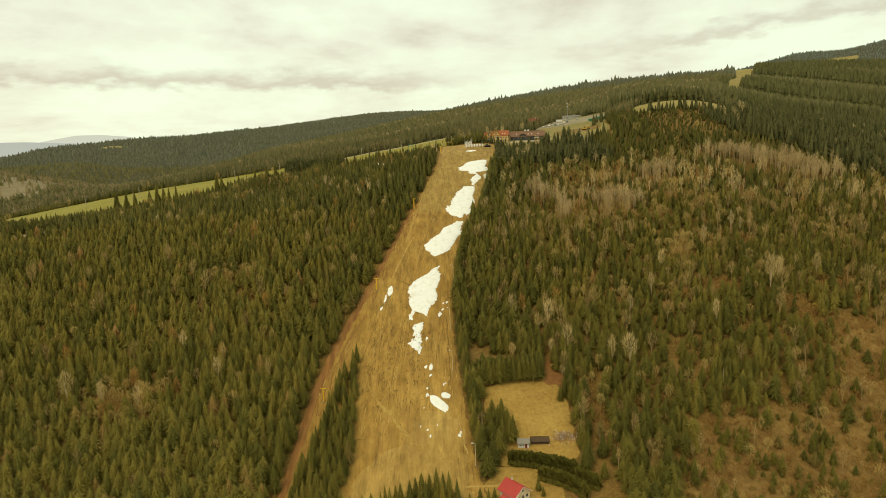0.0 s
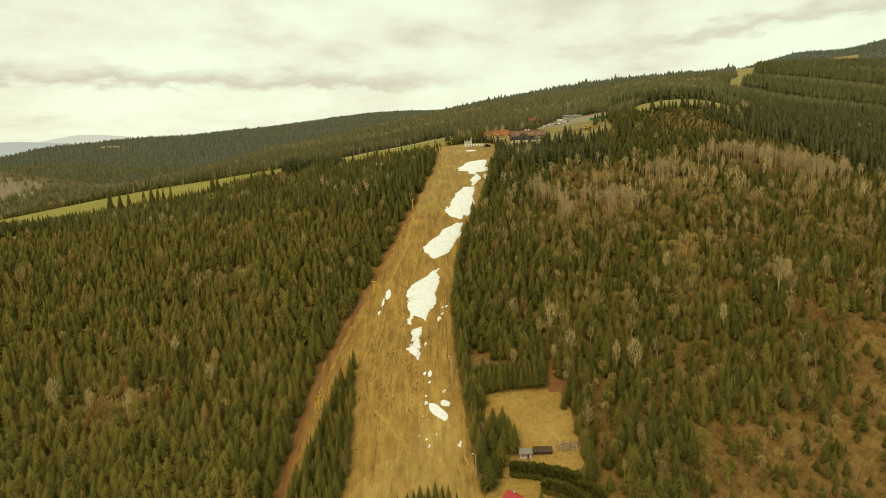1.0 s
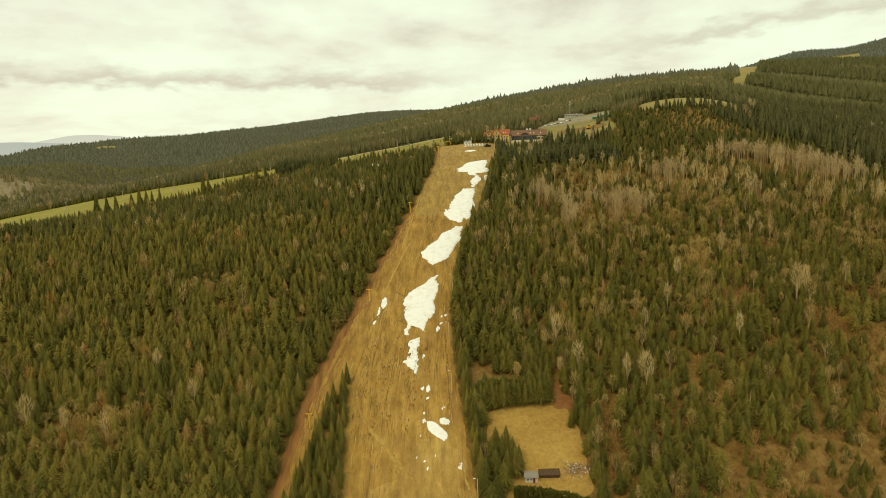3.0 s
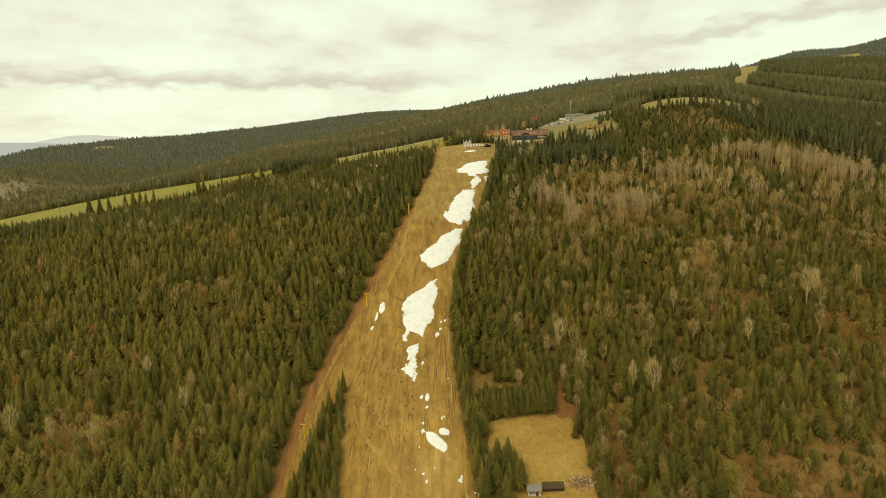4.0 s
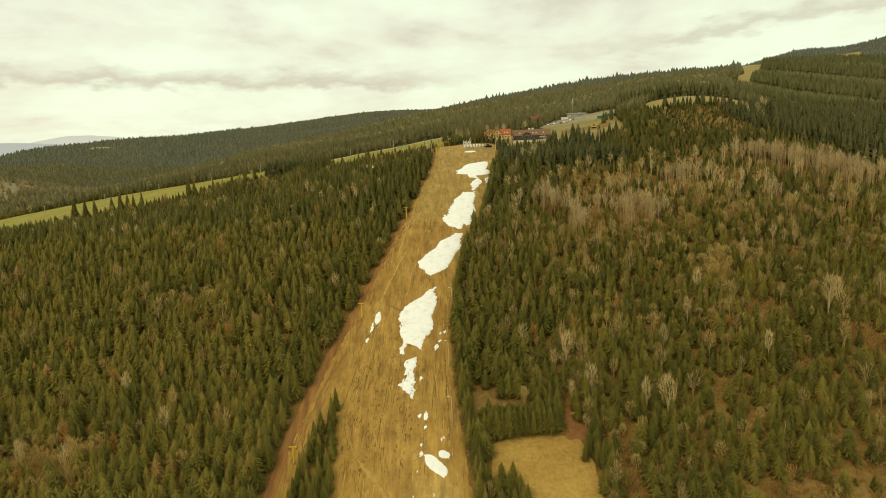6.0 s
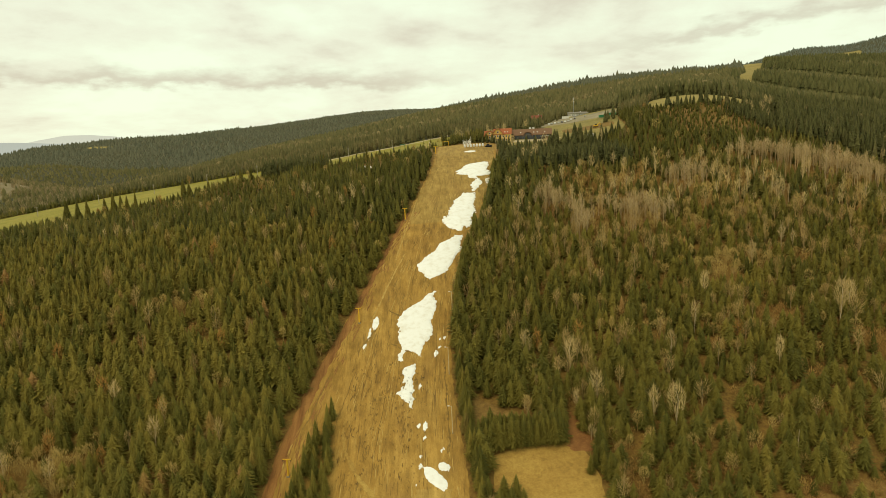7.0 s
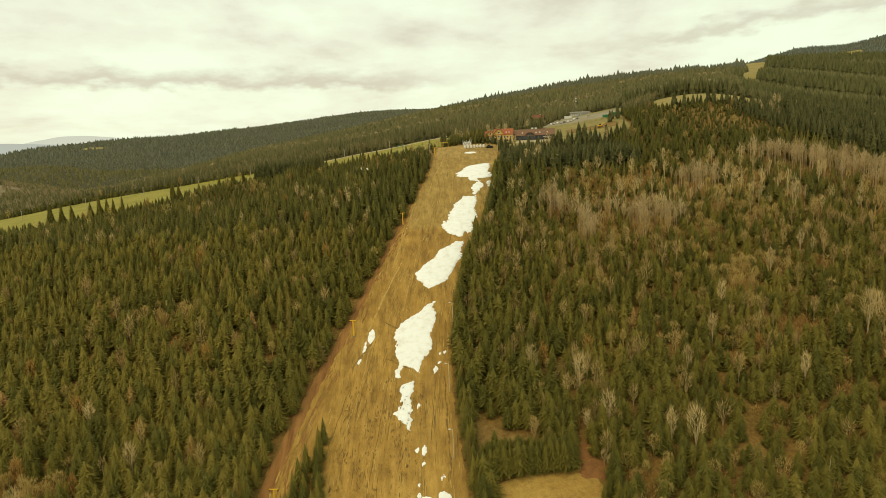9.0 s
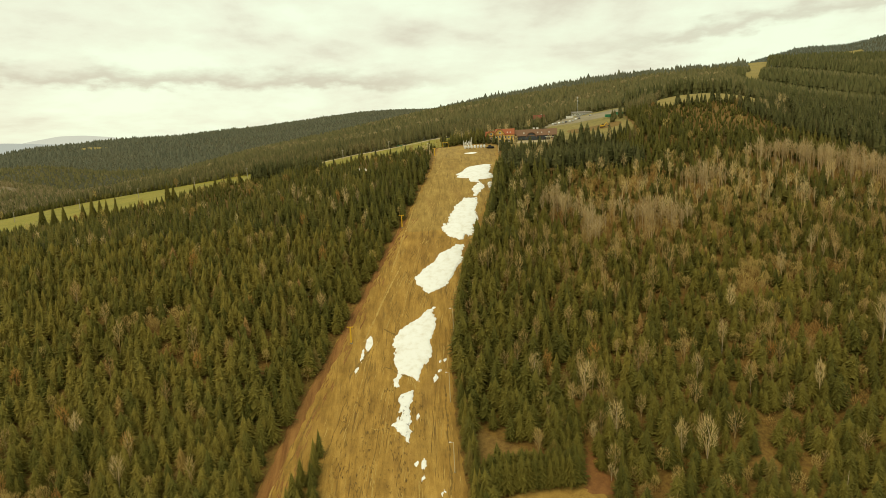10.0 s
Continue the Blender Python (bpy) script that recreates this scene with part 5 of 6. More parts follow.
for k, (a, b, c, d, w) in enumerate([(-22, 430, -36, 376, 1.2), (-40, 356, -33, 372, 1.5), (-28, 384, -18, 376, 1.1), (-13, 520, -26, 425, 1.2), (-26, 362, -16, 356, 1.0), (-58, 330, -48, 372, 1.3), (3, 585, -8, 515, 1.2), (-66, 290, -60, 325, 1.3), (-2.5, 352, -1.5, 300, 0.9), (0.5, 285, 4.5, 262, 1.0),
                                    (-72, 240, -66, 275, 1.3), (-66, 275, -63, 292, 1.4), (-63, 292, -59, 312, 1.2), (-59, 312, -53, 345, 1.2), (-53, 345, -46, 372, 1.3), (-46, 372, -39, 402, 1.2), (-67, 262, -64, 280, 0.8), (-57, 312, -50, 342, 0.8),
                                    (-38, 330, -33, 372, 0.7), (-36.5, 330, -31.5, 372, 0.6), (-29, 300, -25, 352, 0.6), (-27.4, 300, -23.4, 352, 0.6), (-24, 318, -21.5, 352, 0.6), (-8, 318, -5, 372, 0.6), (-6.4, 318, -3.4, 372, 0.5), (-44, 318, -40, 345, 0.7), (-48, 290, -44, 322, 0.6), (-20, 392, -12, 450, 0.8), (-18.4, 392, -10.4, 450, 0.6), (-6, 455, 2, 540, 0.9), (-30, 330, -20, 327, 0.6), (-52, 270, -38, 268, 0.6)]):
    furrow(a, b, c, d, w if k < 18 else 0.6 * w, dark_earth if k % 3 else pale_earth, "shallow furrow of bare earth on the slope" if k % 3 else "pale wheel rut in the dry grass", 400 + k)


def scratches(name, n, region, wide, long, clump, mat, label, seed):
    """Short narrow scrapes of the turf that run down the slope, in loose swarms."""
    r = np.random.RandomState(seed)
    s0, s1, y0, y1 = region
    s_, y_ = r.uniform(s0, s1, n), r.uniform(y0, y1, n)
    ln, w = r.uniform(0.4, 1.0, n) * long, r.uniform(0.5, 1.0, n) * wide
    v = []
    for k in range(5):
        q = k / 4
        yy = y_ + ln * (q - 0.5)
        lo, hi = band(CUT, np.clip(yy, 200, 640))
        xx = lo + (hi - lo) * s_ + 0.12 * r.uniform(-1, 1, n)
        half = 0.5 * w * math.sin(math.pi * (0.12 + 0.76 * q))
        v.append(np.stack([np.stack([xx - half, yy, height(xx - half, yy) + 0.20], -1), np.stack([xx + half, yy, height(xx + half, yy) + 0.24], -1)], 1))
    v = np.stack(v, 1)
    at = v[:, 2, 0]
    keep = (wave(at[:, 0], at[:, 1] * 0.4, 9, seed + 1) > clump) & ~within(STRIP, at[:, 0], at[:, 1], 2)
    v = v[keep].reshape(-1, 3)
    rows = np.arange(4)[:, None] * 2 + np.array((0, 1, 3, 2))
    faces = (np.arange(int(keep.sum()))[:, None, None] * 10 + rows).reshape(-1, 4)
    tagged(new(name, mesh_of(name, v, faces, mat, smooth=True)), label, "scrapes", kind="stuff")


scratches("turf_scrapes", 1150, (0.30, 0.97, 282, 470), 0.30, 4.5, 0.12, dark_earth, "short dark scrapes in the worn turf of the slope", 81)
scratches("turf_scrapes", 420, (0.25, 0.75, 268, 350), 0.42, 2.2, 0.1, scar_earth, "dark clods and hoof-sized scars in the turf", 83)
scratches("pale_scrapes", 900, (0.20, 0.97, 258, 520), 0.40, 7.0, 0.10, pale_earth, "pale worn streaks running down the dry slope", 85)
scratches("track_scrapes", 500, (0.02, 0.16, 255, 480), 0.5, 5.0, -0.1, red_earth, "reddish ruts of bare earth along the lift line", 87)


# ---- the drag lift ----
def lift_pylon(x, y, tall):
    g0 = ground_at(x, y)
    p = thing("lift_pylon", pose(x, y, g0, 0, 0, -6), "yellow steel T-shaped drag lift pylon on bare earth", "lift pylon", "pylons of the drag lift")
    part("footing", box(-0.55, 0.55, -0.55, 0.55, -0.4, 0.45, 0.05), gravel, p, "grey concrete footing")
    part("mast", rod((0, 0, 0.3), (0, 0, tall), 0.36, 0.28, 10), yellow_paint, p)
    arm = part("cross_arm", box(-1.5, 1.5, -0.14, 0.14, tall - 0.12, tall + 0.2, 0.04), yellow_paint, p)
    for s in (-1, 1):
        part("brace", rod((0, 0, tall - 0.45), (s * 0.5, 0, tall), 0.05), yellow_paint, p)
        for k in (-0.45, 0, 0.45):
            wheel = bmesh.new()
            bmesh.ops.create_cone(wheel, cap_ends=True, segments=14, radius1=0.2, radius2=0.2, depth=0.09, matrix=Matrix.Translation((s * 1.4, k, tall - 0.28)) @ Matrix.Rotation(math.pi / 2, 4, "Y"))
            part("sheave", wheel, rubber, arm, "black cable sheave")
    return p


for x, y, tall in ((-59, 292, 6.6), (-41.2, 375.3, 7.2), (-22.3, 470, 7.0), (-3, 601, 6.2)):
    lift_pylon(x, y, tall)


def portal(name, x, y, wide, tall, mat, label):
    g0 = ground_at(x, y)
    p = thing(name, pose(x, y, g0), label, "lift portal")
    for s in (-1, 1):
        part("leg", rod((s * wide / 2, 0, -0.3), (s * wide / 2 * 0.9, 0, tall), 0.16, 0.13), mat, p)
        part("foot", box(s * wide / 2 - 0.4, s * wide / 2 + 0.4, -0.4, 0.4, -0.3, 0.25, 0.04), gravel, p)
    part("beam", box(-wide / 2, wide / 2, -0.16, 0.16, tall - 0.16, tall + 0.16, 0.04), mat, p)
    drum = bmesh.new()
    bmesh.ops.create_cone(drum, cap_ends=True, segments=20, radius1=wide * 0.33, radius2=wide * 0.33, depth=0.22, matrix=Matrix.Translation((0, 0.3, tall - 0.45)))
    part("bull_wheel", drum, dark_steel, p, "dark return wheel of the cable")


portal("lift_top_station", 5.5, 640, 5.0, 4.2, yellow_paint, "yellow steel return station of the drag lift")
portal("lift_tower", -31, 648, 4.2, 7.5, green_paint, "green steel lift tower beside the meadow")


# ---- lamp posts and pole line ----
def lamp_post(x, y, tall):
    p = thing("lamp_post", pose(x, y, ground_at(x, y), 0, -2, 90), "thin grey steel lamp post at the slope's edge", "lamp post", "lamp posts along the slope")
    part("base", box(-0.3, 0.3, -0.3, 0.3, -0.3, 0.2, 0.04), gravel, p)
    part("post", rod((0, 0, 0), (0, 0, tall), 0.17, 0.11, 8), pale_post, p)
    part("arm", rod((0, 0, tall - 0.1), (0, 1.1, tall + 0.15), 0.05), grey_steel, p)
    part("lamp_head", box(-0.22, 0.22, 0.7, 1.5, tall + 0.05, tall + 0.28, 0.06), white_paint, p, "pale floodlight head")


for x, y, tall in ((7.4, 255.5, 10), (-0.3, 309.3, 11), (-0.6, 343.3, 12), (2.3, 378.8, 11), (43.5, 598, 10.5), (-6.5, 604, 9.5)):
    lamp_post(x, y, tall)


def utility_pole(x, y, tall):
    p = thing("utility_pole", pose(x, y, ground_at(x, y)), "weathered wooden utility pole on the meadow's edge", "utility pole", "pole line along the meadow")
    part("pole", rod((0, 0, -0.4), (0, 0, tall), 0.26, 0.18, 8), old_wood, p)
    part("cross_arm", box(-0.9, 0.9, -0.08, 0.08, tall - 0.75, tall - 0.55, 0.02), old_wood, p)
    for k in (-0.75, 0, 0.75):
        part("insulator", rod((k, 0, tall - 0.55), (k, 0, tall - 0.3), 0.06, 0.04), white_paint, p)


for x, y in ((-333, 629), (-291.5, 649), (-249, 662), (-209, 682), (-167, 695), (-84, 704), (-44, 716)):
    utility_pole(x, y, 8.5)

mast = thing("radio_mast", pose(150, 835, ground_at(150, 835)), "thin grey steel mast above the car park", "mast")
part("base", box(-0.6, 0.6, -0.6, 0.6, -0.4, 0.3, 0.05), gravel, mast)
part("pole", rod((0, 0, 0), (0, 0, 21), 0.3, 0.14, 8), grey_steel, mast)
for z in (15.5, 18.5):
    part("antenna", box(-0.7, 0.7, -0.12, 0.12, z, z + 0.9, 0.04), white_paint, mast)

# ---- the slope's top: white bales, timber frame, groomer stand-in ----
bale_at = [(20.6 + 2.4 * k, 622 + 0.25 * math.sin(k * 2.1)) for k in range(7)]
for k, (x, y) in enumerate(bale_at):
    bm = bmesh.new()
    bmesh.ops.create_cone(bm, cap_ends=True, segments=16, radius1=0.93, radius2=0.86, depth=2.4, matrix=Matrix.Translation((0, 0, 1.2)))
    bmesh.ops.bevel(bm, geom=[e for e in bm.edges if abs(e.verts[0].co.z - e.verts[1].co.z) < 0.01], offset=0.36, segments=3, affect="EDGES")
    b = thing("padded_bale", pose(x, y, ground_at(x, y) + 0.12, 0, 0, 20 * k), "white plastic-wrapped bale standing at the slope's top", "bale", "row of white bales")
    part("wrap", bm, white_plastic, b)
    part("strap", rod((0, 0, 1.0), (0, 0, 1.12), 0.94, 0.93, 16), grey_steel, b, "grey binding strap")
fr = thing("timber_frame", pose(22.8, 632, ground_at(22.8, 632)), "whitish timber frame with uneven posts on the crest", "timber frame")
for k, (x, h) in enumerate(((-3.3, 5.0), (-2.0, 4.2), (-0.7, 5.2), (0.6, 4.4), (2.0, 5.6), (3.1, 7.4))):
    part("post", rod((x, 0.2 * (-1) ** k, -0.3), (x + 0.1, 0, h), 0.2, 0.15, 8), white_paint, fr)
for k, (x, z0, z1) in enumerate(((-2.7, 1.2, 3.5), (-1.4, 2.0, 3.9), (0.0, 1.4, 3.2), (1.3, 2.2, 4.2), (2.5, 1.0, 3.9))):
    part("board", box(x - 0.28, x + 0.28, -0.06, 0.08, z0, z1, 0.02), white_paint, fr)
for z in (1.6, 3.2):
    part("rail", box(-3.5, 3.3, -0.1, 0.1, z - 0.13, z + 0.13, 0.04), white_paint, fr)


def groomer(x, y, turn):
    p = thing("snow_groomer", pose(x, y, ground_at(x, y) + 0.2, 0, 0, turn), "dark groomer shape standing in for low fencing by the trees", "groomer")
    part("hull", box(-1.1, 1.1, -2.2, 2.2, 0.7, 1.5, 0.12), dark_steel, p)
    cab = part("cab", box(-1.0, 1.0, -0.2, 1.6, 1.5, 2.4, 0.2), dark_steel, p)
    part("windscreen", box(-0.85, 0.85, 1.58, 1.64, 1.75, 2.5), glass, cab)
    for s in (-1, 1):
        part("track", box(s * 1.5 - 0.45, s * 1.5 + 0.45, -2.4, 2.4, 0.0, 0.9, 0.3), rubber, p, "black rubber track")
    part("blade", box(-2.1, 2.1, 2.7, 2.9, 0.1, 1.1, 0.05), dark_steel, p)


# added in place of a low dark line of fencing and rolled matting
groomer(39.5, 617, 70)


# ---- buildings ----
def window_in(parent, x, y, z, w, h, name="window", frame_mat=None):
    """A window that faces -y, set in a wall whose face is at y."""
    fm = frame_mat or white_paint
    win = part(name, box(x - w / 2, x + w / 2, y - 0.05, y + 0.06, z, z + h, 0.015), fm, parent)
    part("pane", box(x - w / 2 + 0.1, x - 0.04, y - 0.075, y - 0.03, z + 0.1, z + h - 0.1), glass, win)
    part("pane", box(x + 0.04, x + w / 2 - 0.1, y - 0.075, y - 0.03, z + 0.1, z + h - 0.1), glass, win)
    part("sill", box(x - w / 2 - 0.1, x + w / 2 + 0.1, y - 0.16, y, z - 0.08, z), fm, win)
    return win


def red_house():
    h = thing("red_roofed_house", pose(21.0, 236.4, ground_at(21, 237) - 1.0, 0, 0, 38), "cream rendered house with a bright red sheet roof", "house")
    front = part("wall", prism([(-4.4, -1.5), (4.4, -1.5), (4.4, 5.6), (0, 8.5), (-4.4, 5.6)], -4.9, 4.9), cream_render, h)
    roof = part("roof", prism([(-5.3, 5.0), (0, 8.55), (5.3, 5.0), (5.3, 5.22), (0, 8.8), (-5.3, 5.22)], -5.7, 5.5), red_roofing, h)
    for s in (-1, 1):
        for k in range(15):
            yy = -5.5 + 10.8 * k / 14
            part("seam", rod((s * 5.2, yy, 5.32), (s * 0.05, yy, 8.8), 0.04, 0.04, 4), red_roofing, roof)
        part("gutter", rod((s * 5.35, -5.6, 5.0), (s * 5.35, 5.4, 5.0), 0.08, 0.08, 6), grey_steel, h)
        part("verge_board", rod((s * 5.3, -5.72, 5.05), (0, -5.72, 8.62), 0.1, 0.1, 4), white_paint, roof)
    part("ridge_cap", rod((0, -5.7, 8.82), (0, 5.5, 8.82), 0.12, 0.12, 6), red_roofing, roof)
    for x in (-2.3, 0.3, 2.6):
        window_in(front, x, -4.9, 3.2, 1.2, 1.4)
        window_in(front, x, -4.9, 0.2, 1.2, 1.4)
    window_in(front, 0.2, -4.9, 6.0, 1.0, 1.1)
    porch = part("porch_wall", box(-7.4, -4.3, -4.2, 1.2, -1.5, 3.0), cream_render, h)
    part("porch_roof", prism([(-7.9, 3.0), (-4.4, 4.9), (-4.4, 5.1), (-7.9, 3.2)], -4.8, 1.8), red_roofing, porch)
    window_in(porch, -5.9, -4.2, 0.4, 1.2, 1.3)
    h.scale = (0.86, 0.86, 0.92)
    ch = part("chimney", box(1.1, 1.6, 2.7, 3.2, 6.8, 9.2, 0.03), white_paint, h, "white chimney")
    part("cap", box(1.0, 1.7, 2.6, 3.3, 9.2, 9.32, 0.02), grey_roofing, ch)


red_house()


def cabin():
    c = thing("garden_cabin", pose(27.9, 266.6, ground_at(27.9, 265) - 0.15, 0, 0, -3), "white garden cabin with a grey roof and red-brown door", "cabin")
    part("wall", box(-2.3, 2.3, -2.0, 2.0, 0, 2.3), white_paint, c)
    for k in range(9):
        part("board", box(-2.3 + 0.52 * k, -2.3 + 0.52 * k + 0.44, -2.04, -2.0, 0.1, 2.25), white_paint, c)
    part("roof", roof_slab(-2.7, 2.7, -2.6, 2.5, 2.2, 3.5, 0.15), grey_roofing, c)
    for s in (-1, 1):
        bm = bmesh.new()
        for x in (s * 2.3, s * 2.15):
            bm.faces.new([bm.verts.new((x, y, z)) for y, z in ((-2.0, 2.3), (2.0, 2.3), (0, 3.4))])
        part("gable", bm, white_paint, c)
    d = part("door", box(0.55, 1.45, -2.12, -2.03, 0.05, 2.0, 0.02), red_door, c, "red-brown plank door")
    part("door_handle", box(0.62, 0.7, -2.18, -2.1, 0.98, 1.06), dark_steel, d)
    window_in(c, -1.3, -2.04, 0.9, 1.0, 0.9)
    window_in(c, -0.1, -2.04, 0.9, 0.8, 0.9)
    part("step", box(0.4, 1.6, -2.7, -2.05, -0.3, 0.08, 0.03), grey_roofing, c)


cabin()


def low_shed():
    s = thing("wood_shed", pose(34.9, 267.0, ground_at(34.9, 266) - 0.1, 0, 0, -2), "long low dark-brown shed with an open pergola roof", "shed")
    part("wall", box(-3.8, 3.8, -0.9, 0.9, -0.2, 1.5), brown_timber, s)
    bm = bmesh.new()
    prism([(-1.3, 1.45), (1.1, 2.1), (1.1, 2.25), (-1.3, 1.6)], -4.0, 4.0, bm)
    bmesh.ops.rotate(bm, verts=bm.verts, matrix=Matrix.Rotation(math.pi / 2, 3, "Z"))
    part("roof", bm, brown_timber, s)
    for k in range(9):
        part("batten", rod((-3.9 + 0.975 * k, -1.35, 1.66), (-3.9 + 0.975 * k, 1.1, 2.3), 0.05, 0.05, 4), shed_wood, s)
    for k in range(5):
        part("post", box(-3.7 + 1.85 * k - 0.08, -3.7 + 1.85 * k + 0.08, 2.3, 2.46, -0.2, 2.2), brown_timber, s)
    for y in (1.5, 2.0, 2.5):
        part("rail", box(-3.9, 3.9, y - 0.06, y + 0.06, 2.15, 2.28), brown_timber, s)


low_shed()

# rubble and scrap beside the garden
r = np.random.RandomState(9)
rubble_pale = plain("pale_rubble", (0.42, 0.28, 0.15), 0.9, grain=2)
bits = {"pale": (rubble_pale, []), "red": (red_roofing, []), "brown": (shed_wood, []), "white": (white_plastic, [])}
for k in range(560):
    x, y = 45.5 + r.normal(0, 2.9), 269 + r.normal(0, 1.7)
    key = ("pale", "brown", "red", "pale", "brown", "brown", "white", "pale")[r.randint(8)]
    bits[key][1].append((x, y, r.uniform(0.07, 0.24), r.uniform(0, 6.28), r.uniform(-0.6, 0.6)))
bm_heap = bmesh.new()
slots = list(bits)
for key in slots:
    for x, y, sz, a, t in bits[key][1]:
        n = len(bm_heap.faces)
        m = Matrix.Translation((x, y, ground_at(x, y) + 0.15 + 0.5 * sz + 0.7 * math.exp(-((x - 45.5) / 3) ** 2 - ((y - 269) / 1.8) ** 2) * r.uniform(0, 1))) @ Euler((t, -t, a)).to_matrix().to_4x4() @ Matrix.Diagonal((sz * 1.7, sz * 1.1, sz * 0.7, 1))
        made = bmesh.ops.create_cube(bm_heap, size=1.0, matrix=m)
        for f in {f for v in made["verts"] for f in v.link_faces}:
            f.material_index = slots.index(key)
tagged(part("rubble_heap", bm_heap, [bits[k][0] for k in slots]), "heap of pale rubble, boards and red scrap on grass", "rubble", kind="stuff")


def lodge_house():
    h = thing("yellow_lodge", pose(50, 655, ground_at(50, 650) - 0.1, 0, 0, -8), "ochre-yellow lodge with two half-hipped orange roofs", "lodge")
    for name, x0, x1, y0, low, high in (("main", -3.2, 11.5, -6, 6.2, 10.6), ("west", -11.0, -2.4, -3, 5.4, 9.0)):
        xm = (x0 + x1) / 2 if name == "west" else x0 + 3.6
        wide = 4.6 if name == "main" else 4.4
        part("wall", box(x0, x1, y0, 7, -3.5, low), ochre_render, h)
        gab = part("gable", prism([(xm - wide, low - 0.1), (xm + wide, low - 0.1), (xm + wide * 0.75, low + 1.6), (xm + 1.2, high - 0.35), (xm - 1.2, high - 0.35), (xm - wide * 0.75, low + 1.6)], y0 - 0.1, 2), ochre_render, h)
        line = [(xm - wide - 0.7, low - 0.6), (xm - wide * 0.75, low + 1.8), (xm - 1.2, high), (xm + 1.2, high), (xm + wide * 0.75, low + 1.8), (xm + wide + 0.7, low - 0.6),
                (xm + wide + 0.4, low - 0.85), (xm + wide * 0.75 - 0.25, low + 1.55), (xm + 1.1, high - 0.3), (xm - 1.1, high - 0.3), (xm - wide * 0.75 + 0.25, low + 1.55), (xm - wide - 0.4, low - 0.85)]
        part("gable_roof", prism(line, y0 - 0.9, 1.5), orange_tiles, h)
        part("roof", roof_slab(x0 - 0.5, x1 + 0.5, y0 - 0.4, 7.6, low - 0.3, high - 0.1, 0.25), orange_tiles, h)
        for k in (-2.4, 0, 2.4):
            window_in(gab, xm + k, y0 - 0.1, low - 2.4, 1.3, 1.6)
        window_in(gab, xm, y0 - 0.1, low + 0.9, 1.5, 1.5)
        for k in (-2.4, 0.0, 2.4):
            window_in(h, xm + k, y0, 0.6, 1.4, 1.7)
    for x in (5.0, 7.5, 10.0):
        window_in(h, x, -6, 3.4, 1.3, 1.6)
        window_in(h, x, -6, 0.6, 1.3, 1.7)
    for x in (6.4, 8.6):
        part("skylight", box(x - 0.4, x + 0.4, -4.6, -4.5, 7.5, 8.3), white_paint, h, "white roof window")


lodge_house()


def long_hall():
    h = thing("long_hall", pose(78.5, 654, ground_at(78, 650) - 0.1, 0, 0, -8), "long brown-roofed hall with an arched glass front", "lodge")
    part("wall", box(-16.5, 16.5, -5.5, 7, -3.5, 4.0), brown_timber, h)
    part("roof", roof_slab(-17.2, 17.2, -6.4, 7.8, 3.8, 8.6, 0.3), brown_roofing, h)
    for k in range(14):
        x = -15.4 + 2.2 * k
        pane = part("window", box(x - 0.95, x + 0.95, -5.62, -5.48, 0.4, 3.5, 0.02), glass, h, "dark full-height glazing")
        part("mullion", box(x - 1.12, x - 0.98, -5.72, -5.46, 0.2, 3.7), brown_timber, pane)
    arch = [(3.6 * math.cos(a), 2.9 + 3.4 * math.sin(a)) for a in np.linspace(0, math.pi, 15)]
    dm = part("dormer", prism([(x - 3, z) for x, z in arch], -6.1, 0), brown_timber, h)
    rim = [(4.2 * math.cos(a) - 3, 2.8 + 4.0 * math.sin(a)) for a in np.linspace(0, math.pi, 15)] + [(3.7 * math.cos(a) - 3, 2.8 + 3.5 * math.sin(a)) for a in np.linspace(math.pi, 0, 15)]
    part("dormer_roof", prism(rim, -6.8, 0.4), brown_roofing, dm)
    part("dormer_glass", prism([(0.85 * x - 3, 0.5 + 0.85 * z - 0.2) for x, z in arch], -6.18, -6.1), glass, dm, "arched dark glass")
    arch2 = [(-16 + 2.6 * math.cos(a), 2.6 + 2.9 * math.sin(a)) for a in np.linspace(0, math.pi, 13)]
    part("dormer", prism(arch2, -6.0, 0), brown_timber, h)
    part("awning", box(7.5, 15.5, -8.2, -5.5, 2.5, 2.75, 0.04), white_paint, h, "pale terrace awning")
    for x in (-9, 2, 5, 11):
        part("skylight", box(x - 0.5, x + 0.5, -3.9, -3.8, 5.75, 6.6), white_paint, h, "white roof window")
    for x in (-1, 1.8):
        ch = part("chimney", box(x - 0.9, x + 0.9, 1.5, 3.0, 7.4, 10.2, 0.05), white_paint, h, "white chimney stack")
        part("cap", box(x - 1.05, x + 1.05, 1.35, 3.15, 10.2, 10.4), grey_roofing, ch)


long_hall()


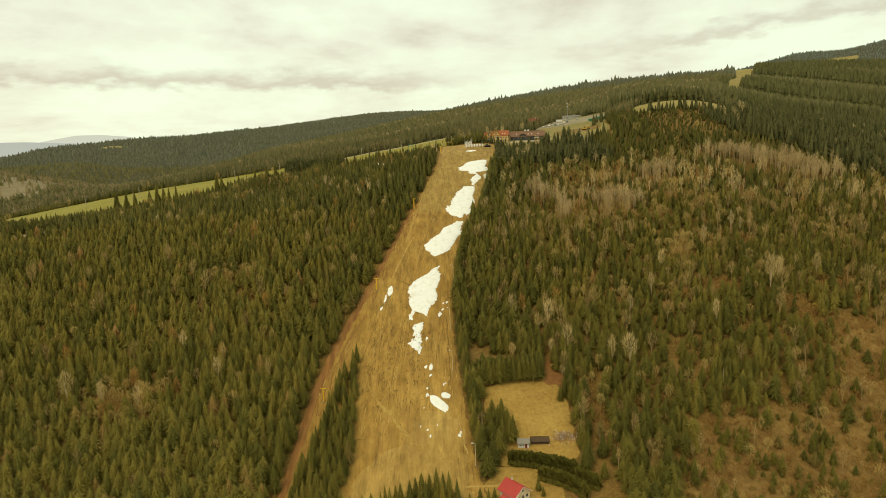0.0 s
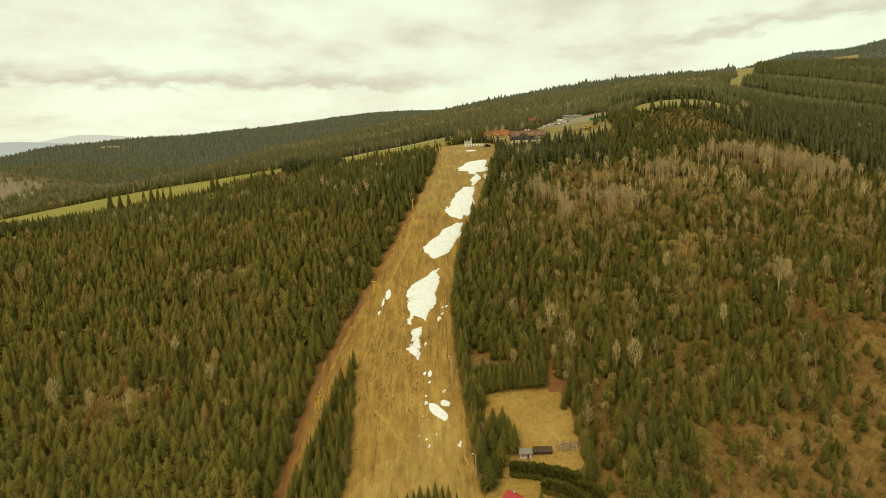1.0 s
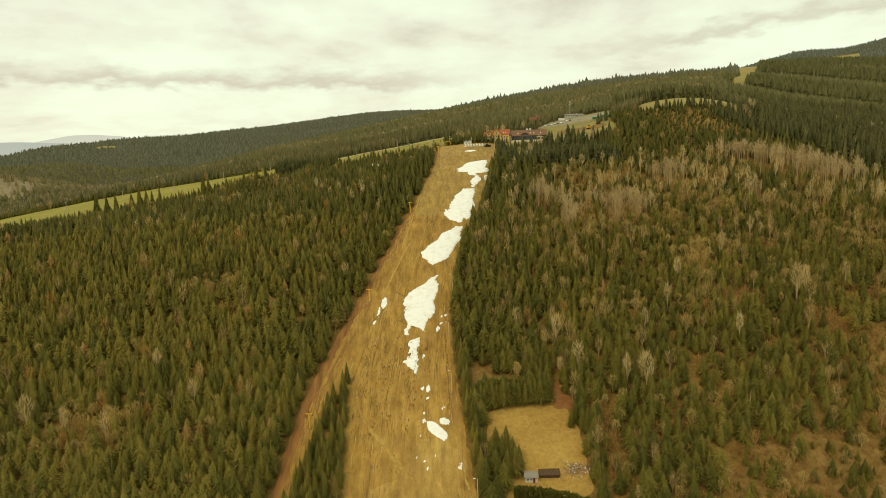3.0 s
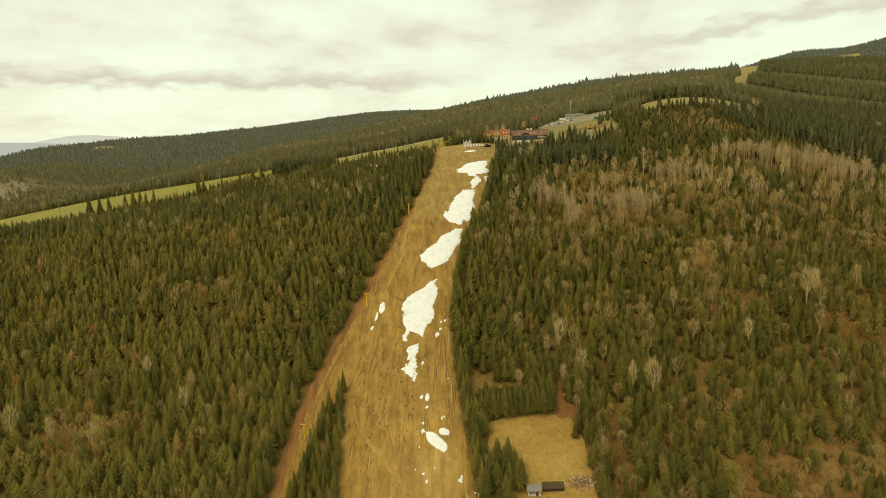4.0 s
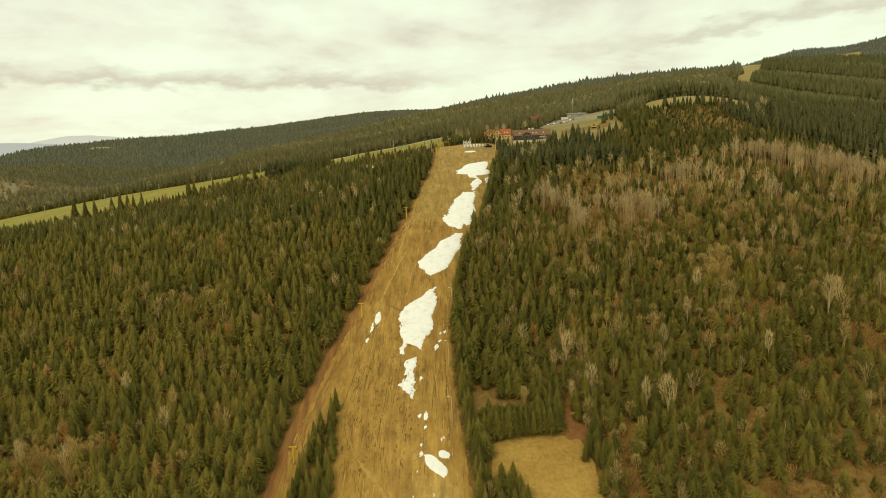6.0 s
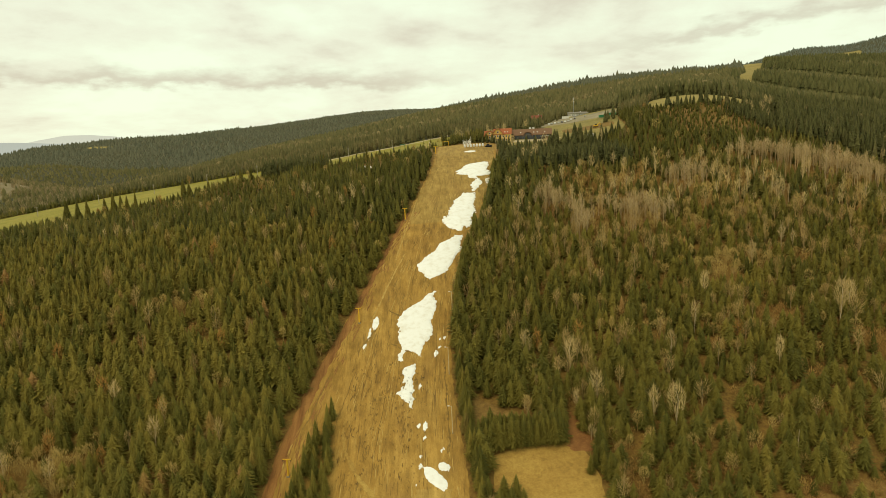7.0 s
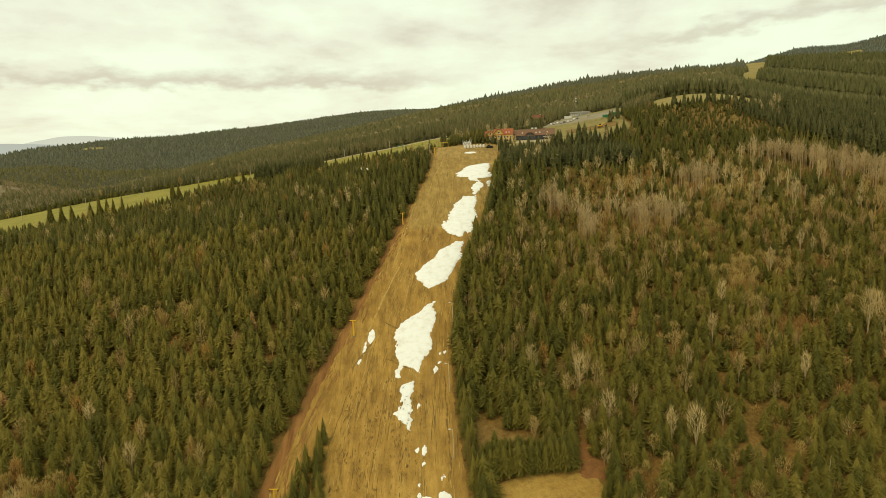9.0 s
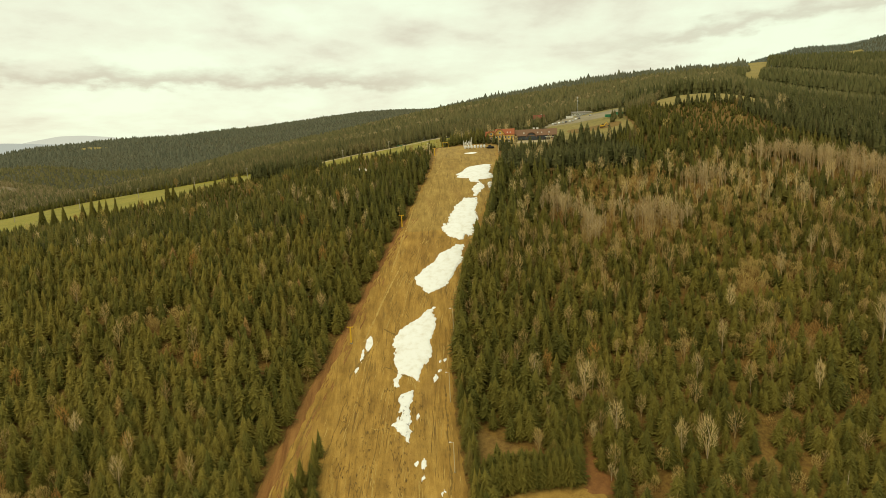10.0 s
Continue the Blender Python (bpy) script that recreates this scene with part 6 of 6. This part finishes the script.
def far_house(x, y, turn, wide, deep, wall_h, roof_h, wall_mat, roof_mat, name, label):
    h = thing(name, pose(x, y, ground_at(x, y) - 0.5, 0, 0, turn), label, "house")
    part("wall", box(-wide / 2, wide / 2, -deep / 2, deep / 2, -0.8, wall_h), wall_mat, h)
    part("roof", roof_slab(-wide / 2 - 0.6, wide / 2 + 0.6, -deep / 2 - 0.7, deep / 2 + 0.7, wall_h - 0.25, wall_h + roof_h, 0.25), roof_mat, h)
    for s in (-1, 1):
        bm = bmesh.new()
        for xx in (s * wide / 2, s * (wide / 2 - 0.2)):
            bm.faces.new([bm.verts.new((xx, yy, z)) for yy, z in ((-deep / 2, wall_h), (deep / 2, wall_h), (0, wall_h + roof_h - 0.1))])
        part("gable", bm, wall_mat, h)
    n = max(2, int(wide / 3))
    for k in range(n):
        window_in(h, -wide / 2 + wide * (k + 0.5) / n, -deep / 2, 0.8, 1.2, 1.4)
    part("chimney", box(wide * 0.2, wide * 0.2 + 0.8, 0.5, 1.3, wall_h + roof_h * 0.5, wall_h + roof_h + 1.0), white_paint, h)


dull_red = plain("weathered_red_roofing", (0.26, 0.085, 0.05), 0.8, grain=1.5)
far_house(111, 850, -6, 11, 8, 3.2, 3.6, cream_render, dull_red, "red_roofed_house", "distant house with a red roof among conifers")
far_house(97, 842, 30, 9, 7, 2.6, 3.0, brown_timber, brown_roofing, "brown_cottage", "small brown cottage with a brown roof")
far_house(92.5, 634, -12, 6, 4.5, 2.2, 2.0, brown_timber, brown_roofing, "terrace_kiosk", "small brown timber kiosk on the terrace")
far_house(160, 868, 24, 26, 6, 3.4, 1.2, white_paint, grey_roofing, "white_barrack", "long low white building above the car park")
far_house(123, 628, -5, 7, 4, 2.4, 1.2, white_paint, grey_roofing, "white_kiosk", "white kiosk with a grey roof by the trees")
far_house(-55, 588, 30, 4.2, 3.4, 2.0, 1.1, brown_timber, white_paint, "lift_hut", "small brown hut with a whitish roof in the wood")

drape("parking_lot", [(735, 96, 150), (748, 100, 176), (765, 106, 182), (790, 116, 186), (800, 124, 180)], 16, 3.0, 0.75, gravel, "pale gravel car park beside the lodge", "parking", 0.6, 80)
drape("terrace_ground", [(634, 60, 84), (640, 58, 100), (645, 60, 104), (648, 66, 104)], 14, 1.5, 0.6, pale_road, "pale sandy terrace before the long hall", "terrace", 0.5, 83)
drape("access_road", [(800, 138, 146), (830, 148, 155), (860, 160, 166), (905, 178, 186)], 5, 4.0, 0.75, asphalt, "asphalt road climbing from the car park", "road", 0.2, 81)
drape("lower_parking", [(664, 112, 150), (672, 106, 156), (684, 106, 158), (690, 112, 156)], 12, 3.0, 0.75, dark_earth, "bare brown earth of a building site", "ground", 1.0, 82)


def car(x, y, turn, paint, label):
    c = thing("parked_car", pose(x, y, ground_at(x, y) + 0.78, 0, 0, turn), label, "car", "cars in the car park")
    bm = bmesh.new()
    prism([(-2.1, 0.35), (2.1, 0.35), (2.15, 0.8), (1.2, 0.95), (0.6, 1.45), (-1.2, 1.45), (-1.9, 0.95), (-2.15, 0.85)], -0.85, 0.85, bm)
    bmesh.ops.bevel(bm, geom=list(bm.edges), offset=0.06, segments=1, affect="EDGES")
    body = part("body", bm, paint, c)
    part("windscreen", prism([(0.68, 0.98), (1.12, 0.98), (0.66, 1.4)], -0.72, 0.72), glass, body)
    for s in (-1, 1):
        part("side_window", box(-1.3, 0.5, s * 0.87 - 0.015, s * 0.87 + 0.015, 0.98, 1.35), glass, body)
        part("headlight", box(2.08, 2.16, s * 0.6 - 0.15, s * 0.6 + 0.15, 0.6, 0.75), white_paint, body)
        for wx in (-1.3, 1.3):
            w = part("wheel", rod((wx, s * 0.66, 0.33), (wx, s * 0.88, 0.33), 0.33, 0.33, 14), rubber, c)
            part("rim", rod((wx, s * 0.87, 0.33), (wx, s * 0.9, 0.33), 0.2, 0.2, 10), grey_steel, w)


silver_car = plain("silver_car_paint", (0.45, 0.45, 0.44), 0.3, 0.5)
white_car = plain("white_car_paint", (0.8, 0.8, 0.78), 0.3)
dark_car = plain("dark_car_paint", (0.05, 0.05, 0.07), 0.3)
r = np.random.RandomState(21)
for k, (x, y) in enumerate([(111, 746), (114.5, 747), (118, 748), (121.5, 749), (125, 750), (128.5, 751.5), (108, 744.5), (133, 762), (137, 764), (150, 775)]):
    paint, word = ((silver_car, "silver"), (white_car, "white"), (dark_car, "dark blue"))[(0, 1, 0, 2, 1, 0, 1, 1, 2, 0)[k]]
    car(x, y, 80 + r.uniform(-8, 8), paint, word + " car parked on the gravel beside the lodge")


def container(x, y, turn, ln, mat, label):
    c = thing("site_container", pose(x, y, ground_at(x, y) + 0.6, 0, 0, turn), label, "container")
    part("body", box(-ln / 2, ln / 2, -1.2, 1.2, 0, 2.5, 0.05), mat, c)
    for k in range(int(ln / 0.8)):
        part("rib", box(-ln / 2 + 0.3 + 0.8 * k, -ln / 2 + 0.5 + 0.8 * k, -1.27, -1.19, 0.1, 2.4), mat, c)
    part("door", box(ln / 2 - 0.02, ln / 2 + 0.05, -1.0, 1.0, 0.1, 2.3), mat, c)


container(157, 724, 10, 10, green_paint, "green site container on the building site")
container(166, 728, 4, 8, green_paint, "green site container beside another one")
container(133, 792, 15, 7, white_paint, "white site container above the car park")


def excavator(x, y, turn):
    e = thing("excavator", pose(x, y, ground_at(x, y) + 0.6, 0, 0, turn), "yellow excavator standing on bare earth", "excavator")
    for s in (-1, 1):
        part("track", box(-1.9, 1.9, s * 1.1 - 0.3, s * 1.1 + 0.3, 0, 0.85, 0.25), rubber, e, "black track")
    body = part("body", box(-1.9, 1.1, -1.3, 1.3, 0.95, 2.1, 0.15), yellow_paint, e)
    part("cab", box(-0.1, 1.2, 0.2, 1.2, 2.0, 3.1, 0.1), glass, body)
    part("boom", rod((1.0, -0.3, 1.8), (3.6, -0.3, 4.2), 0.3, 0.22, 6), yellow_paint, e)
    part("stick", rod((3.6, -0.3, 4.2), (5.2, -0.3, 1.8), 0.22, 0.16, 6), yellow_paint, e)
    part("bucket", box(4.8, 5.7, -0.8, 0.2, 0.9, 1.8, 0.15), dark_steel, e)


excavator(137, 671, 20)


# ---- single trees ----
def tree_kind(name, shape, stem, leaf, stem_mat, label, category, group):
    ob = new(name)
    tagged(ob, label, category, group)
    v, f = stem
    trunk = new("trunk", mesh_of("trunk", v, f, stem_mat))
    v, f = shape
    crown = new("crown", mesh_of("crown", v, f, leaf))
    trunk.parent = crown.parent = ob
    return ob


def set_tree(proto, x, y, tall, wide, turn):
    m = Matrix.LocRotScale((x, y, ground_at(x, y) - 0.1), Euler((0, 0, turn)), None)
    t = copy_thing(proto, m)
    t.scale = (tall * wide, tall * wide, tall)
    return t


single_stem = trunk_shape(500, 0.016, 0.9)
SPRUCE_WORDS = [("olive-green young spruce standing beside the ski slope", "spruces along the slope"), ("olive-green spruce in the garden group", "spruces round the garden"), ("olive-green young spruce in the lower garden", "spruces round the garden"), ("dark solitary spruce in front of the meadow", "spruces before the meadow")]
fine_single = [spruce_shape(26, 13, 520 + k, sp, be) for k, (sp, be) in enumerate(((0.23, 0.85), (0.26, 0.75), (0.29, 0.8)))]
dense_single = [spruce_shape(20, 13, 540 + k, sp, 0.75) for k, sp in enumerate((0.30, 0.34))]
protos = {}
for word in range(4):
    for k in range(3):
        sh = (dense_single if word == 2 else fine_single)[k % 2 if word == 2 else k]
        protos[word, k] = tree_kind("spruce_tree", sh, single_stem, needles if word == 0 and k < 1 else needles_dark, bark, SPRUCE_WORDS[word][0], "spruce", SPRUCE_WORDS[word][1])
rt = np.random.RandomState(88)


def plant(word, x, y, tall, wide=1.0):
    set_tree(protos[word, rt.randint(3)], x, y, tall, wide * rt.uniform(0.92, 1.1), rt.uniform(0, 6.28))


for x, y in SINGLE_SPOTS:
    plant(0, x, y, rt.uniform(9.5, 14))
# the wedge of young spruces between slope and lift line
for y in np.arange(212, 320, 3.2):
    lo, hi = (float(v) for v in band(STRIP, np.array(float(y))))
    n = max(1, int((hi - lo) / 3.4))
    for k in range(n):
        x = lo + (hi - lo) * (k + 0.5 + rt.uniform(-0.25, 0.25)) / n
        plant(0, x, y + rt.uniform(-1.2, 1.2), rt.uniform(7.5, 11.5) * (0.95 if n < 2 else 1))
# the close row down the other edge
for y in np.arange(263, 352, 2.3):
    x = float(band(CUT, np.array(float(y)))[1]) + 2.6 + rt.uniform(-0.5, 0.7)
    plant(0, x, y, rt.uniform(7, 10), 1.15)
# garden: the block at its head, the clump beside the slope, single trees
for row in range(2):
    for x in np.arange(9.5, 40.5, 2.3):
        plant(1, x + rt.uniform(-0.4, 0.4), 300.5 + 0.08 * (x - 9) + 3.6 * row + rt.uniform(-0.4, 0.4), rt.uniform(9.6, 10.6) + 0.03 * (x - 12), 1.65)
for x, y, h in ((12, 250, 13), (14.5, 256, 11.5), (10.5, 259, 10), (17.5, 262, 12), (15, 266, 13.5), (19.5, 268, 12), (22.5, 268.5, 11.5), (18, 273, 13), (22, 274, 11), (14, 273, 12), (11.5, 267, 10), (10.8, 279, 10), (24.2, 271.5, 10), (20, 278, 12), (16, 279, 10.5)):
    plant(1, x, y, h, 1.3)
for x, y, h in ((47.2, 289, 8), (49.5, 291.5, 9), (50.6, 250.5, 12.5), (52.5, 254, 11), (52.6, 262, 10), (53.5, 270, 11), (54, 279, 10), (53.5, 286, 12), (52, 297, 13), (54, 303, 12), (30.5, 240.5, 6), (32, 237.5, 4), (57, 246, 8), (59, 258, 10)):
    plant(1, x, y, h, 1.05)
# hedges: each a clipped row grown into one solid body, shaggy with shoots
def hedge_body(line, tall, wide, seed):
    r = np.random.RandomState(seed)
    pts = np.array(line, float)
    step = np.concatenate([[0], np.cumsum(np.hypot(*np.diff(pts, axis=0).T))])
    s = np.linspace(0, step[-1], int(step[-1] / 0.7) + 2)
    cx_, cy_ = smooth_curve(step, pts[:, 0], s), smooth_curve(step, pts[:, 1], s)
    tx, ty = np.gradient(cx_, s), np.gradient(cy_, s)
    nx, ny = -ty / np.hypot(tx, ty), tx / np.hypot(tx, ty)
    a = np.linspace(0, math.pi, 11)
    out, up = np.sign(np.cos(a)) * np.abs(np.cos(a)) ** 0.5 * wide / 2, np.sin(a) ** 0.6 * tall
    ends = np.clip(np.minimum(s, s[-1] - s) / 1.6, 0.12, 1) ** 0.5
    lump = 1 + 0.2 * r.uniform(-1, 1, (len(s), len(a)))
    O, U = out[None] * ends[:, None] * lump, up[None] * (0.55 + 0.45 * ends[:, None]) * lump
    g0 = height(cx_, cy_)
    v = np.stack([cx_[:, None] + nx[:, None] * O, cy_[:, None] + ny[:, None] * O, g0[:, None] + U - 0.3], -1)
    quads = grid_faces(len(s), len(a))
    flat = v.reshape(-1, 3)
    tri = np.concatenate([quads[:, :3], quads[:, [0, 2, 3]]])
    # shoots: small drooping sprays all over the body
    mid_ = flat[quads].mean(1)
    core = np.stack([cx_, cy_, g0 + tall * 0.45], -1)
    pick = r.randint(0, len(quads), len(quads) * 12)
    p = mid_[pick] + r.uniform(-0.4, 0.4, (len(pick), 3))
    d = p - core[np.clip(pick // (len(a) - 1), 0, len(s) - 1)]
    d /= np.linalg.norm(d, axis=1)[:, None] + 1e-6
    side = np.cross(d, r.normal(0, 1, d.shape))
    side /= np.linalg.norm(side, axis=1)[:, None] + 1e-6
    n0 = len(flat)
    k3 = np.arange(len(p)) * 3 + n0
    sprays = np.stack([p - side * 0.3, p + side * 0.3, p + d * r.uniform(0.4, 1.0, (len(p), 1)) + np.array((0, 0, 0.1))], 1).reshape(-1, 3)
    return np.concatenate([flat, sprays]), np.concatenate([tri, np.stack([k3, k3 + 1, k3 + 2], -1)])


for line, tall_h, wide_h in (([(20.5, 256.5), (27, 255.5), (34, 253.5), (41, 250.5), (47, 247.5)], 5.2, 4.2), ([(31.5, 247.5), (37, 245), (42, 242), (46, 238.5), (48, 235)], 4.4, 4.0), ([(44, 246), (49, 243.5), (54, 240)], 4.8, 4.2)):
    v, f = hedge_body(line, tall_h, wide_h, 640 + int(line[0][0]))
    hedge = thing("spruce_hedge", Matrix.Identity(4), "dense clipped dark-green hedge round the garden", "hedge", "garden hedges")
    crown = new("foliage", mesh_of("foliage", v, f, needles_dark))
    crown.parent = hedge
# the row across the foot of the slope
for x, y, h in ((-8, 234, 16.2), (-13.5, 234, 14.5), (-3.4, 234, 14.8), (-18, 233, 12.5), (-10.7, 236, 12.5), (-5.6, 236.5, 12.5), (-16, 236, 11), (-0.5, 233, 12.5), (-21.5, 233.5, 11), (-23.5, 235, 9), (-27.5, 235.5, 8), (-12, 232, 13), (-6, 232, 14), (-25.5, 233, 9.5), (-29, 234, 7), (-32.5, 233, 7.6), (-36, 234, 6.5), (-40.5, 233, 7), (-44, 235, 8), (4, 231, 8), (8, 233, 8.5), (11, 231.5, 9), (13.5, 236, 6)):
    plant(0, x, y, h, 0.9)
# dark spruces before the meadow, on the lodge terrace and before the upland field
for x, y, h in ((-271, 560, 15), (-262, 558, 15.5), (-254, 556, 14.5), (-246, 566, 13), (-240, 567, 14), (-235, 568, 15), (-231, 569, 14), (-226, 572, 13.5), (-201, 602, 14), (-197, 603, 10), (-184, 610, 9), (-166, 638, 10.5), (-175, 632, 9), (-158, 640, 10), (-137, 648, 9), (-100, 660, 10), (-62, 655, 10)):
    plant(3, x, y, h * rt.uniform(0.85, 1.2), 1.05)
MEADOW_SPRUCES = [(-72, 664, 8), (-66, 671, 7), (-52, 668, 9), (-40, 673, 6.5), (-86, 661, 8), (-27, 664, 7), (-16, 661, 6), (-95, 668, 9), (-120, 664, 10), (-58, 656, 7), (-34, 656, 5.5), (-8, 655, 5)]
MEADOW_SPRUCES += [(x + rt.uniform(-1.2, 1.2), y + 0.12 * (x + 125) + rt.uniform(-3, 3), h - 0.05 * (x + 125)) for y, h in ((646, 13.2), (655, 12.4), (664, 11.6)) for x in np.arange(-149, -96, 3.4)]
LODGE_SPRUCES = [(36, 640, 8), (40, 642, 8.5), (44, 640, 8), (47, 643, 8.5), (51, 641, 7.5), (62, 641, 7), (49, 622, 10), (53, 628, 9.5), (57, 633, 9), (50, 634, 9), (64, 628, 8), (70, 622, 8), (76, 612, 9), (80, 600, 11), (84, 594, 12), (87, 603, 13), (96, 598, 14), (103, 597, 15), (113, 600, 15), (121, 604, 13), (114, 592, 13), (128, 612, 13), (133, 618, 13), (139, 624, 13), (146, 630, 13), (89, 600, 15), (92, 606, 13), (100, 604, 15), (106, 608, 17), (110, 606, 16), (117, 600, 14), (126, 640, 12), (58, 617, 8), (52, 612, 9), (48, 610, 10)]
TERRACE_SPRUCES = [(102, 842, 8), (107, 838, 8), (113, 836, 8.5), (118, 838, 8), (123, 841, 8.5), (128, 845, 8), (133, 850, 8), (138, 856, 8.5), (156, 705, 12), (163, 714, 13), (169, 722, 12), (150, 884, 10), (171, 880, 10), (180, 872, 10), (160, 700, 13), (70, 684, 8), (78, 697, 8.5), (82, 704, 9), (86, 712, 9.5), (90, 722, 9), (93, 732, 10), (96, 744, 9), (99, 756, 10), (102, 768, 9.5), (106, 780, 6), (112, 792, 6), (118, 802, 7), (150, 690, 12), (74, 690, 9), (66, 690, 8), (60, 688, 7)]
UPLAND_SPRUCES = [(212, 692, 10), (218, 690, 11), (223, 692, 10), (229, 690, 12), (243, 694, 11), (248, 692, 13), (253, 693, 12), (257, 696, 12), (262, 694, 13), (270, 700, 13), (206, 690, 16), (214, 688, 15), (226, 690, 14), (236, 692, 17), (240, 690, 15), (251, 689, 18), (259, 691, 17), (266, 692, 16), (276, 696, 17), (282, 698, 18)]
for name, spots, label, sd in (("meadow_spruces", MEADOW_SPRUCES, "small dark spruces scattered over the meadow's end", 80), ("lodge_spruces", LODGE_SPRUCES, "dark spruces between the slope's top and the lodge", 77), ("terrace_spruces", TERRACE_SPRUCES, "rows of dark spruces behind the lodge and car park", 78), ("upland_spruces", UPLAND_SPRUCES, "tall dark spruces before the upland field", 79)):
    p = np.array(spots, float)
    wood(name, good_shapes, p[:, :2], p[:, 2] * rt.uniform(0.65, 1.1, len(p)) * np.where(p[:, 0] > 200, 0.85, 1), rt.uniform(1.0, 1.3, len(p)), needles_dark_shade, label, sd)
# single bare birches, a dead stem and budding bushes that stand out of the woods
birch_stem = trunk_shape(560, 0.0135, 0.95, 0.05, 6)
bare_protos = [tree_kind("birch_tree", crown_shape(570 + k, 300, sp, lo, 0.0048, 0.12), birch_stem, twigs_pale, pale_bark, "tall bare birch with pale stem among spruces", "birch", "single birches") for k, (sp, lo) in enumerate(((0.15, 0.30), (0.18, 0.26), (0.12, 0.36)))]
for k, (x, y, h) in enumerate(((75, 308, 14), (83, 306.5, 15), (132, 329, 13), (49.5, 336, 15), (32, 344.5, 14), (170, 353.5, 18), (176, 357, 16), (-179, 299.5, 15), (-161, 295, 13), (-110.5, 305.5, 13), (-144, 294, 11), (202, 367.5, 13), (107, 354, 13), (56, 318, 13), (118, 372, 13), (-133, 325, 12), (92, 340, 11), (150, 395, 13), (51.5, 299.5, 7), (50.5, 303, 5.5), (47.5, 315, 9))):
    set_tree(bare_protos[k % 3], x, y, h * 1.18, 1.0 if k % 2 else 0.85, 1.7 * k)
larch_protos = [tree_kind("larch_tree", crown_shape(575 + k, 260, sp, 0.12, 0.009, 0.10), birch_stem, twigs_rust, bark, "rust-coloured leafless larch among spruces", "larch", "single larches") for k, sp in enumerate((0.16, 0.20))]
for k, (x, y, h) in enumerate(((-150, 306, 12), (-140, 330, 13), (-128, 300, 11), (-112, 318, 12), (-190, 322, 13), (-168, 350, 12), (-98, 352, 12), (-205, 372, 13), (-120, 420, 13), (-76, 470, 12), (-62, 506, 11), (56, 352, 13), (38, 352, 11), (122, 345, 12), (-158, 288, 11), (-86, 386, 11), (-60, 430, 12), (-96, 510, 11))):
    set_tree(larch_protos[k % 2], x, y, h, 1.0, 2.3 * k)
snag = tree_kind("dead_tree", bare_shape(580, 8, 2, 0.05, 0.3, 0.006), trunk_shape(581, 0.016, 0.98, 0.03, 6), twigs_pale, pale_bark, "thin dead tree stem with few twigs", "tree", "dead stems")
for x, y, h in ((121, 292, 12), (196, 372, 11)):
    set_tree(snag, x, y, h, 1.0, x)
bush = tree_kind("budding_bush", crown_shape(590, 220, 0.42, 0.08, 0.02, 0.13), trunk_shape(591, 0.012, 0.6), foliage("budding_twigs", (0.50, 0.38, 0.085), (0.58, 0.46, 0.11), (0.6, 0.48, 0.12)), bark, "yellow-green budding willow bush in the wood", "bush", "budding bushes")
for x, y, h in ((62.7, 377.5, 5.5), (143, 380, 5), (-132, 292, 6), (-127, 294, 5), (168, 322, 4.5), (100, 352, 5), (150, 300, 4), (118, 402, 5), (188, 342, 4), (46.8, 309.5, 2.2), (43.6, 304.5, 1.4)):
    set_tree(bush, x, y, h, 1.0, x)
for k, ob in enumerate((*bare_protos, *larch_protos, snag, bush)):
    protos["bare", k] = ob
for ob in protos.values():
    for o in (*ob.children, ob):
        bpy.data.objects.remove(o)
